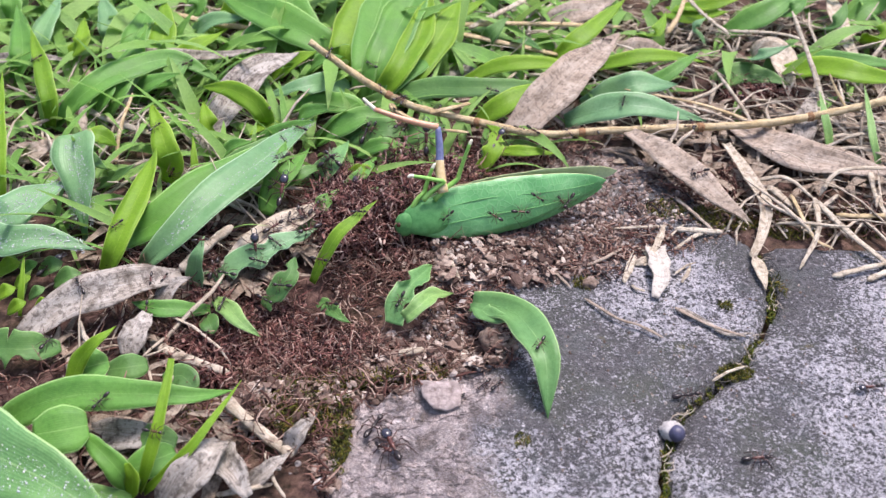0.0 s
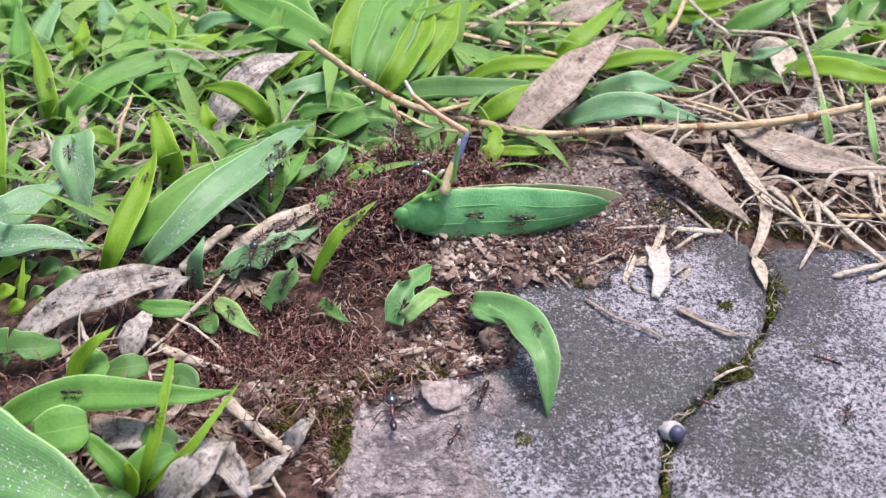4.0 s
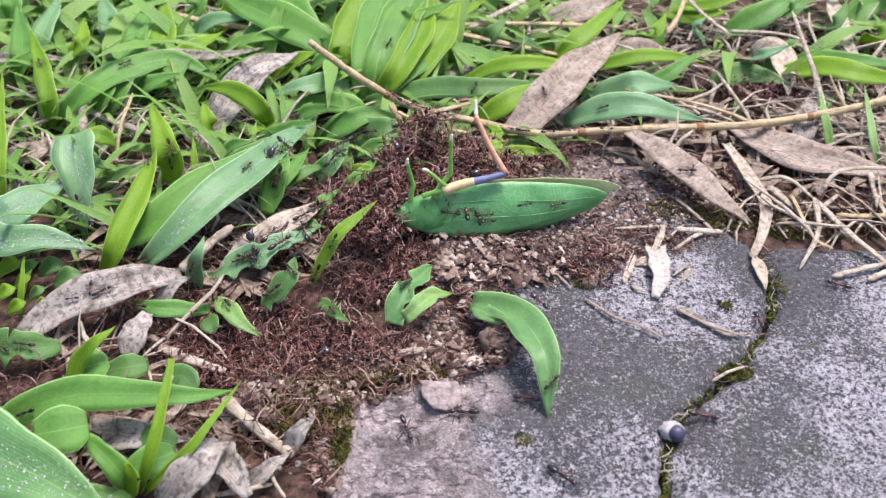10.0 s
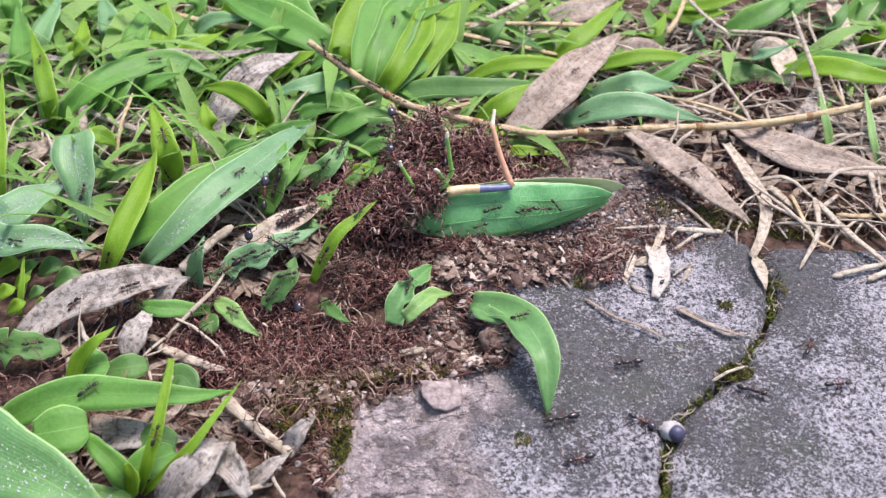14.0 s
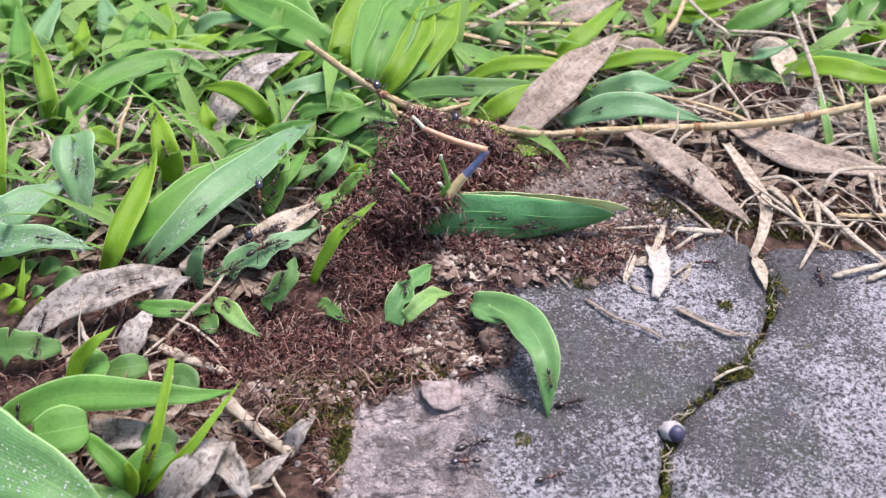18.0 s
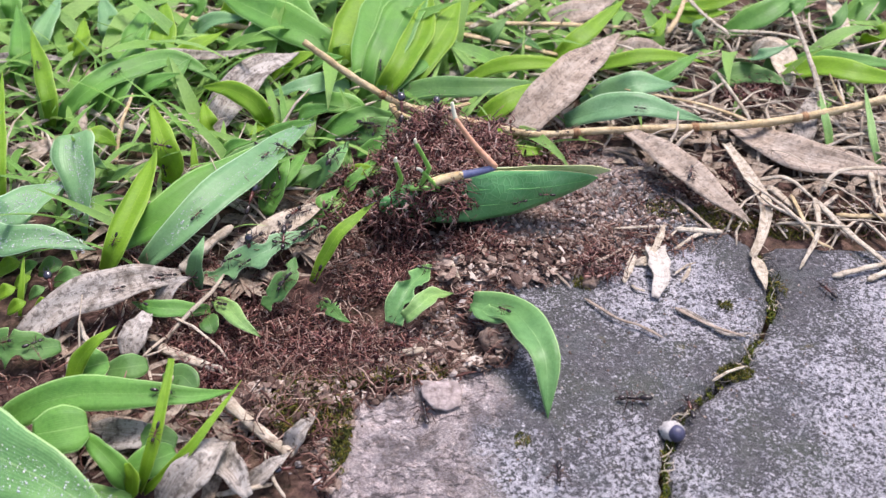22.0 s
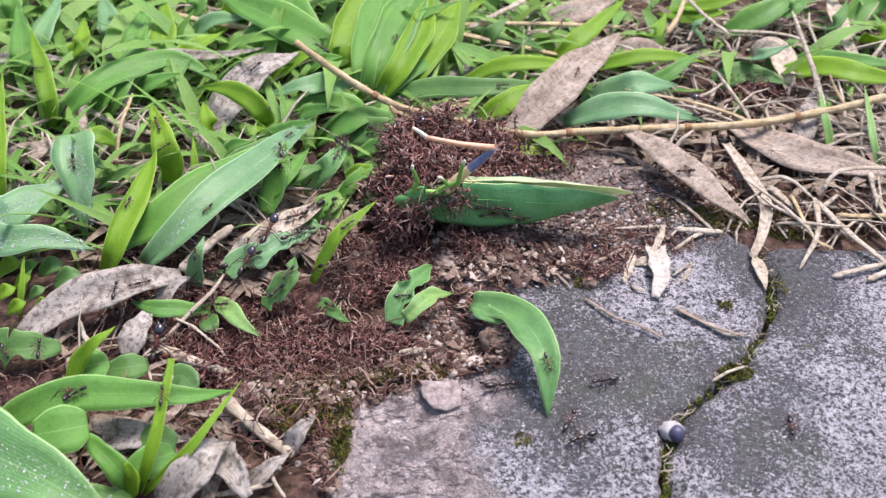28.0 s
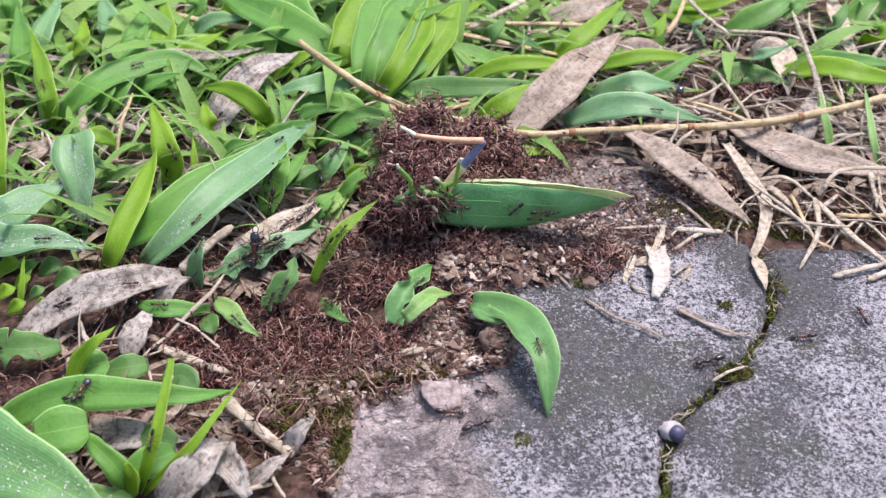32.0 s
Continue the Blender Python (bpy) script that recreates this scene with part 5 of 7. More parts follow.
dead_leaf("white splinter of torn leaf on the slab", [(41.2, -6.1, 0.6), (43.1, -5.6, 1.2), (44.8, -4.3, 1.2)], 1.7, DRY_WHITE, base=0.6, peak=0.5, cup=0.3, blunt=0.3, wavy=0.12, category="splinter", group="splinters on the slab", name="splinter")
dead_leaf("white splinter of torn leaf on the slab", [(38.1, -12.1, 0.5), (40.1, -8.1, 1), (41.8, -3.3, 0.9)], 1.1, DRY_WHITE, base=0.6, peak=0.5, cup=0.3, blunt=0.3, wavy=0.12, category="splinter", group="splinters on the slab", name="splinter")
dead_leaf("white splinter of torn leaf on the slab", [(50.3, -11.9, 0.4), (51.9, -9.6, 0.8), (53.3, -6.5, 0.6)], 0.9, DRY_WHITE, base=0.6, peak=0.5, cup=0.3, blunt=0.3, wavy=0.12, category="splinter", group="splinters on the slab", name="splinter")
stick("straw", "thick pale stalk bit with a side branch", "straw", [(52.2, 6.0, 1), (57.2, 5.0, 1.4), (62.7, 4.9, 1)], 0.75, 0.6, DRY_WHITE, group='straws on the slab edge')
stick("straw", "pale side piece of stalk on the slab", "straw", [(58.3, 4.7, 1), (54.7, 2.1, 1.1), (50.9, -1.0, 0.6)], 0.5, 0.35, DRY_WHITE, group='straws on the slab edge')
stick("straw", "flattened grey twig on the slab", "straw", [(48.5, -20.2, 0.6), (52.7, -24.7, 0.8), (55.8, -28.1, 0.6), (61.0, -27.8, 0.6)], 0.5, 0.35, DRY_GREY, group='straws on the slab edge')
dead_leaf("dead grey leaf under the grass shoot", [(-62, -53.6, 1), (-55, -56, 3), (-49, -56.6, 3), (-44.2, -55.5, 1)], 5.6, DRY_GREY, base=0.6, cup=0.3)
dead_leaf("crumpled grey dead leaf at the hollow", [(-45.7, -69, 0), (-41.6, -67.2, 5), (-38.6, -64.2, 7), (-37.3, -59.8, 6)], 6.5, DRY_GREY, base=0.6, cup=0.4, blunt=0.4, wavy=0.1)
dead_leaf("crumpled grey dead leaf at the hollow", [(-39.1, -58.3, 2), (-34.6, -64.9, 5), (-31.5, -69, 3)], 5.6, DRY_GREY, base=0.5, cup=0.4, wavy=0.1, blunt=0.3)
dead_leaf("curled dead leaf shred by the slab rim", [(-26.9, -57.2, 0), (-24.7, -56.2, 4), (-22, -53.3, 5)], 3.5, DRY_GREY, base=0.6, cup=0.5, wavy=0.1)
dead_leaf("curled dead leaf shred by the slab rim", [(-33.3, -65.6, 0), (-29.1, -63.3, 3), (-25.8, -59.7, 3)], 3, DRY_GREY, base=0.6, cup=0.5, wavy=0.1)
dead_leaf("small grey dead leaf in the soil", [(-61, -33.5, 0), (-59.6, -30.4, 3), (-58.1, -25.7, 4)], 5.5, DRY_GREY, base=0.5, cup=0.3, blunt=0.4)
dead_leaf("small grey dead leaf in the soil", [(-57.7, -22.1, 0), (-55.7, -18, 4), (-51.4, -15.6, 5)], 3.9, DRY_GREY, base=0.5, cup=0.3)
dead_leaf("dead grass sheath along the hollow", [(-45.9, -10.1, 2), (-39.2, -4.2, 5), (-32.7, 2.6, 6), (-25, 12.2, 5)], 6.2, DRY_WHITE, base=0.6, cup=0.5, key='sheath')
dead_leaf("grey dead leaf behind the stem", [(-0.7, 84.2, 1), (7.3, 73.3, 4), (15, 70.2, 3)], 6.3, DRY_GREY, base=0.5, cup=0.3)
dead_leaf("pale dead leaf in the straw", [(91.4, 91.4, 1), (94.9, 88.8, 5), (97.3, 81.9, 4), (94.7, 65.6, 2)], 8.1, DRY_WHITE, base=0.5, cup=0.3)
dead_leaf("pale dead leaf in the straw", [(89.2, 38.3, 1), (93, 46.8, 5), (98.6, 59.6, 7)], 5.8, DRY_GREY, base=0.6, cup=0.4)
dead_leaf("pale dead leaf in the straw", [(123, 120.8, 6), (118.4, 96.1, 6), (119.1, 81.9, 4), (125, 78.8, 2)], 5.8, DRY_WHITE, base=0.6, cup=0.4)
dead_leaf("brown dead leaf in the straw", [(50.1, 95.1, 1), (58.3, 87, 5), (67.7, 83.6, 4)], 8.2, DRY_BROWN, base=0.5, cup=0.3)
dead_leaf("brown dead leaf far back in the straw", [(31, 110.7, 2), (41.1, 110.1, 6), (54, 116.1, 8)], 8.7, DRY_BROWN, base=0.5, cup=0.3)
dead_leaf("grey dead leaf in the soil at the side", [(-105.3, 20.7, 1), (-95.3, 16.7, 3), (-90.5, 21.7, 2)], 5.3, DRY_BROWN, base=0.5, cup=0.3)
dead_leaf("brown dead leaf in the shade", [(-109.3, 35.7, 1), (-101.6, 35.1, 3), (-95.9, 40.2, 4)], 6.2, DRY_BROWN, base=0.5, cup=0.3)
main_stem = long_stem("long straw-coloured dry grass stem with joints", [(120.9, 50.8, 11), (100.1, 46.5, 8), (79.6, 43.7, 6), (53.5, 41.5, 6), (39.1, 40.4, 6), (24.8, 38.8, 6), (12.2, 41.5, 7), (2.3, 43.4, 8.5), (-9, 43.4, 12), (-20.1, 45.2, 18), (-32.4, 47.2, 27)], 1.06, 0.85, DRY_TAN, "stem", (0.18, 0.36, 0.55, 0.72, 0.86))
stick("twig", "short dry side branch of straw", "twig", [(-13.1, 41.9, 13), (-9.7, 39, 8), (-6.1, 35.1, 5)], 0.91, 0.63, DRY_TAN, key='branch')
stick("twig", "short frayed twig on the dry stem", "twig", [(-3.4, 42.4, 10), (1.6, 42.9, 11), (6.8, 45.5, 11)], 0.78, 0.49, DRY_TAN)
stick("twig", "thin straw leaning on the dry stem", "twig", [(-11.7, 40.1, 12), (-3.3, 37.3, 9), (6.5, 39.6, 6)], 0.56, 0.42, DRY_TAN)
stick("straw", "curved bleached straw on the ground", "straw", [(73.2, 23.6, 2), (80.5, 20.8, 5), (85.9, 15.1, 3)], 0.6, 0.46, DRY_WHITE, group='straws on the slab edge')
stick("straw", "curved bleached straw on the ground", "straw", [(86.3, 15.5, 3), (83.3, 3.1, 2.5), (76.3, -8, 0.7)], 0.75, 0.44, DRY_WHITE, group='straws on the slab edge')
stick("straw", "pale straw lying on the slab", "straw", [(85.9, 15.1, 3), (89.8, 3.1, 2.5), (96.2, -8, 1)], 0.88, 0.69, DRY_WHITE, group='straws on the slab edge')
stick("straw", "arched pale straw on the ground", "straw", [(87.7, 16.7, 3), (93.3, 20.9, 7), (109.1, 23.4, 6)], 0.59, 0.46, DRY_WHITE, group='straws on the slab edge')
stick("straw", "pale straw lying on the slab", "straw", [(82.5, -10.4, 0.7), (90, -8.2, 1.2), (99.5, -5.3, 1.2)], 0.66, 0.54, DRY_WHITE, group='straws on the slab edge')
stick("straw", "pale straw lying on the slab", "straw", [(89.5, -11.7, 0.7), (93.1, -9.9, 1), (98.9, -7, 1)], 0.72, 0.54, DRY_WHITE, group='straws on the slab edge')
stick("straw", "tan straw on the ground", "straw", [(77.4, 21.7, 2), (80.1, 14.7, 2), (82.5, 11.2, 1)], 1.18, 0.59, DRY_WHITE, group='straws on the slab edge')
stick("straw", "tan straw on the ground", "straw", [(89.8, 10.2, 2), (95.6, 8.9, 2.5), (105.2, 10.2, 2)], 0.7, 0.51, DRY_TAN, group='straws on the slab edge')
stick("straw", "tan straw on the ground", "straw", [(81.1, 16.7, 3), (82, 1.7, 2), (85.7, -1.1, 1)], 0.56, 0.37, DRY_TAN, group='straws on the slab edge')
stick("straw", "thin fine rootlet on the ground", "straw", [(85.6, 14.4, 3), (82.3, 9.1, 2), (80.2, 2.2, 0.8)], 0.23, 0.14, DRY_WHITE, group='straws on the slab edge')
stick("straw", "pale straw among grass", "straw", [(104.1, 29, 2), (100.8, 16.7, 3), (101, 5.9, 2)], 0.79, 0.59, DRY_WHITE, group='straws on the slab edge')
stick("straw", "thin upright bleached stalk", "straw", [(99.7, 41.2, 0), (98.3, 57.2, 10), (94.3, 76.1, 22)], 0.89, 0.59, DRY_WHITE, group='straws on the slab edge')
stick("straw", "thin bleached stalk on the ground", "straw", [(81.1, 52, 2), (76.8, 56.6, 7), (73.4, 63.5, 10)], 0.6, 0.45, DRY_WHITE, group='straws on the slab edge')
stick("straw", "thin bleached stalk on the ground", "straw", [(81.1, 52, 2), (67.5, 53.8, 6), (47.5, 56.6, 9)], 0.52, 0.37, DRY_TAN, group='straws on the slab edge')
stick("straw", "thin bleached stalk on the ground", "straw", [(104.9, 50.9, 6), (102.9, 56, 9), (101.5, 59.6, 12)], 0.44, 0.37, DRY_TAN, group='straws on the slab edge')
stick("straw", "pale straw by the stem", "straw", [(96.2, 38.8, 2), (102.1, 38.2, 6), (108.6, 38.8, 6)], 0.56, 0.42, DRY_WHITE, group='straws on the slab edge')
stick("straw", "pale straw by the stem", "straw", [(97.2, 37.2, 2), (103.1, 35.6, 4), (113, 31.2, 3)], 0.56, 0.42, DRY_WHITE, group='straws on the slab edge')
stick("straw", "brown twig on the slab", "straw", [(54.7, 18.4, 1), (57.5, 12.4, 1.2), (60.9, 5.9, 0.7)], 0.59, 0.39, DRY_BROWN, group='straws on the slab edge')
stick("straw", "short pale splinter on the ground", "straw", [(51.7, -0.7, 0.7), (54.7, 2.3, 1.2), (58.5, 5.9, 0.7)], 0.32, 0.23, DRY_WHITE, group='straws on the slab edge')
stick("straw", "short pale splinter on the ground", "straw", [(37.9, -11.7, 0.7), (39.5, -7.2, 1.2), (41.9, -1.4, 0.8)], 0.26, 0.17, DRY_WHITE, group='straws on the slab edge')
stick("straw", "short pale splinter on the ground", "straw", [(38.4, 6.6, 0.7), (44.1, 6.5, 1.2), (50.8, 7.6, 0.7)], 0.32, 0.28, DRY_WHITE, group='straws on the slab edge')
stick("straw", "short pale splinter on the ground", "straw", [(49.8, 2.4, 0.7), (52.2, 5.1, 1), (54.7, 8.1, 0.7)], 0.32, 0.18, DRY_WHITE, group='straws on the slab edge')
stick("straw", "short pale splinter on the ground", "straw", [(43, -0.8, 0.8), (44.9, -3.7, 1.5), (46.5, -8.9, 1)], 0.35, 0.18, DRY_WHITE, group='straws on the slab edge')
stick("straw", "thin brown twig on the slab", "straw", [(29.2, -17.4, 0.7), (35.2, -24.3, 1.2), (38.9, -25.8, 1), (43.4, -29.1, 0.6)], 0.39, 0.28, DRY_BROWN, group='straws in the grass')
stick("straw", "thin brown twig on the slab", "straw", [(18.3, 1.2, 0.8), (22, -6.4, 1.3), (26.7, -14.1, 0.7)], 0.42, 0.3, DRY_BROWN, group='straws in the grass')
stick("straw", "thin pale twig on the slab", "straw", [(47.3, -20.2, 0.6), (53, -25.8, 1), (59.6, -28.9, 0.6)], 0.51, 0.28, DRY_BROWN, group='straws on the slab edge')
stick("straw", "pale stick in the debris", "straw", [(0.7, -1.1, 1), (2.5, -8.6, 1.5), (3.7, -12.4, 0.8)], 0.48, 0.3, DRY_WHITE, group='straws in the grass')
stick("straw", "small white splinter of leaf", "straw", [(44.1, -1.8, 0.8), (44.4, -7.7, 1.6), (44.4, -12.6, 1)], 0.35, 0.22, DRY_WHITE, group='straws on the slab edge')
stick("straw", "small white splinter of leaf", "straw", [(39.6, -13.1, 0.6), (40.5, -14.7, 0.9), (42.1, -14.9, 0.6)], 0.42, 0.25, DRY_WHITE, group='straws on the slab edge')
stick("straw", "small white splinter of leaf", "straw", [(49.4, -9.4, 0.6), (52.3, -6.9, 0.9), (54.7, -5.5, 0.6)], 0.31, 0.17, DRY_WHITE, group='straws on the slab edge')
stick("straw", "long thin brown twig piece", "straw", [(31.1, -6.5, 0.6), (35.6, -4.3, 1.2), (39.3, -0.7, 0.7)], 0.43, 0.31, DRY_BROWN, group='straws in the grass')
stick("straw", "thin straw across the joint", "straw", [(50.2, -41, 0.7), (53.7, -39, 1.2), (57.7, -37.1, 0.8)], 0.32, 0.27, DRY_WHITE, group='straws on the slab edge')
stick("straw", "white split stick by the hollow", "straw", [(-39.2, -48.3, 4), (-33.1, -53.2, 2), (-25.8, -58.7, 0.6)], 1.29, 0.99, DRY_WHITE, group='straws in the grass')
stick("straw", "thin white straw on the soil", "straw", [(-37.4, -67.1, 1), (-32.9, -66.9, 2), (-28.4, -64.8, 1)], 0.51, 0.37, DRY_WHITE, group='straws in the grass')
stick("straw", "thin white straw on the soil", "straw", [(-30.6, -58, 1), (-28.4, -64.3, 2), (-25.9, -67.7, 1)], 0.42, 0.28, DRY_WHITE, group='straws in the grass')
stick("straw", "pale stick of rotten wood in the hollow", "straw", [(-58.4, -28.5, -1), (-49.4, -34.3, 0), (-40.9, -37.1, -1)], 1.31, 0.76, DRY_WHITE, group='straws in the grass')
stick("straw", "pale stalk of dead grass", "straw", [(-55.2, -11.3, 3), (-50.5, -7.5, 6), (-44.6, -3.5, 9)], 1.31, 1.07, DRY_WHITE, group='straws in the grass')
stick("straw", "pale stalk across the grass", "straw", [(-99.5, 58.9, 4), (-84.7, 46.8, 5), (-72, 41.5, 4)], 0.94, 0.87, DRY_WHITE, group='straws in the grass')
stick("straw", "pale stalk across the grass", "straw", [(-86.6, 112.2, 6), (-69.8, 99.6, 8), (-57.9, 97.9, 7)], 1.18, 1.01, DRY_TAN, group='straws in the grass')
stick("straw", "tan stalk far back", "straw", [(-4.1, 104.3, 4), (12.5, 90.3, 7), (35, 83.4, 5)], 0.99, 0.82, DRY_TAN, group='straws in the grass')
stick("straw", "tan stalk far back", "straw", [(1, 99.8, 7), (24.2, 94.5, 10), (52.8, 96.5, 8)], 0.99, 0.74, DRY_TAN, group='straws in the grass')
stick("straw", "pale stalk far back", "straw", [(7.7, 95.7, 8), (16.2, 101.2, 10), (25.1, 109.1, 11)], 1.01, 0.84, DRY_WHITE, group='straws in the grass')
stick("straw", "reddish dry stalk on the ground", "straw", [(-80.4, 31.5, 2), (-80.5, 39.3, 7), (-80.1, 52.6, 10)], 0.56, 0.42, DRY_TAN, group='straws in the grass')
stick("straw", "brown stalk upright on the ground", "straw", [(-91.1, 41, 1), (-91.1, 42.6, 5), (-92.4, 48.8, 8)], 1.29, 1, DRY_BROWN, group='straws in the grass')
stick("straw", "small chip of wood in the debris", "straw", [(-8.6, -33.2, 0), (-6.1, -33.3, 1), (-3.7, -32.3, 0.6)], 0.87, 0.65, DRY_WHITE, group='straws in the grass')
stick("straw", "tan straw far back", "straw", [(75.6, 111.5, 10), (79.5, 103.6, 8), (84.9, 96.1, 6)], 0.77, 0.68, DRY_WHITE, group='straws on the slab edge')
stick("straw", "tan straw far back", "straw", [(85.3, 98.1, 6), (98.4, 91.9, 8), (106.7, 90.5, 6)], 0.66, 0.58, DRY_WHITE, group='straws on the slab edge')
stick("straw", "tan straw far back", "straw", [(66.4, 96.1, 6), (70.9, 103.6, 8), (75.6, 115.8, 10)], 0.85, 0.68, DRY_TAN, group='straws on the slab edge')

# ---- litter and fill ----
def lawn_spot(rng):
    x, y = rng.uniform(-190, 190), rng.uniform(-60, 215)
    if on_slab(x, y) or (x > -8 and y < 30) or (y < 18 and x > -42 - (y + 20) * 0.35 and x < 30):
        return None
    if x > 20 and y < 62 - (x - 20) * 0.2:
        return None
    if x > 35 and rng.random() < 0.72:
        return None
    if y < -10 and x > -95:
        return None
    if y < 6 and rng.random() < 0.8:
        return None
    return x, y


def far_spot(rng):
    a, r = rng.uniform(0, 6.283), 200 + 2300 * rng.random() ** 1.6
    x, y = r * math.cos(a), r * math.sin(a)
    return None if (abs(x) < 190 and -60 < y < 215) or (-40 < x < 420 and -430 < y < 40) else (x, y)


fill_grass("lawn_grass", "dense green lawn grass of uneven height", LAWN, 900, 3, lawn_spot, (12, 32), (1.6, 4.4), 0.65)
def back_spot(rng):
    x, y = rng.uniform(-190, 190), rng.uniform(70, 215)
    return None if x > 20 and rng.random() < 0.8 else (x, y)


fill_grass("thin_grass", "thin green grass blades between the broad leaves", LAWN, 620, 23, lawn_spot, (14, 34), (0.9, 2.4), 0.8)
fill_grass("back_lawn_grass", "long broad green lawn grass", LAWN, 420, 13, back_spot, (22, 46), (3.2, 6.5), 0.7)
fill_grass("far_lawn_grass", "green lawn grass further off", LAWN, 8000, 4, far_spot, (35, 80), (7, 14))
STRAW_SPOTS = [(105, 11, 38, 7, 0.6), (88, 42, 38, 20, 0.8), (110, 80, 60, 40, 4), (40, 95, 50, 45, 2), (-70, 60, 60, 60, 2.2), (-85, 35, 40, 22, 0.7), (-60, -20, 20, 26, 0.2), (60, 130, 120, 50, 2)]
def shred_spot(rng):
    sx, sy, rx, ry, _w = rng.choices(SHREDS, [q[4] for q in SHREDS])[0]
    a, r = rng.uniform(0, 6.283), math.sqrt(rng.random())
    return sx + rx * r * math.cos(a), sy + ry * r * math.sin(a)


SHREDS = [(-37, 4, 10, 7, 1.3), (-28, 12, 8, 6, 0.6), (-45, -8, 10, 6, 0.6), (-50, -56, 16, 10, 0.8), (-66, -22, 14, 24, 0.4), (88, 42, 45, 25, 5), (60, 85, 90, 45, 3), (-90, 50, 60, 60, 3), (20, 50, 40, 8, 0.6)]
fill_grass("dead_leaf_shreds", "curled brown and grey shreds of dead leaf", SHRED, 900, 21, shred_spot, (4, 15), (0.7, 3.0), 0.15)
fibres("straw_litter", "tangled pale dead straw between the grass", "straw litter", LITTER, STRAW_SPOTS, (7, 26), (0.3, 1.3), 1350, 5, 0.25, 0.6, 0.0, 0.3)
GRANULE = crumb_mat("pinkish_earth", [(0.0, (0.085, 0.052, 0.043)), (0.4, (0.24, 0.165, 0.138)), (0.8, (0.42, 0.325, 0.28)), (0.97, (0.56, 0.48, 0.43)), (1.0, (0.8, 0.76, 0.72))])
GRANULES = [(40, 26, 12, 10, 1.2), (33, 12, 13, 9, 2.0), (12, 0, 14, 5, 2.0), (9, -8, 9, 5.5, 4), (-1, -9, 5, 5, 1.5), (20, -10, 6, 3.5, 1), (24, -4, 12, 6, 2.2), (36, -2, 9, 5, 1), (5, -24, 9, 9, 2)]
scatter("soil_granules", "coarse pinkish-brown crumbs of earth on the slab", "soil crumbs", GRANULE, GRANULES, (0.15, 0.75), 4200, 31, 0.65, 1.25)
fibres("slab_litter", "reddish bits of dry plant litter on the slab", "plant litter", FIBRE, [(26, -3, 16, 7, 3), (12, -4, 14, 7, 2), (44, 2, 12, 6, 1.5), (34, 14, 18, 8, 1), (5, -18, 10, 8, 1.5)], (1.0, 4.2), (0.12, 0.5), 1500, 33, 0.3, 0.15)
DEBRIS = [(8, -3, 15, 7, 3), (22, 6, 22, 9, 2), (4, -27, 9, 9, 2.4), (-8, -36, 14, 4, 1.6), (38, 10, 18, 12, 0.8), (30, 25, 20, 16, 0.7), (60, 12, 14, 10, 0.8), (38, 22, 24, 16, 1.6)]
scatter("soil_crumbs", "loose pale and brown soil crumbs on the slab", "soil crumbs", CRUMB, DEBRIS, (0.1, 0.65), 8500, 6, 0.8)
HOLLOW = [(-33, -29, 22, 10, 5), (-14, -6, 12, 12, 1.8), (-52, -14, 22, 14, 1.5), (-14, 20, 14, 10, 0.6), (-12, -36, 14, 6, 0.5), (-30, -45, 14, 12, 0.6), (15, 40, 26, 8, 1), (62, 25, 12, 10, 0.6), (-72, -45, 16, 28, 1.2), (-38, -54, 20, 10, 0.8), (100, 12, 30, 7, 1.0), (-45, -10, 14, 10, 0.7), (-27, 4, 9, 7, 0.35)]
fibres("rotten_fibres", "reddish-brown rotten plant fibres on the soil", "plant litter", FIBRE, HOLLOW, (1.5, 7.5), (0.12, 0.5), 5000, 7, 0.5, 0.1, 2.2)
scatter("hollow_crumbs", "dark brown soil crumbs in the hollow", "soil crumbs", CRUMB, HOLLOW, (0.15, 0.9), 2800, 8, 0.8)
CHIPS = [(-10, -33, 10.9, 6.7, 4), (7, -32, 5.5, 6.5, 2.5), (-3, -3, 18.5, 8.2, 1.2), (-28, -42, 11.5, 8.9, 2.5), (-35, -29, 16.7, 8.4, 1.2), (12, -6, 14.7, 8.0, 1.4)]
BARK = crumb_mat("bark_brown", [(0.0, (0.045, 0.026, 0.020)), (0.3, (0.15, 0.092, 0.072)), (0.6, (0.34, 0.240, 0.190)), (0.85, (0.54, 0.43, 0.35)), (1.0, (0.74, 0.64, 0.55))])
scatter("bark_chips", "flat brown chips of bark and rotten wood", "plant litter", BARK, CHIPS, (0.28, 1.05), 1900, 51, 0.35, 1.9, 0.9, 1.4)
fibres("dark_rootlets", "thin dark rootlets over the debris", "plant litter", FIBRE, CHIPS, (4, 11), (0.09, 0.20), 300, 52, 0.3, 1.2, 1.5)
fibres("hollow_moss", "olive and orange moss over the soil by the slab rim", "moss", MOSS, [(-21, -38, 12.3, 3.0, 4), (-25, -47, 7.2, 7.1, 4), (-18, -53, 1.6, 9.5, 1.5), (-5, -38, 6.4, 2.4, 1.2), (-42, -35, 8.7, 2.2, 0.6)], (0.6, 2.0), (0.14, 0.4), 2600, 53, 0.8, 0.5, 1.6)
scatter("earth_lumps", "coarse pale lumps of earth on the slab", "soil crumbs", GRANULE, [(12, -5, 14.1, 6.8, 4), (1, -12, 7.1, 5.7, 1.5), (-8, 0, 11.2, 4.1, 0.8), (30, -6, 7.3, 6.0, 0.8)], (0.3, 1.15), 620, 54, 0.75, 1.2)
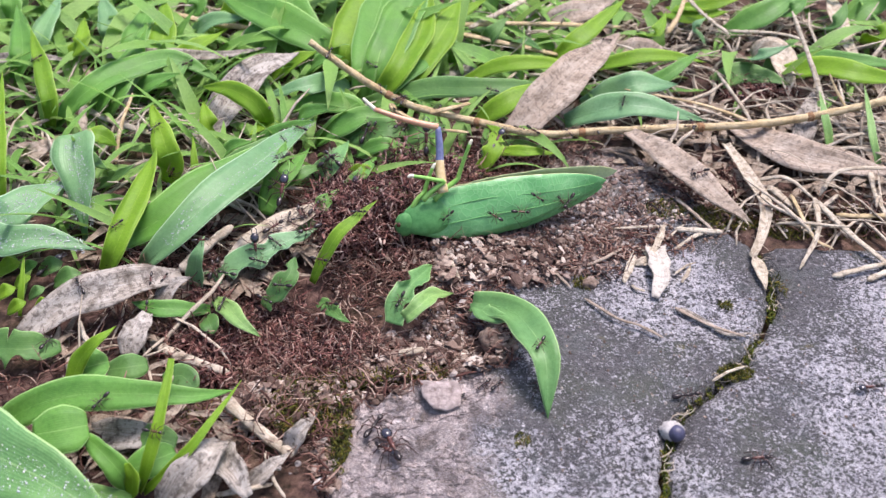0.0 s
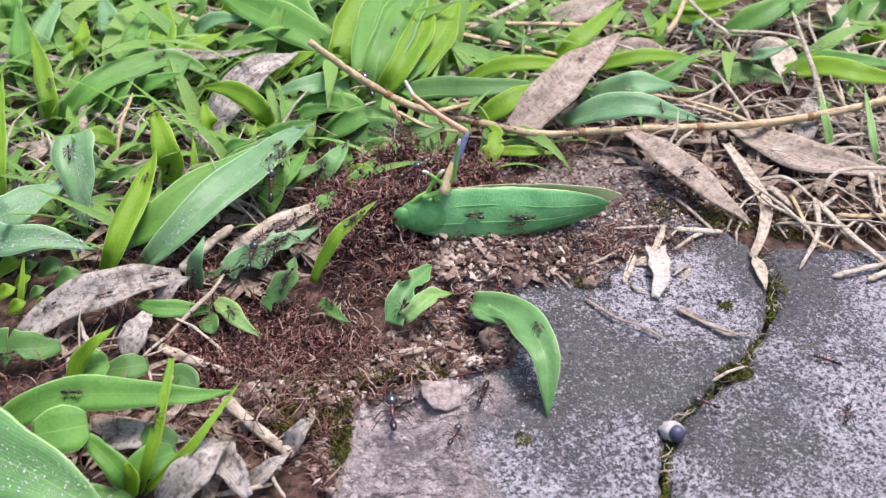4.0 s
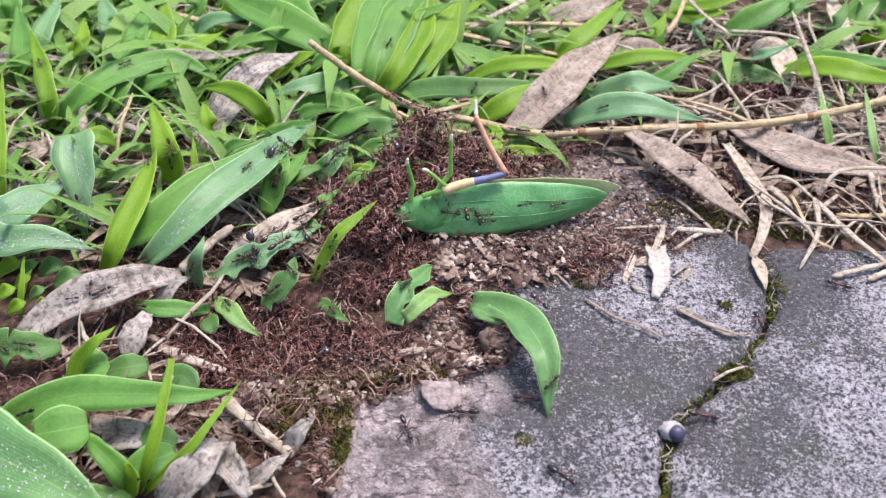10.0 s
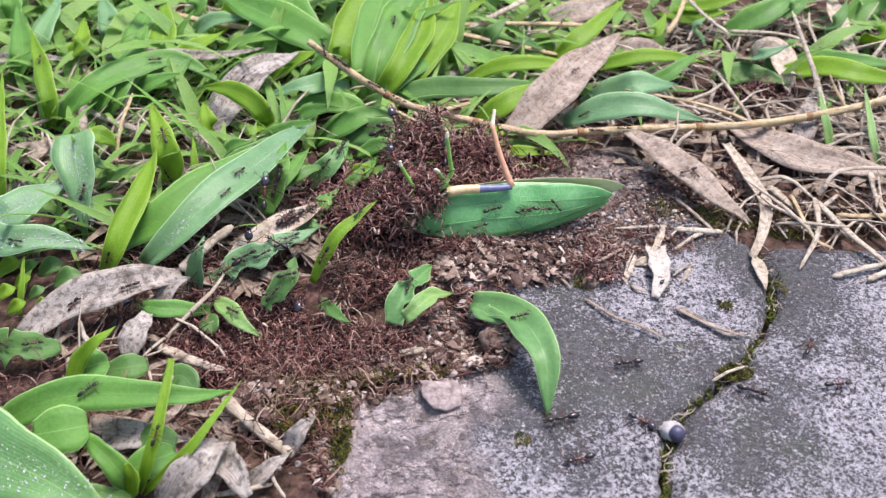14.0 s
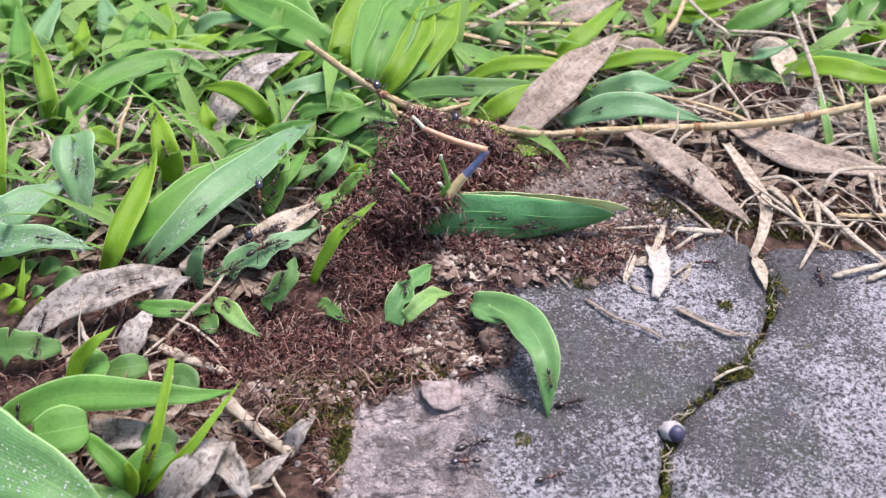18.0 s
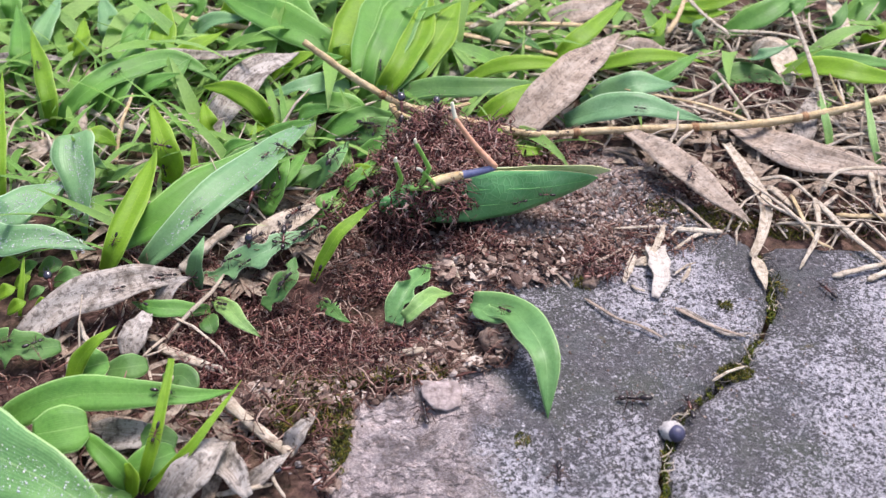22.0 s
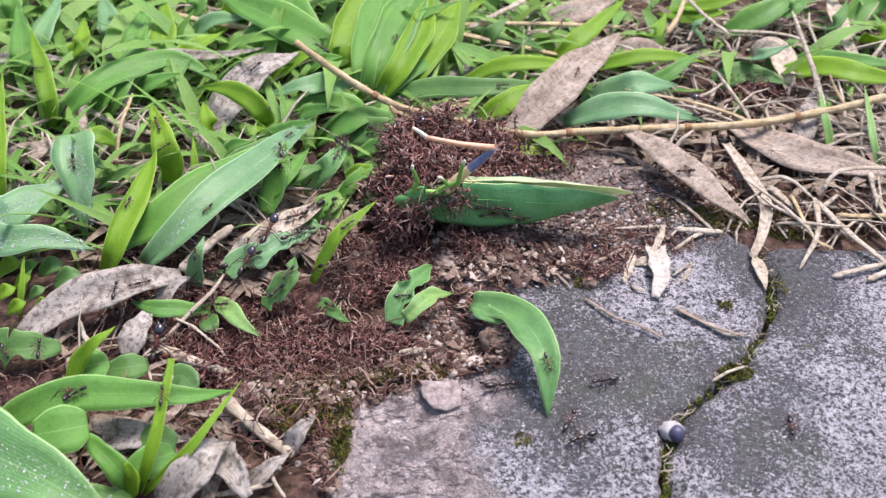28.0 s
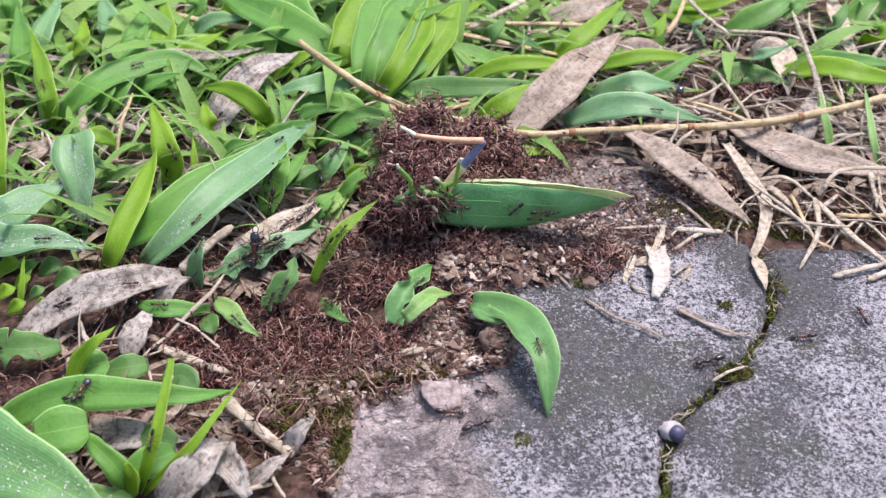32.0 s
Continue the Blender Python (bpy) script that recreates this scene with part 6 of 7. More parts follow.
RIM_SPOTS = [(rim_x(y) + 0.3, y, 1.8, 1.6, 1) for y in np.arange(-64, -12, 2.0)]
scatter("rim_crumbs", "brown crumbs of earth along the broken slab rim", "soil crumbs", CRUMB, RIM_SPOTS, (0.2, 1.1), 900, 16, 0.8)
fibres("rim_fibres", "bits of rotten straw along the slab rim", "plant litter", FIBRE, RIM_SPOTS, (1.5, 6.0), (0.2, 0.7), 420, 17, 0.3, 0.2)
SLAB_GRIT = [(20, -30, 50, 35, 1), (90, -30, 60, 30, 0.6)]
scatter("slab_grit", "fine pale grit strewn on the slab", "grit", CRUMB, SLAB_GRIT, (0.1, 0.35), 700, 9, 0.7)
JOINT_SPOTS = [(joint_x(y), y, 0.65, 1.5, max(0.03, 1.7 * noise.noise((y * 0.14, 2, 5)) + 0.40)) for y in np.arange(-66, 0, 2.2)]
MOSS_SPOTS = [(55.5, -38.0, 3.4, 2.0, 3.0), (70.8, -13, 0.9, 4, 0.4), (66, 12, 9, 5, 7), (78, 10, 8, 6, 7), (-18.5, -54, 2.4, 7, 6), (-27, -39, 13, 3.5, 16), (-36, -46, 14, 6, 6), (-20, -45, 4, 7, 4), (100, 12, 28, 7, 8),
              (-12, -34, 10, 4, 4), (52, 15, 5, 4, 2), (2, -33, 6, 2.5, 2.5), (14, -55, 1.5, 2, 0.4), (58, -19, 1.5, 1.6, 0.5), (30, -12, 2.5, 2, 0.6)]
scatter("ground_moss", "olive and rusty moss cushions on soil and slab", "moss", MOSS, MOSS_SPOTS, (0.1, 0.3), 3200, 14, 1.1, 1.0, -0.1, 0.4)
fibres("moss_tufts", "fine upright leaflets of olive moss", "moss", MOSS, MOSS_SPOTS, (0.6, 1.7), (0.12, 0.32), 5200, 44, 0.8, 0.1)
scatter("joint_moss", "olive and rusty moss growing in the joint", "moss", MOSS, JOINT_SPOTS, (0.08, 0.26), 1200, 12, 1.3, 1.0, -2.6, 1.2)
fibres("joint_moss_tufts", "bright green moss leaflets in the joint", "moss", MOSS_GREEN, JOINT_SPOTS, (0.5, 1.4), (0.14, 0.30), 620, 45, 0.9, -1.7)
fibres("joint_straw", "short pale straw bits caught in the joint", "plant litter", LITTER, JOINT_SPOTS, (1.2, 4.0), (0.12, 0.35), 40, 46, 0.3, 0.0)


CLOD = plain_mat("clod_brown", (0.075, 0.048, 0.036), (0.30, 0.225, 0.18), 0.9, 900, 0.2, 1.0)


def stone_mesh(name, rx, ry, rz, seed, mat):
    rng = random.Random(seed)
    bm = bmesh.new()
    bmesh.ops.create_icosphere(bm, subdivisions=3, radius=1.0)
    for v in bm.verts:
        k = 1 + 0.4 * noise.noise(v.co * 1.4 + Vector((seed, 0, 0))) + 0.24 * noise.noise(v.co * 4 + Vector((seed, 3, 0)))
        v.co = Vector((v.co.x * rx * k, v.co.y * ry * k, max(v.co.z, -0.5) * rz * k)) * MM
    me = bpy.data.meshes.new(name)
    bm.to_mesh(me)
    bm.free()
    me.materials.append(mat)
    me.polygons.foreach_set("use_smooth", [True] * len(me.polygons))
    return me


def stone(label, x, y, rx, ry, rz, seed, turn=0, mat=None):
    ob = new("stone", stone_mesh("stone", rx, ry, rz, seed, mat or STONE))
    ob.matrix_basis = pose(x * MM, y * MM, (ground_z(x, y) + 0.3 * rz) * MM, 0, 0, turn)
    return tagged(ob, label, "stone", "small stones")


def flake_mesh(name, corners, high, seed, mat):
    """An angular flake: rough top, chipped rim and an undercut edge."""
    rng = random.Random(seed)
    rim = []
    for k in range(len(corners)):
        (ax, ay), (bx, by) = corners[k], corners[(k + 1) % len(corners)]
        for q in range(5):
            rim.append((ax + (bx - ax) * q / 5 + rng.uniform(-0.09, 0.09), ay + (by - ay) * q / 5 + rng.uniform(-0.09, 0.09)))
    n, v, f = len(rim), [], []
    for share, z in ((0.72, -0.5), (0.98, high * 0.55), (1.0, high * 0.8), (0.93, high), (0.66, high * 1.06), (0.34, high * 1.1)):
        for x, y in rim:
            v.append((x * share, y * share, z + (0.35 * noise.noise((x * share * 0.45, y * share * 0.45, seed)) + 0.14 * noise.noise((x * share * 1.7, y * share * 1.7, seed))) * (z > 0)))
    v.append((0, 0, high * 1.1))
    for r in range(5):
        for k in range(n):
            f.append((r * n + k, r * n + (k + 1) % n, (r + 1) * n + (k + 1) % n, (r + 1) * n + k))
    f += [(5 * n + k, 5 * n + (k + 1) % n, 6 * n) for k in range(n)]
    return mesh_of(name, v, f, mat)


flake = new("stone", flake_mesh("stone_flake", [(-4.0, 2.9), (-3.5, -0.4), (-1.4, -3.1), (1.2, -3.6), (3.6, -2.3), (3.9, 1.2), (3.0, 3.0)], 1.3, 5, STONE))
flake.matrix_basis = pose(-0.4 * MM, -44.6 * MM, (slab_top(-0.4, -44.6) + 0.3) * MM, 8, 3, 0)
tagged(flake, "flat pinkish stone flake bedded in the worn slab", "stone", "small stones")
for k, (x, y, r) in enumerate([(31, -12.5, 1.6), (5, -33, 2.4), (10, -34, 2.0), (-20, -40, 1.2), (8, -28, 1.8), (-2, -31, 1.5), (13, -31.5, 1.6), (16, -2, 1.3), (26, 2, 1.2), (-23, -43, 1.0)]):
    stone("small rough brown clod of earth", x, y, r, r * 0.85, r * 0.75, 10 + k, k * 40, CLOD)
for k, (x, y, r) in enumerate([(5.7, -28.8, 2), (3.1, -32.3, 1.7), (7.4, -34.4, 2.2), (10.6, -30.7, 1.6), (1.2, -29.4, 1.4), (9.5, -26.3, 1.5)]):
    stone("rough lump of pinkish-brown earth in the hollow", x, y, r, r * 0.9, r * 0.8, 60 + k, k * 55, CLOD)
stone("rough pinkish-brown clod under the arched leaf", 16.5, -25.5, 3.6, 2.8, 2.2, 41, 25, CLOD)
stone("rough pinkish-brown clod under the arched leaf", 9.5, -29.5, 2.8, 2.2, 2.0, 42, 80, CLOD)

# a round dark seed in its pale cup, caught in the joint
seed_pod = thing("seed_pod", "round slate-blue seed in a pale husk", "seed", at=(40.6, -53.6, 0))
rs = random.Random(2)
hv, hf = ball(2.1, 1.8, 1.7, 14, 10, (-0.2, 0.5, 0.8), 0.13, rs)
part("husk", mesh_of("husk", hv, hf, HUSK), seed_pod)
sv, sf = ball(1.5, 1.5, 1.5, 14, 10, (0.35, -0.6, 1.35), 0.03, rs)
part("seed", mesh_of("seed", sv, sf, SEED), seed_pod, "slate-blue round seed")

# ---- the green bush-cricket that the ants have brought down ----
def stub(pts, r0, r1, sides=8, n=8):
    """Verts, faces and the share along it of a tapered limb piece."""
    c = spline(pts, n)
    fr = frames_along(c, up=(0.05, -0.9, 0.3))
    v, f, s = [], [], []
    for i in range(n + 1):
        r = r0 + (r1 - r0) * i / n
        for j in range(sides):
            a = 2 * math.pi * j / sides
            v.append(tuple(c[i] + fr[i][1] * math.cos(a) * r + fr[i][2] * math.sin(a) * r))
    for i in range(n):
        for j in range(sides):
            k = (j + 1) % sides
            f.append((i * sides + j, i * sides + k, (i + 1) * sides + k, (i + 1) * sides + j))
            s.append((i + 0.5) / n)
    f += [tuple(range(sides))[::-1], tuple(n * sides + j for j in range(sides))]
    s += [0, 1]
    return v, f, s


def wing_edges(g):
    """Upper and lower edge of the fore wing, g of the way to its tip."""
    u, w = max(g - 0.38, 0) / 0.62, max(g - 0.45, 0) / 0.55
    top = 10.9 * math.sin(min((g + 0.20) / 0.42, 1) * math.pi / 2) - 4.5 * u ** 1.7 - 1.6 * u ** 12
    low = 0.6 + 2.0 * max(0.18 - g, 0) / 0.18 + 3.0 * w ** 1.7 + 1.2 * w ** 12
    return top, low


def wing_mesh(name, lean, inset, mats, rim, long=44.0, drop=0.0, start_at=0.0):
    """A folded fore wing: a long bellied shell with a rounded shoulder, drooping to a blunt point."""
    n, k = 44, 10
    v, uv, f, slots = [], [], [], []
    for i in range(n + 1):
        s = i / n
        g = start_at + (1 - start_at) * s
        top, low = wing_edges(g)
        top, low = top - drop * g * g, low - drop * min(1.0, g * 1.4)
        top = max(top, low + 0.12)
        for j in range(k + 1):
            o = j / k
            z = low + (top - low) * o + (0.10 * math.sin(g * 41 + 1) + 0.07 * math.sin(g * 90)) * (1 - s) * abs(2 * o - 1)
            belly = math.sin(o * math.pi) * 1.1 + 0.13 * math.sin(g * 24 + o * 5) + 0.22 * math.exp(-((g - 0.52) / 0.07) ** 2 - ((o - 0.62) / 0.2) ** 2)
            y = lean * (-5.4 * (1 - o) * (0.5 + 0.5 * math.sin(math.pi * min(g + 0.1, 1))) * (1 - g ** 3) - belly * (1 - g ** 4) + inset)
            v.append((long * g, y, z))
            uv.append((0.1 + 0.8 * o, s))
    for i in range(n):
        for j in range(k):
            a = i * (k + 1) + j
            f.append((a, a + k + 1, a + k + 2, a + 1))
            slots.append(1 if j >= k - rim else 0)
    m = len(v)
    v += [(x, y + 0.16 * lean, z) for x, y, z in v]
    f += [tuple(q + m for q in face[::-1]) for face in f]
    slots += slots
    uv += uv
    for i in range(n):
        for j in (0, k):
            a = i * (k + 1) + j
            f.append((a, a + m, a + k + 1 + m, a + k + 1) if j == 0 else (a, a + k + 1, a + k + 1 + m, a + m))
            slots.append(1)
    return mesh_of(name, v, f, mats, uv, True, slots)


def vein_line(o, lo, hi, r):
    """A raised pale vein along the near wing, o of the way up it."""
    pts = []
    for q in range(9):
        g = lo + (hi - lo) * q / 8
        top, low = wing_edges(g)
        h = o + 0.10 * math.sin(g * 5)
        pts.append((44.0 * g, -5.4 * (1 - h) * (0.5 + 0.5 * math.sin(math.pi * min(g + 0.1, 1))) * (1 - g ** 3) - math.sin(h * math.pi) * 1.14 * (1 - g ** 4) - 0.06, low + (top - low) * h))
    v, f, _s = stub(pts, r, r * 0.5, 5, 16)
    return v, f


cricket = thing("bush_cricket", "green bush-cricket on the slab overrun by ants", "insect")
near_wing = part("wing", wing_mesh("wing", 1.0, 0.0, [WING, WING_EDGE], 0), cricket, "leaf-green veined fore wing with pale rim")
for o, lo, hi in ((0.62, 0.05, 0.93), (0.30, 0.12, 0.85)):
    part("vein", mesh_of("vein", *vein_line(o, lo, hi, 0.11), WING_VEIN), near_wing)
part("hind_wing", wing_mesh("hind_wing", 1.0, 0.75, [WING, WING_EDGE], 0, 43.4, 1.9, 0.3), cricket, "folded hind wing showing under the fore wing")
part("wing", wing_mesh("far_wing", -1.0, -0.7, [WING_PALE, WING_EDGE], 0, 46.8, -1.5), cricket, "pale inner side of far wing")
v, f = ball(13, 2.7, 2.6, 14, 12, (14, 0.4, 3.6))
part("abdomen", mesh_of("abdomen", v, f, BODY_TAN), cricket, "tan soft abdomen")
v, f = ball(6.4, 1.7, 4.1, 22, 14)
v = [(x + 2.9, y * 0.89 + z * 0.45 - 1.9, z * 0.89 - y * 0.45 + 5.9) for x, y, z in v]
part("pronotum", mesh_of("pronotum", v, f, BODY_GREEN), cricket, "smooth green pronotum")
v, f = ball(2.3, 1.6, 3.0, 16, 12, (-2.7, -2.0, 5.2))
head = part("head", mesh_of("head", v, f, BODY_GREEN), cricket, "green head")
for sy in (-1, 1):
    v, f = ball(0.5, 0.4, 0.6, 10, 8, (-4.2, -2.0 + sy * 1.1, 6.2))
    part("eye", mesh_of("eye", v, f, EYE), head)
v, f, s = stub([(0, 0, 0), (2.5, 0, 0.25), (5.5, 0, 0.3), (10, 0, 0), (14.2, 0, 0)], 1.2, 0.66, 10, 14)
hind = part("hind_femur", mesh_of("hind_femur", v, f, [LEG_CREAM, LEG_BLUE], None, True, [1 if q > 0.52 else 0 for q in s]), cricket, "cream thigh with slate-blue knee")
v, f, s = stub([(0, 0, 0), (7, 0, 0.35), (14.2, 0, 0)], 0.74, 0.5, 10, 12)
v2, f2, s2 = stub([(14.0, 0, 0), (15.4, 0.3, -0.7), (17.2, 0.2, -1.6)], 0.50, 0.34, 8, 6)
vv, ff = joined([(v, f), (v2, f2)])
shin = part("hind_tibia", mesh_of("hind_tibia", vv, ff, [LEG_PINK, FOOT_WHITE], None, True, [0] * len(f) + [1] * len(f2)), hind, "salmon shin with cream foot")
small_legs = []
for q, (thigh, shank, bend) in enumerate(((6.2, 7.2, 122), (6.8, 8.6, 34), (4.4, 6.0, 20))):
    c, d = math.cos(math.radians(bend)), math.sin(math.radians(bend))
    v, f, s = stub([(0, 0, 0), (thigh * 0.5, 0, 0.25), (thigh, 0, 0), (thigh + shank * 0.10 * c, 0.1, shank * 0.10 * d), (thigh + shank * 0.55 * c, 0.2, shank * 0.55 * d), (thigh + shank * c, 0, shank * d)], 0.62, 0.38, 8, 20)
    v2, f2, s2 = stub([(thigh + shank * 0.97 * c, 0, shank * 0.97 * d), (thigh + (shank + 0.7) * c, 0.1, (shank + 0.7) * d - 0.2), (thigh + (shank + 1.3) * c - 0.3, 0, (shank + 1.3) * d - 0.6)], 0.42, 0.30, 8, 6)
    vv, ff = joined([(v, f), (v2, f2)])
    small_legs.append(part("front_leg", mesh_of("front_leg", vv, ff, [LEG_GREEN, FOOT_WHITE], None, True, [0] * len(f) + [1] * len(f2)), cricket, "thin green leg with cream foot"))


# ---- ants ----
def segment(p, q, r0, r1, sides=4):
    p, q = np.array(p, float), np.array(q, float)
    d = unit(q - p)
    a = unit(np.cross(d, (0.3, 0.2, 0.93)))
    b = np.cross(d, a)
    v = [tuple(c + (a * math.cos(k * 2 * math.pi / sides) + b * math.sin(k * 2 * math.pi / sides)) * r) for c, r in ((p, r0), (q, r1)) for k in range(sides)]
    return v, [(k, (k + 1) % sides, sides + (k + 1) % sides, sides + k) for k in range(sides)] + [tuple(range(sides, 2 * sides))]


def limb(pts, r0, r1, sides=4):
    m = len(pts) - 1
    return joined([segment(pts[i], pts[i + 1], r0 + (r1 - r0) * i / m, r0 + (r1 - r0) * (i + 1) / m, sides) for i in range(m)])


WORKER = dict(head=(2.0, 0.60, 0.45, 0.40), thorax=(0.4, 1.0, 0.28, 0.31), gaster=(-1.75, 1.05, 0.50, 0.47), reach=1.95, jaw=0.5, r=0.10, z=1.05)
SOLDIER = dict(head=(4.4, 1.65, 1.45, 1.05), thorax=(1.1, 2.0, 0.62, 0.70), gaster=(-3.2, 1.7, 0.9, 0.85), reach=4.6, jaw=1.7, r=0.17, z=2.0)


def ant_pieces(d):
    """The body pieces of an ant about its middle, feet at z = 0; hips for the legs."""
    z, (hx, hl, hw, hh), (tx, tl, tw, th), (gx, gl, gw, gh) = d["z"], d["head"], d["thorax"], d["gaster"]
    j, r = d["jaw"], d["r"]
    head = [ball(hl, hw, hh, 10, 7, (hx, 0, z + 0.05))]
    for s in (-1, 1):
        head.append(limb([(hx + hl * 0.8, s * hw * 0.5, z - hh * 0.2), (hx + hl + j * 0.6, s * hw * 0.55, z - hh * 0.3), (hx + hl + j, s * 0.08, z - hh * 0.35)], r * 1.2, r * 0.5))
    thorax = [ball(tl, tw, th, 8, 6, (tx, 0, z)), ball(tl * 0.42, tw * 1.05, th * 1.1, 8, 5, (tx + tl * 0.55, 0, z + th * 0.2)),
              ball(abs(gx + gl - tx + tl) * 0.3 + 0.16, tw * 0.5, th * 0.7, 6, 5, ((gx + gl + tx - tl) / 2, 0, z))]
    gaster = [ball(gl, gw, gh, 10, 7, (gx, 0, z + 0.02))]
    feel = [[limb([(hx + hl * 0.5, s * hw * 0.5, z + hh * 0.5), (hx + hl + j * 0.3, s * (hw + j * 0.9), z + hh + j * 0.6), (hx + hl + j * 1.2 + 0.7, s * (hw + j * 0.6 + 0.3), z + hh * 0.2)], r * 0.6, r * 0.5, 3)] for s in (-1, 1)]
    legs = []
    R = d["reach"]
    for x, fwd in ((tx + tl * 0.55, 0.75), (tx, -0.12), (tx - tl * 0.5, -0.85)):
        for s in (-1, 1):
            legs.append(((x, s * tw * 0.7, z - th * 0.4), [(0, 0, 0), (fwd * R * 0.35, s * R * 0.45, z * 0.55), (fwd * R * 0.75, s * R * 0.8, -z * 0.35), (fwd * R * 0.95, s * R * 0.95, -z + th * 0.4 + 0.02)], r))
    return head, thorax, gaster, feel, legs


def make_ant(d, name, label, category, mats):
    head, thorax, gaster, feel, legs = ant_pieces(d)
    root = thing(name, label, category, "army ants")
    part("head", mesh_of(name + "_head", *joined(head), mats[0]), root)
    part("thorax", mesh_of(name + "_thorax", *joined(thorax), mats[1]), root)
    part("abdomen", mesh_of(name + "_abdomen", *joined(gaster), mats[2]), root)
    for p in feel:
        part("antenna", mesh_of(name + "_antenna", *joined(p), mats[3]), root)
    for hip, pts, r in legs:
        ob = part("leg", mesh_of(name + "_leg", *limb(pts, r, r * 0.55), mats[3]), root)
        ob.location = Vector(hip) * MM
    return root


WORKERS = [make_ant(WORKER, "ant", "small black-brown army ant worker", "ant", (ANT_DARK, ANT_DARK, ANT_DARK, ANT_LEG)),
           make_ant(WORKER, "ant", "small red-brown army ant worker", "ant", (ANT_DARK, ANT_RED, ANT_DARK, ANT_LEG))]
GUARD = make_ant(SOLDIER, "soldier_ant", "large red-brown soldier ant with dark big head", "ant", (ANT_HEAD, ANT_RED, ANT_DARK, ANT_LEG))
TAKEN = set()


def fresh(proto):
    """The prototype itself first, then copies of it."""
    if proto.name not in TAKEN:
        TAKEN.add(proto.name)
        return proto
    ob = copy_thing(proto, Matrix.Identity(4))
    for o in (ob, *ob.children_recursive):
        o.animation_data_clear()
    TAKEN.add(ob.name)
    return ob


# ---- the swarm: ants packed too close to count ----
def clump_mesh(seed, count, radius, high):
    rng = random.Random(seed)
    head, thorax, gaster, feel, legs = ant_pieces(WORKER)
    slim = []
    for x, rx, ry in ((2.0, 0.52, 0.34), (0.4, 1.0, 0.19), (-1.75, 0.85, 0.33)):
        slim.append(ball(rx, ry, ry * 0.9, 6, 4, (x, 0, 1.05)))
    for hip, pts, r in legs:
        slim.append(limb([tuple(np.array(p) * (1.45, 1.45, 1.3) + np.array(hip)) for p in (pts[0], pts[1], pts[2], pts[3])], r * 1.25, r * 0.7, 3))
    for p in feel:
        slim += p
    pv, pf = joined(slim)
    pv = np.array(pv)
    bits = []
    for _ in range(count):
        a, r = rng.uniform(0, 6.283), radius * math.sqrt(rng.random())
        m = np.array(Euler((rng.gauss(0, 0.8), rng.gauss(0, 0.7), rng.uniform(0, 6.283))).to_matrix())
        k = rng.uniform(0.6, 1.4)
        q = (pv - (0, 0, 0.8)) @ m.T * k + (r * math.cos(a), r * math.sin(a), 0.7 + rng.uniform(0, high))
        bits.append((list(map(tuple, q)), pf))
    return mesh_of("ant_clump", *joined(bits), SWARM)


CLUMPS = [clump_mesh(s, 17, 5.0, 1.8) for s in range(5)]
KNOTS = [clump_mesh(20 + s, 15, 3.6, 5.0) for s in range(4)]
swarm = thing("ant_swarm", "seething red-brown mass of small army ants", "ant swarm", kind="stuff")


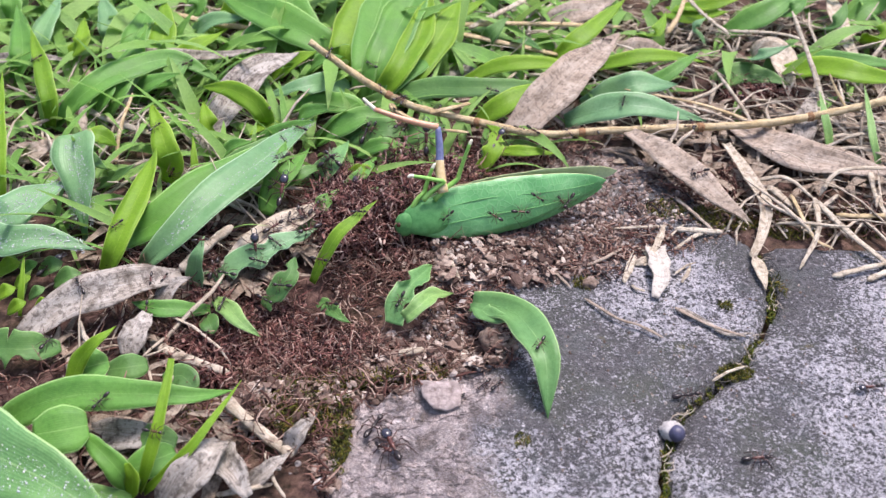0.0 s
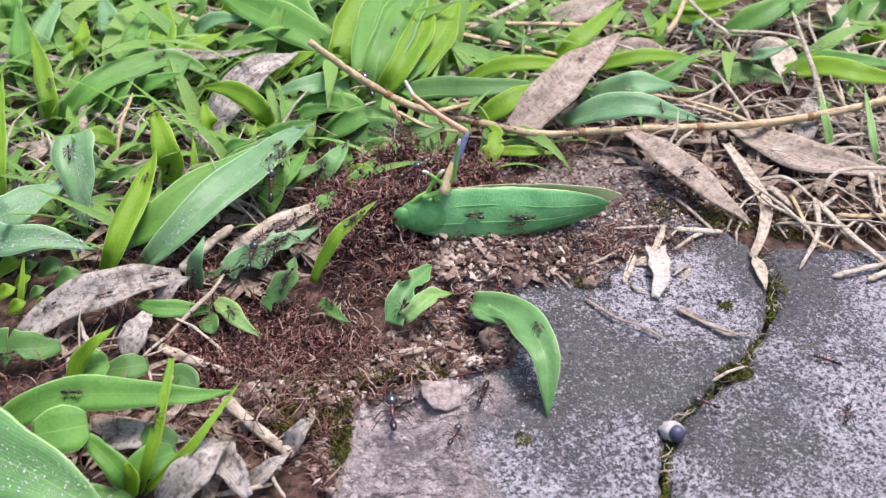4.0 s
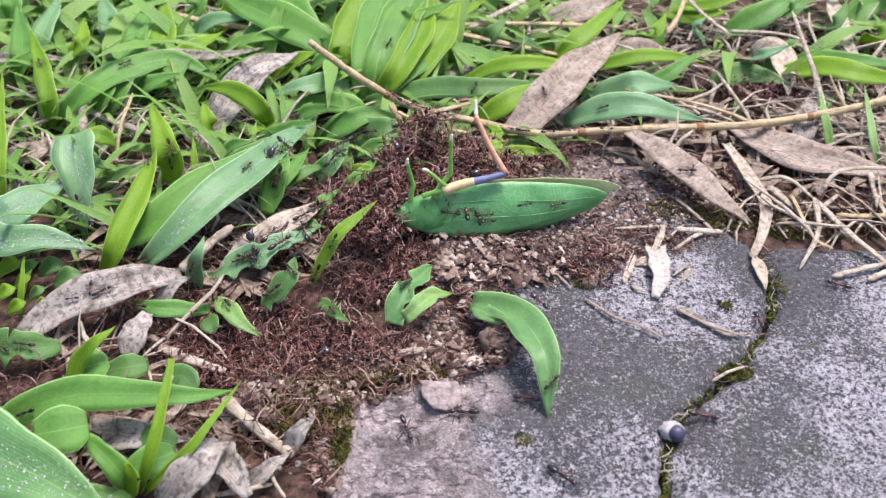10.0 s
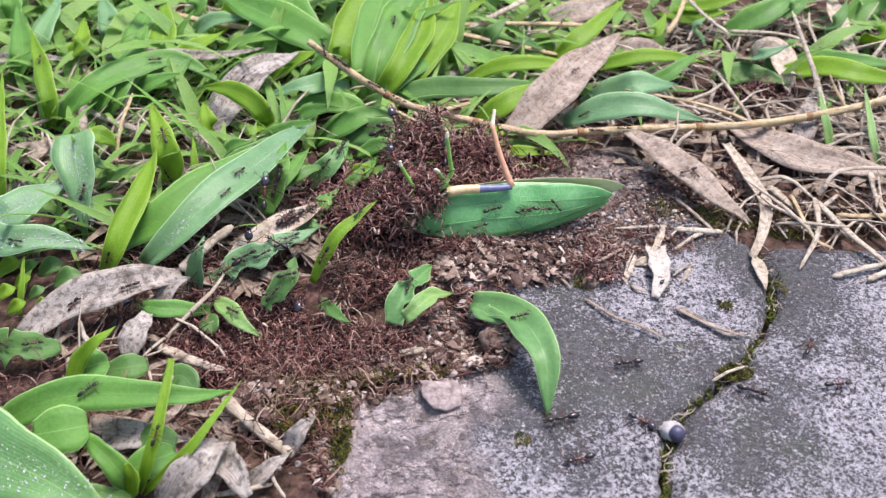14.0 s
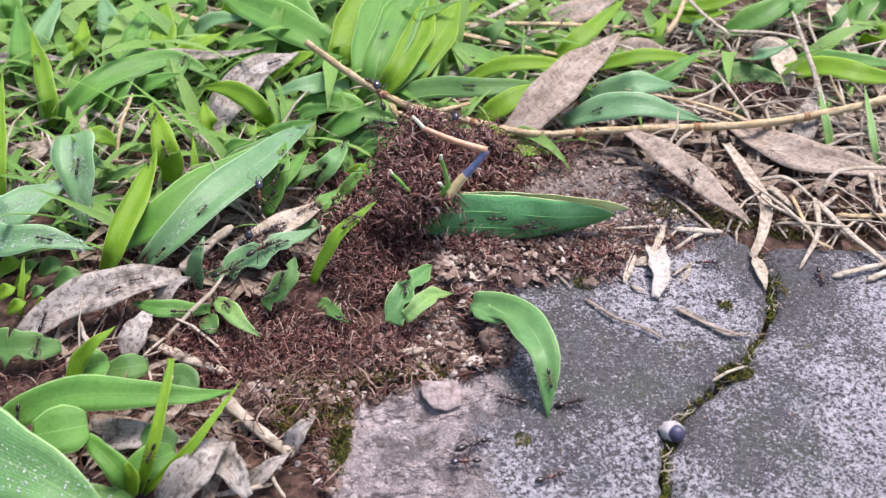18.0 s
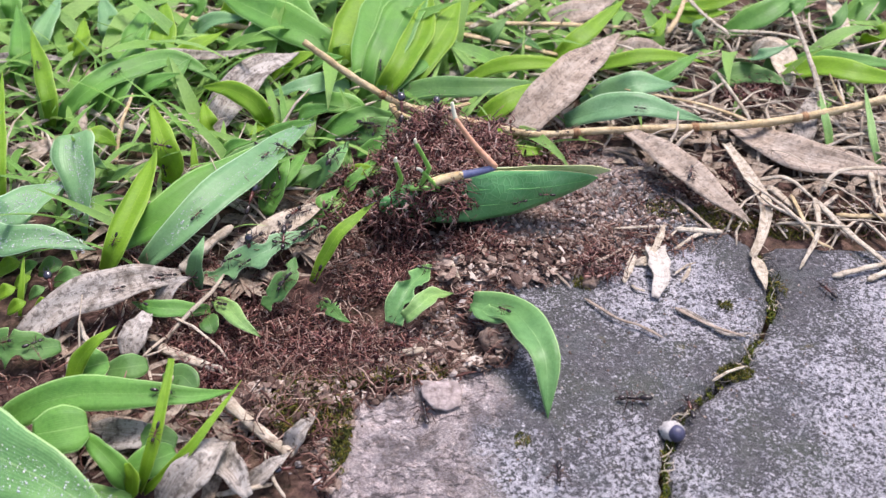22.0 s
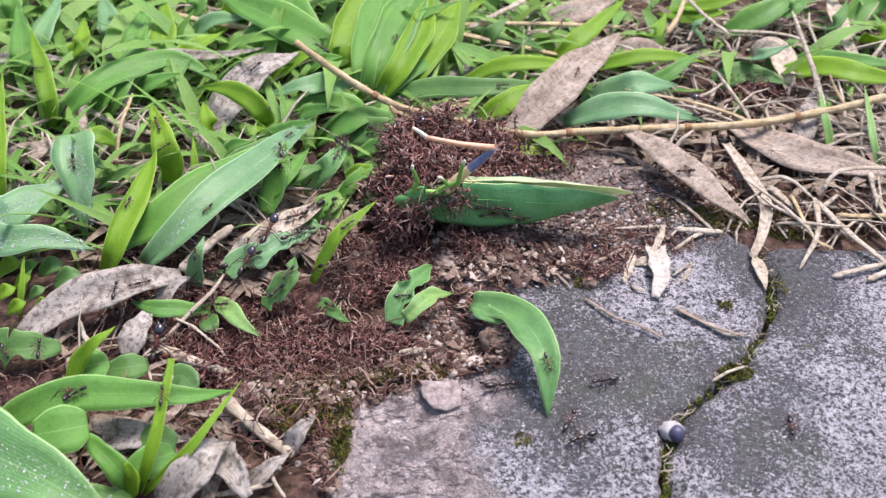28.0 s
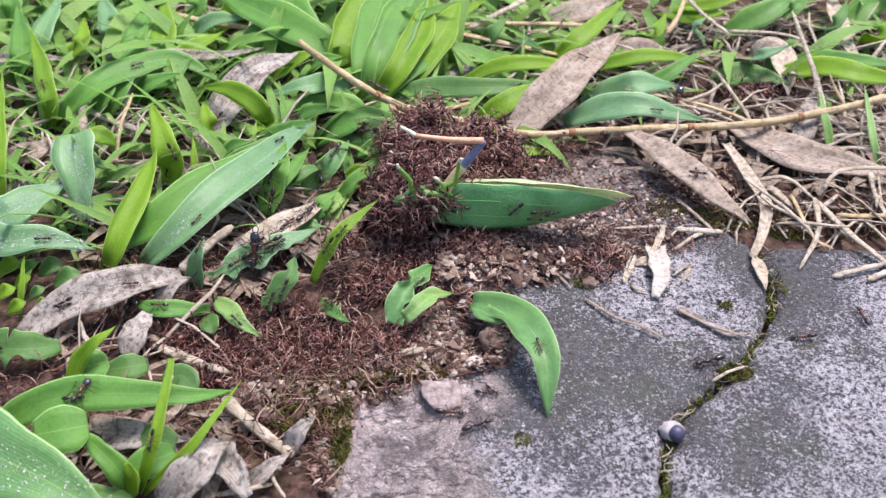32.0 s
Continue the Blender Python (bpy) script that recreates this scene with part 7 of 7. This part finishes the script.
def motions():
    rng = random.Random(42)
    step = 0.25
    times = [i * step for i in range(int(32 / step) + 1)]

    # the bush-cricket: seconds, place along the slab, lift (below nothing: nearer), turn, roll
    first = [(0, -5.4, -3.3, 11.6, -5.0), (0.5, -6.7, 3.5, -10.0, 7.1), (1, -6.3, 1.4, -7.3, 0.7), (1.5, -7.0, 1.7, -6.2, -0.7), (2, -7.1, 0.3, -4.2, -5.2), (2.5, -6.2, -2.9, 1.9, -2.4), (3, -6.5, 1.0, 2.9, -1.0), (3.5, -6.5, -1.0, 0.5, -0.9), (5.5, -5.4, -1.4, 11.5, 4.8), (6, -5.1, 3.3, -6.9, 8.6), (7, -5.3, -3.1, 5.1, -2.3), (8, -4.4, -2.1, 5.2, -0.0), (9, -4.9, -1.3, 5.7, 2.1), (10, -6.2, -0.8, 5.4, -1.0), (11, -6.2, -2.2, 4.2, -5.0), (12, -6.5, 0.9, 3.9, -1.1), (13, -5.5, -0.8, 0.6, -2.0), (14, -5.0, -2.8, 6.7, -7.0)]
    later = [(16.5, -5.3, -0.5, -3.7, 1.8), (17, -5.3, -0.1, -4.7, 4.9), (18, -5.8, 1.1, -1.8, 15.6), (19, -7.1, -0.2, 3.1, 8.5), (20, -7.1, 1.2, -7.0, 9.1), (20.5, -7.7, 1.4, 0.0, 11.9), (21, -7.3, 2.0, -5.3, 12.0), (22, -9.1, 4.7, 6.0, 17.0), (23, -9.6, 4.3, 9.2, 16.5), (24, -6.3, 4.4, 3.8, 20.3), (25, -9.7, 4.9, 7.0, 20.6), (25.5, -10.9, 6.5, 5.3, 26.3), (27.5, -5.4, 6.1, -3.7, 25.6), (28, -5.6, 6.2, -1.4, 27.4), (29, -7.4, 2.2, 2.5, 11.7), (30, -6.0, 4.7, 6.9, 22.1), (31, -6.9, 5.8, -6.8, 15.3), (32, -5.8, 5.7, -2.6, 24.9)]
    body = first + later

    def body_at(t):
        tt = [b[0] for b in body]
        return [float(np.interp(t, tt, [b[k] for b in body])) for k in (1, 2, 3, 4)]

    def body_pose(t):
        x, v, a, roll = body_at(t)
        return pose(x * MM, (7.5 + min(v, 0)) * MM, (0.1 + max(v, 0)) * MM, roll, -0.5 * max(a, 0), a)

    walk(cricket, [(t, body_pose(t)) for t in [i * 0.25 for i in range(129)]])

    # its hind leg kicks: seconds, lift of the thigh, lift of the shin
    kicks = [(0, 95, 165), (0.5, -46, -6), (1, -41, 0), (1.5, 82, 235), (2, 68, 128), (2.5, -17, 65), (3, -25, 0), (3.5, 87, 178), (5.5, 17, 50), (6, 45, 185), (7, 60, 172), (8, -4, 125), (9, 6, 145), (10, 16, 118), (11, 48, 105), (12, 45, 85), (13, 74, 165), (14, 5, 108), (17, 52, 155), (18, 52, 160), (19, -3, 125), (20, 55, 150), (21, 50, 160), (22, 15, 130), (23, 55, 160), (24, 60, 165), (25, 50, 155), (28, 46, 170), (29, 30, 158), (30, 42, 165), (31, 50, 165), (32, 55, 175)]

    def kick(t):
        tt = [k[0] for k in kicks]
        a = body_at(t)[2]
        lean = a if a > 0 else 0.62 * a
        return float(np.interp(t, tt, [k[1] for k in kicks])) - lean, float(np.interp(t, tt, [k[2] for k in kicks])) - lean

    walk(hind, [(t, pose(6.6 * MM, -1.9 * MM, 11.2 * MM) @ pose(0, 0, 0, -30) @ pose(0, 0, 0, 0, -kick(t)[0])) for t in times])
    walk(shin, [(t, pose(14.2 * MM, 0, 0, 0, kick(t)[0] - kick(t)[1], 0)) for t in times])
    # its small legs tread: where each springs from, its lift at first and later on
    for q, (ob, x, z, early, late) in enumerate(zip(small_legs, (2.0, 4.5, -0.5), (10.4, 9.6, 8.4), (34, 18, 30), (2, 64, 92))):
        rows = []
        for t in [i * 0.5 for i in range(65)]:
            lift = early + (late - early) * min(max((t - 3) / 3, 0), 1) + 15 * math.sin(t * (1.3 + q * 0.4) + q)
            rows.append((t, pose(x * MM, (-1.9 + 0.5 * q) * MM, z * MM, 0, -lift, 10 * math.sin(t * 1.9 + q))))
        walk(ob, rows)

    # the loose end of the long dry stem is shoved about
    stem_at = main_stem.matrix_basis.copy()
    walk(main_stem, [(t, stem_at @ pose(-2.6 * d * MM, 0, 0, 0, d * 0.2, d * 0.45)) for t, d in ((0, 0), (6, 0.05), (13, 0.1), (17, 0.3), (20, 0.5), (23, 0.6), (25, 0.9), (28, 1.3), (32, 1.0))])

    def swing_legs(ob, pace):
        legs = [c for c in ob.children if c.name.startswith("leg")]
        for k, leg_ob in enumerate(legs):
            at, side = leg_ob.location.copy(), 1 if leg_ob.location.y > 0 else -1
            ph = math.pi * ((k // 2 + k) % 2)
            walk(leg_ob, [(t, Matrix.Translation(at) @ pose(0, 0, 0, side * 5 * math.cos(t * pace + ph), 0, 17 * math.sin(t * pace + ph))) for t in times])

    def roam(w, h, speed, r):
        """A restless walk in a box w by h: seconds, place, heading; now and then a pause."""
        x, y, a = r.uniform(-w, w) / 2, r.uniform(-h, h) / 2, r.uniform(-180, 180)
        goal, rest, out = (r.uniform(-w, w) / 2, r.uniform(-h, h) / 2), 0, []
        for t in times:
            out.append((t, x, y, a))
            if rest > 0:
                rest -= 1
                a += r.uniform(-8, 8)
                continue
            gx, gy = goal[0] - x, goal[1] - y
            if math.hypot(gx, gy) < max(1.5, speed * step * 0.7):
                goal = (r.uniform(-w, w) / 2, r.uniform(-h, h) / 2)
                rest = r.choice((0, 0, 1, 3, 6))
                continue
            d = (math.degrees(math.atan2(gy, gx)) - a + 180) % 360 - 180
            a += max(-62, min(62, d)) + r.uniform(-7, 7)
            go = speed * step * max(0, math.cos(math.radians(d))) * r.uniform(0.5, 1.1)
            x, y = x + go * math.cos(math.radians(a)), y + go * math.sin(math.radians(a))
            x, y = max(-w / 2, min(w / 2, x)), max(-h / 2, min(h / 2, y))
        return out

    def stand(p, fwd, up):
        f, u = Vector(fwd).normalized(), Vector(up).normalized()
        s = u.cross(f).normalized()
        u = f.cross(s)
        return Matrix.Translation(Vector(p) * MM) @ Matrix((f, s, u)).transposed().to_4x4()

    def put_ant(rows, size, lively):
        ob = fresh(rng.choice(WORKERS))
        ob.scale = (size,) * 3
        walk(ob, rows)
        if lively:
            swing_legs(ob, rng.uniform(8, 11))

    def leaf_ants(key, count, lo=0.05, hi=0.95, speed=9, size=(0.5, 0.8)):
        c, fr, w = PATHS[key]
        length = float(np.sum(np.linalg.norm(np.diff(c, axis=0), axis=1)))
        for _ in range(count):
            rows = []
            for t, a, b, h in roam(length * (hi - lo), w * 0.5, speed * rng.uniform(0.3, 1.3), rng):
                s = min(max((lo + hi) / 2 + a / length, 0.01), 0.99) * (len(c) - 1)
                i = min(int(s), len(c) - 2)
                p = c[i] + (c[i + 1] - c[i]) * (s - i)
                tg, sd, nm = fr[i]
                shrink = max(0.15, 1 - max(0, s / (len(c) - 1) - 0.5) * 1.7)
                fwd = tg * math.cos(math.radians(h)) + sd * math.sin(math.radians(h))
                rows.append((t, stand(p + sd * b * shrink + nm * (0.1 + 0.2 * abs(b) * shrink), fwd, nm)))
            put_ant(rows, rng.uniform(*size), rng.random() < 0.2)

    def ground_ants(x, y, rx, ry, count, speed=10, size=(0.55, 0.9), lift=0.0):
        for _ in range(count):
            rows = []
            for t, a, b, h in roam(rx * 2, ry * 2, speed * rng.uniform(0.4, 1.3), rng):
                z = ground_z(x + a, y + b) + 0.05 + lift
                q = math.radians(h)
                dz = ground_z(x + a + math.cos(q), y + b + math.sin(q)) - z + 0.05 + lift
                rows.append((t, stand((x + a, y + b, z), (math.cos(q), math.sin(q), max(-0.6, min(0.6, dz))), (0, 0, 1))))
            put_ant(rows, rng.uniform(*size), rng.random() < 0.25)

    def wing_ants(count):
        for _ in range(count):
            rows = []
            for t, a, b, h in roam(34, 4.5, 5 * rng.uniform(0.3, 1.0), rng):
                q = math.radians(h)
                up = Vector((0, -0.87, 0.5))
                along, over = Vector((1, 0, 0)), Vector((0, 0.5, 0.87))
                p = Vector((22, -3.9, 5.4)) + along * a + over * b
                rows.append((t, body_pose(t) @ stand(p, along * math.cos(q) + over * math.sin(q), up)))
            put_ant(rows, rng.uniform(0.6, 0.9), False)

    def guard(rows, big=(0.6, 0.8)):
        """A soldier that shifts about: seconds, place, heading, how far it rears up."""
        ob = fresh(GUARD)
        k = rng.uniform(*big)
        ob.scale = (k, k, k)
        tt = [r[0] for r in rows]
        turn = [rows[0][4]]
        for r in rows[1:]:
            turn.append(turn[-1] + ((r[4] - turn[-1] + 180) % 360 - 180))
        keys = []
        ph = rng.uniform(0, 6)
        for t in [i * 0.5 for i in range(65)]:
            x, y, z, rear = (float(np.interp(t, tt, [r[c] for r in rows])) for c in (1, 2, 3, 5))
            a = float(np.interp(t, tt, turn)) + 9 * math.sin(t * 2.1 + ph)
            keys.append((t, pose((x + 0.5 * math.sin(t * 3 + ph)) * MM, y * MM, z * MM, 0, -rear - 5 * math.sin(t * 2.6 + ph), a)))
        walk(ob, keys)
        swing_legs(ob, 7)

    def guards():
        guard([(0, -35.6, 8.0, 9, 80, 30), (3, -37.3, 11.4, 9, 80, 40), (6, -39.7, 8.0, 9, 95, 55), (9, -39.2, 16.8, 10, 40, 35), (12, -40.7, 18.8, 11, 50, 35), (13, -38.7, 8.0, 9, 100, 45), (17, -38.9, 4.8, 9, 90, 45), (20, -41.7, 6.9, 9, 100, 30), (23, -41.8, 3.7, 9, 60, 20), (25, -39.8, 1.9, 8, 90, 50), (28, -37.2, -3.9, 7, 60, 30), (30, -40.1, -0.8, 7, 100, 40), (32, -39.7, -8.5, 6, 90, 55)])
        guard([(0, -40.0, -7.2, 5, 90, 50), (6, -40.4, -11.9, 5, 80, 20), (9, -40.5, -6.2, 5, 95, 60), (13, -40.7, -6.2, 5, 100, 60), (19, -40.5, -6.2, 5, 80, 60), (23, -40.2, -7.2, 5, 95, 60), (28, -40.4, -11.9, 5, 70, 30), (32, -39.4, -9.1, 5, 90, 55)])
        guard([(0, -8.2, -57.5, 0.3, 120, 0), (2, -2.4, -52.3, 0.3, 100, 0), (5.5, -13.7, -48.3, 0.3, 95, 0), (6, -13.4, -44.2, 0.3, 95, 0), (7, -15.5, -37.1, -1, 120, 0), (10, -20.3, -33.0, -2, 150, 0), (12, -39.7, -44.4, 2, 85, 40), (13, -32.5, -20.5, -3, 70, 40), (17, -25.7, -23.9, -3, 40, 10), (21, -22.7, -18.8, -3, 20, 0), (25, -32.6, -24.5, -4, 160, 0), (28, -55.6, -31.2, 0, 80, 30), (31, -60.7, -23.2, 1, 60, 10), (32, -62.4, -20.1, 2, 70, 10)])
        guard([(0, -10.2, -57.4, 0.2, 320, 0), (3, 3.5, -57.4, 0.2, 30, 0), (6, -1.4, -49.5, 0.8, 130, 10), (9, 0.1, -47.8, 1.2, 320, 0), (11, 30.8, -44.1, 0.2, 10, 0), (13, 30.6, -49.6, 0.2, 350, 0), (15, 40.7, -52.2, 0.2, 320, 0), (17, 11.1, -62.2, 0.2, 180, 0), (20, -8.3, -56.1, 0.2, 170, 0), (23, -34.2, -65.2, 1, 200, 0), (25, -47.7, -69.6, 8, 150, 0), (28, -63.9, -53.3, 10, 90, 0), (32, -61.5, -54.2, 11, 80, 0)], (0.42, 0.5))
        guard([(0, 79.3, -42.7, 0.2, 190, 0), (3, 63.4, -46.9, 0.2, 170, 0), (6, 17.9, -48.1, 1.5, 95, 20), (8, 24.7, -33.0, 1, 60, 0), (10, 19.5, -25.5, 6, 120, 0), (12, 37.5, -24.5, 0.6, 75, 30), (14, 47.0, -12.6, 1, 60, 0), (18, 56.8, -6.1, 0.3, 0, 0), (22, 57.7, 23.1, 1, 100, 0), (26, 53.6, 23.1, 1, 200, 0), (28, 35.0, -0.6, 0.6, 180, 0), (32, 32.7, -3.6, 0.6, 160, 0)], (0.42, 0.5))
        guard([(0, 13.3, 34.2, 6, 60, 20), (2, 12.6, 19.8, 8, 270, 10), (6, 16.0, 11.8, 9, 250, 20), (9, 13.6, 13.6, 9, 240, 20), (10, 9.8, 15.9, 9, 200, 0), (12, -1.8, 17.2, 12, 100, 30), (16, 2.1, 20.8, 12, 60, 20), (20, 25.7, 22.6, 3, 110, 20), (23, 28.4, 16.7, 3, 200, 0), (28, 16.1, 13.6, 9, 280, 30), (30, 14.7, 11.4, 9, 260, 20), (32, 13.9, 7.3, 8, 10, 10)])
        guard([(0, -21.3, 14.9, 5, 60, 20), (5.5, -3.0, 13.7, 12, 30, 20), (7, 2.1, 25.8, 12, 60, 20), (9, -10.9, 19.1, 10, 150, 20), (12, -6.3, 20.1, 14, 90, 50), (14, -10.8, 17.2, 12, 120, 30), (17, 6.0, 25.0, 14, 60, 40), (20, -2.5, 25.9, 18, 100, 40), (23, -0.5, 29.8, 18, 80, 20), (25, 12.7, 27.6, 14, 30, 10), (28, 6.7, 25.0, 14, 60, 50), (32, 6.7, 25.0, 14, 70, 60)])
        guard([(0, -3.8, 25.8, 12, 90, 60), (4, -18.8, 44.9, 15, 120, 20), (8, -3.3, 35.5, 14, 90, 30), (12, -3.7, 16.4, 11, 80, 40), (16, -20.0, 43.1, 16, 130, 20), (20, -11.2, 31.6, 17, 95, 55), (23, -9.3, 33.7, 15, 100, 40), (28, -5.8, 26.7, 13, 60, 30), (32, -4.9, 11.0, 10, 90, 55)])
        guard([(0, -82.2, -11.3, 3, 60, 10), (6, -90.5, -11.3, 3, 60, 20), (12, -53.2, -23.3, -2, 90, 20), (17, -83.9, -20.9, 2, 20, 0), (20, -85.7, -19.2, 2, 180, 0), (23, -77.2, -17.1, 4, 90, 50), (28, -65.7, -22.1, 3, 120, 20), (32, -61.6, -20.4, 3, 100, 10)])
        guard([(0, 55.3, 51.2, 5, 170, 20), (3, 58.1, 43.7, 6, 150, 20), (8, 83.2, 70.9, 0, 60, 0), (16, 84.4, 69.3, 0, 120, 0), (24, 86.3, 70.9, 0, 60, 0), (30, 60.7, 49.4, 6, 160, 0), (32, 60.8, 53.8, 6, 80, 30)])
        guard([(0, 87.9, 70.9, 0, 30, 0), (10, 83.6, 72.5, 0, 90, 0), (20, 85.5, 67.7, 0, 150, 0), (32, 84.8, 70.9, 0, 60, 0)])
        guard([(0, 30.6, 14.6, 6, 210, 0), (3, 22.5, 12.8, 8, 200, 0), (6, 15.1, 4.7, 6, 160, 0), (9, 8.2, 3.6, 6, 100, 0), (12, -0.5, 5.8, 6, 90, 0), (17, -0.5, 6.2, 8, 60, 20), (21, 2.0, 7.0, 2, 0, 0), (25, 3.3, 8.0, 2, 5, 0), (28, 10.2, 6.4, 4, 15, 0), (32, 9.6, 7.2, 5, 10, 0)])

    guards()

    for key, n in (("bright_a", 1), ("bright_b", 2), ("big_wet", 2), ("big_back", 1), ("big_right", 1), ("big_far", 1), ("dew_left", 1), ("dew_left_b", 0),
                   ("fold_up", 1), ("chewed_a", 5), ("chewed_b", 2), ("chewed_c", 1), ("pointed", 2), ("curved", 1), ("bitten", 1), ("front_arch", 1), ("front_wide", 0),
                   ("torn_left", 2), ("sprig_left", 1), ("sprig_right", 1), ("shoot_mid", 1), ("near_stem", 2), ("near_stem_b", 3), ("grey_curl", 3), ("grey_stand", 1),
                   ("leaning", 1), ("broad_a", 1), ("arch_left", 1), ("up_left", 1), ("bent", 0), ("flat_a", 1), ("blue_a", 1), ("shoot_up", 1), ("sheath", 8)):
        leaf_ants(key, n)
    for key, n in (("near_stem", 2), ("near_stem_b", 2), ("big_right", 2), ("big_far", 2), ("chewed_a", 2), ("sheath", 3)):
        leaf_ants(key, n, 0.05, 0.95, 7, (0.85, 1.15))
    leaf_ants("tan_flat", 2, 0.5, 0.62, 2)
    leaf_ants("stem", 12, 0.35, 0.98, 12)
    leaf_ants("branch", 2)
    wing_ants(6)
    ground_ants(-14, -6, 11, 13, 22)
    ground_ants(-34, -29, 20, 9, 22)
    ground_ants(6, -30, 10, 8, 8)
    ground_ants(-6, -40, 16, 5, 7)
    ground_ants(18, 2, 18, 8, 14)
    ground_ants(52, 16, 10, 8, 8)
    ground_ants(20, 38, 24, 5, 10)
    ground_ants(-58, -8, 16, 12, 10)
    ground_ants(20, -50, 40, 16, 4, 22, (0.9, 1.3))
    ground_ants(80, -30, 25, 25, 2, 22, (0.9, 1.3))

    # the packed mass: pieces that heave and slide, more of them as time goes on
    def crawl(me, rows, wob):
        ob = part("ant_clump", me, swarm)
        r = random.Random(rng.random())
        tt = [q[0] for q in rows]
        base, ph = r.uniform(0, 360), r.uniform(0, 6)
        keys = []
        for t in [i * 0.5 for i in range(65)]:
            x, y, z = (float(np.interp(t, tt, [q[c] for q in rows])) for c in (1, 2, 3))
            keys.append((t, pose((x + r.gauss(0, wob)) * MM, (y + r.gauss(0, wob)) * MM, (z + r.uniform(0, 0.5)) * MM,
                                 r.gauss(0, 6), r.gauss(0, 6), base + 40 * math.sin(t * 0.9 + ph) + r.gauss(0, 10))))
        walk(ob, keys)

    def mass(x, y, rx, ry, count, share_late=0.3, source=(-60, 0)):
        for k in range(count):
            a, q = rng.uniform(0, 6.283), math.sqrt(rng.random())
            px, py = x + rx * q * math.cos(a), y + ry * q * math.sin(a)
            z = ground_z(px, py) - 0.5
            if rng.random() < share_late:
                t0 = rng.uniform(3, 20)
                sx, sy = source[0] + rng.uniform(-10, 10), source[1] + rng.uniform(-8, 8)
                mx, my = (px + sx) / 2, (py + sy) / 2
                rows = [(0, sx, sy, ground_z(sx, sy) - 1.5), (t0, sx, sy, ground_z(sx, sy) - 1.5), (t0 + 2.5, mx, my, ground_z(mx, my) - 0.6), (t0 + 5, px, py, z), (32, px, py, z)]
            else:
                rows = [(0, px, py, z), (32, px, py, z)]
            crawl(CLUMPS[k % len(CLUMPS)], rows, 0.5)

    mass(-35, -29, 18, 8, 28, 0.2)
    mass(-13, -5, 9, 12, 8, 0.75)
    mass(-14, -28, 12, 7, 4, 0.75, (-35, -26))
    mass(-8, 18, 12, 7, 8, 0.3, (-25, 10))
    mass(8, 1, 13, 3, 3, 0.85, (-14, 2))
    mass(27, -8, 8, 5, 1, 1.0, (-6, 0))
    ground_ants(20, -5, 20, 8, 16)
    mass(18, 37, 18, 5, 6, 0.3, (-8, 30))
    mass(-60, -12, 14, 8, 5, 0.3)
    mass(87, 70, 8, 5, 6, 0.0)
    ground_ants(87, 70, 12, 7, 7, 6)

    # the heap that gathers on the bush-cricket's breast and legs
    for k in range(68):
        a, b, q = rng.uniform(0, 6.283), rng.uniform(0, 1), rng.random() ** 0.5
        cx, cy, rad, high = ((-5, 15, 12, 10), (3, 22, 13, 17), (-5, 18, 15, 8), (6, 19, 12, 10), (0, 28, 14, 15))[k % 5]
        x, y = cx + rad * q * math.cos(a), cy + 0.6 * rad * q * math.sin(a)
        z = 1 + high * b * (1.1 - 0.7 * q)
        t0 = 0.0 if k < 12 else 1.5 + 22 * ((k - 12) / 56) ** 1.1
        sx, sy = -22 + rng.uniform(-6, 6), 14 + rng.uniform(-8, 8)
        rows = [(0, sx, sy, -1.5), (max(t0 - 0.5, 0.01), sx, sy, -1.5), (t0 + 1.5, (sx + x) / 2, (sy + y) / 2, z * 0.4), (t0 + 3, x, y, z), (32.5, x + rng.uniform(-2, 2), y, z + 1.5)]
        if k < 12:
            rows = [(0, x - 6, y - 4, z * 0.3), (4, x - 6, y - 3, z * 0.4), (14, x - 2, y, z * 0.6), (32, x, y, z)]
        crawl(KNOTS[k % len(KNOTS)], rows, 0.7)

    # those that bury its thigh and shoulder
    for k in range(4):
        x, y, z = rng.uniform(-6, 4), rng.uniform(4, 9), rng.uniform(6, 13)
        t0 = 10 + k * 3
        sx, sy = -14 + rng.uniform(-4, 4), 12 + rng.uniform(-4, 4)
        crawl(KNOTS[(k + 1) % len(KNOTS)], [(0, sx, sy, -1.5), (t0, sx, sy, -1.5), (t0 + 1.5, (sx + x) / 2, (sy + y) / 2, z * 0.6), (t0 + 3, x, y, z), (32.5, x, y, z + 0.5)], 0.8)

    # those that hide its head and breast
    for k in range(6):
        x, y, z = rng.uniform(-13, -9) + 0.9 * k, rng.uniform(2.5, 6.5), rng.uniform(0.5, 6)
        t0 = 4 + k * 2.4
        sx, sy = -20 + rng.uniform(-4, 4), 2 + rng.uniform(-4, 4)
        crawl(KNOTS[(k + 2) % len(KNOTS)], [(0, sx, sy, -1.5), (t0, sx, sy, -1.5), (t0 + 1, (sx + x) / 2, (sy + y) / 2, z * 0.5), (t0 + 2, x, y, z), (32.5, x, y, z)], 0.8)

    # those that climb over its raised thigh
    for k in range(3):
        x, y, z = -3 + rng.uniform(-4, 6), 3.5 + rng.uniform(-1, 3), 3 + 7 * rng.random()
        t0 = 11 + k * 3.5
        sx, sy = -14 + rng.uniform(-4, 4), 6 + rng.uniform(-4, 4)
        crawl(KNOTS[k % len(KNOTS)], [(0, sx, sy, -1.0), (t0, sx, sy, -1.0), (t0 + 1.5, (sx + x) / 2, (sy + y) / 2, z * 0.5), (t0 + 3, x, y, z), (32.5, x, y, z + 1)], 0.6)


motions()
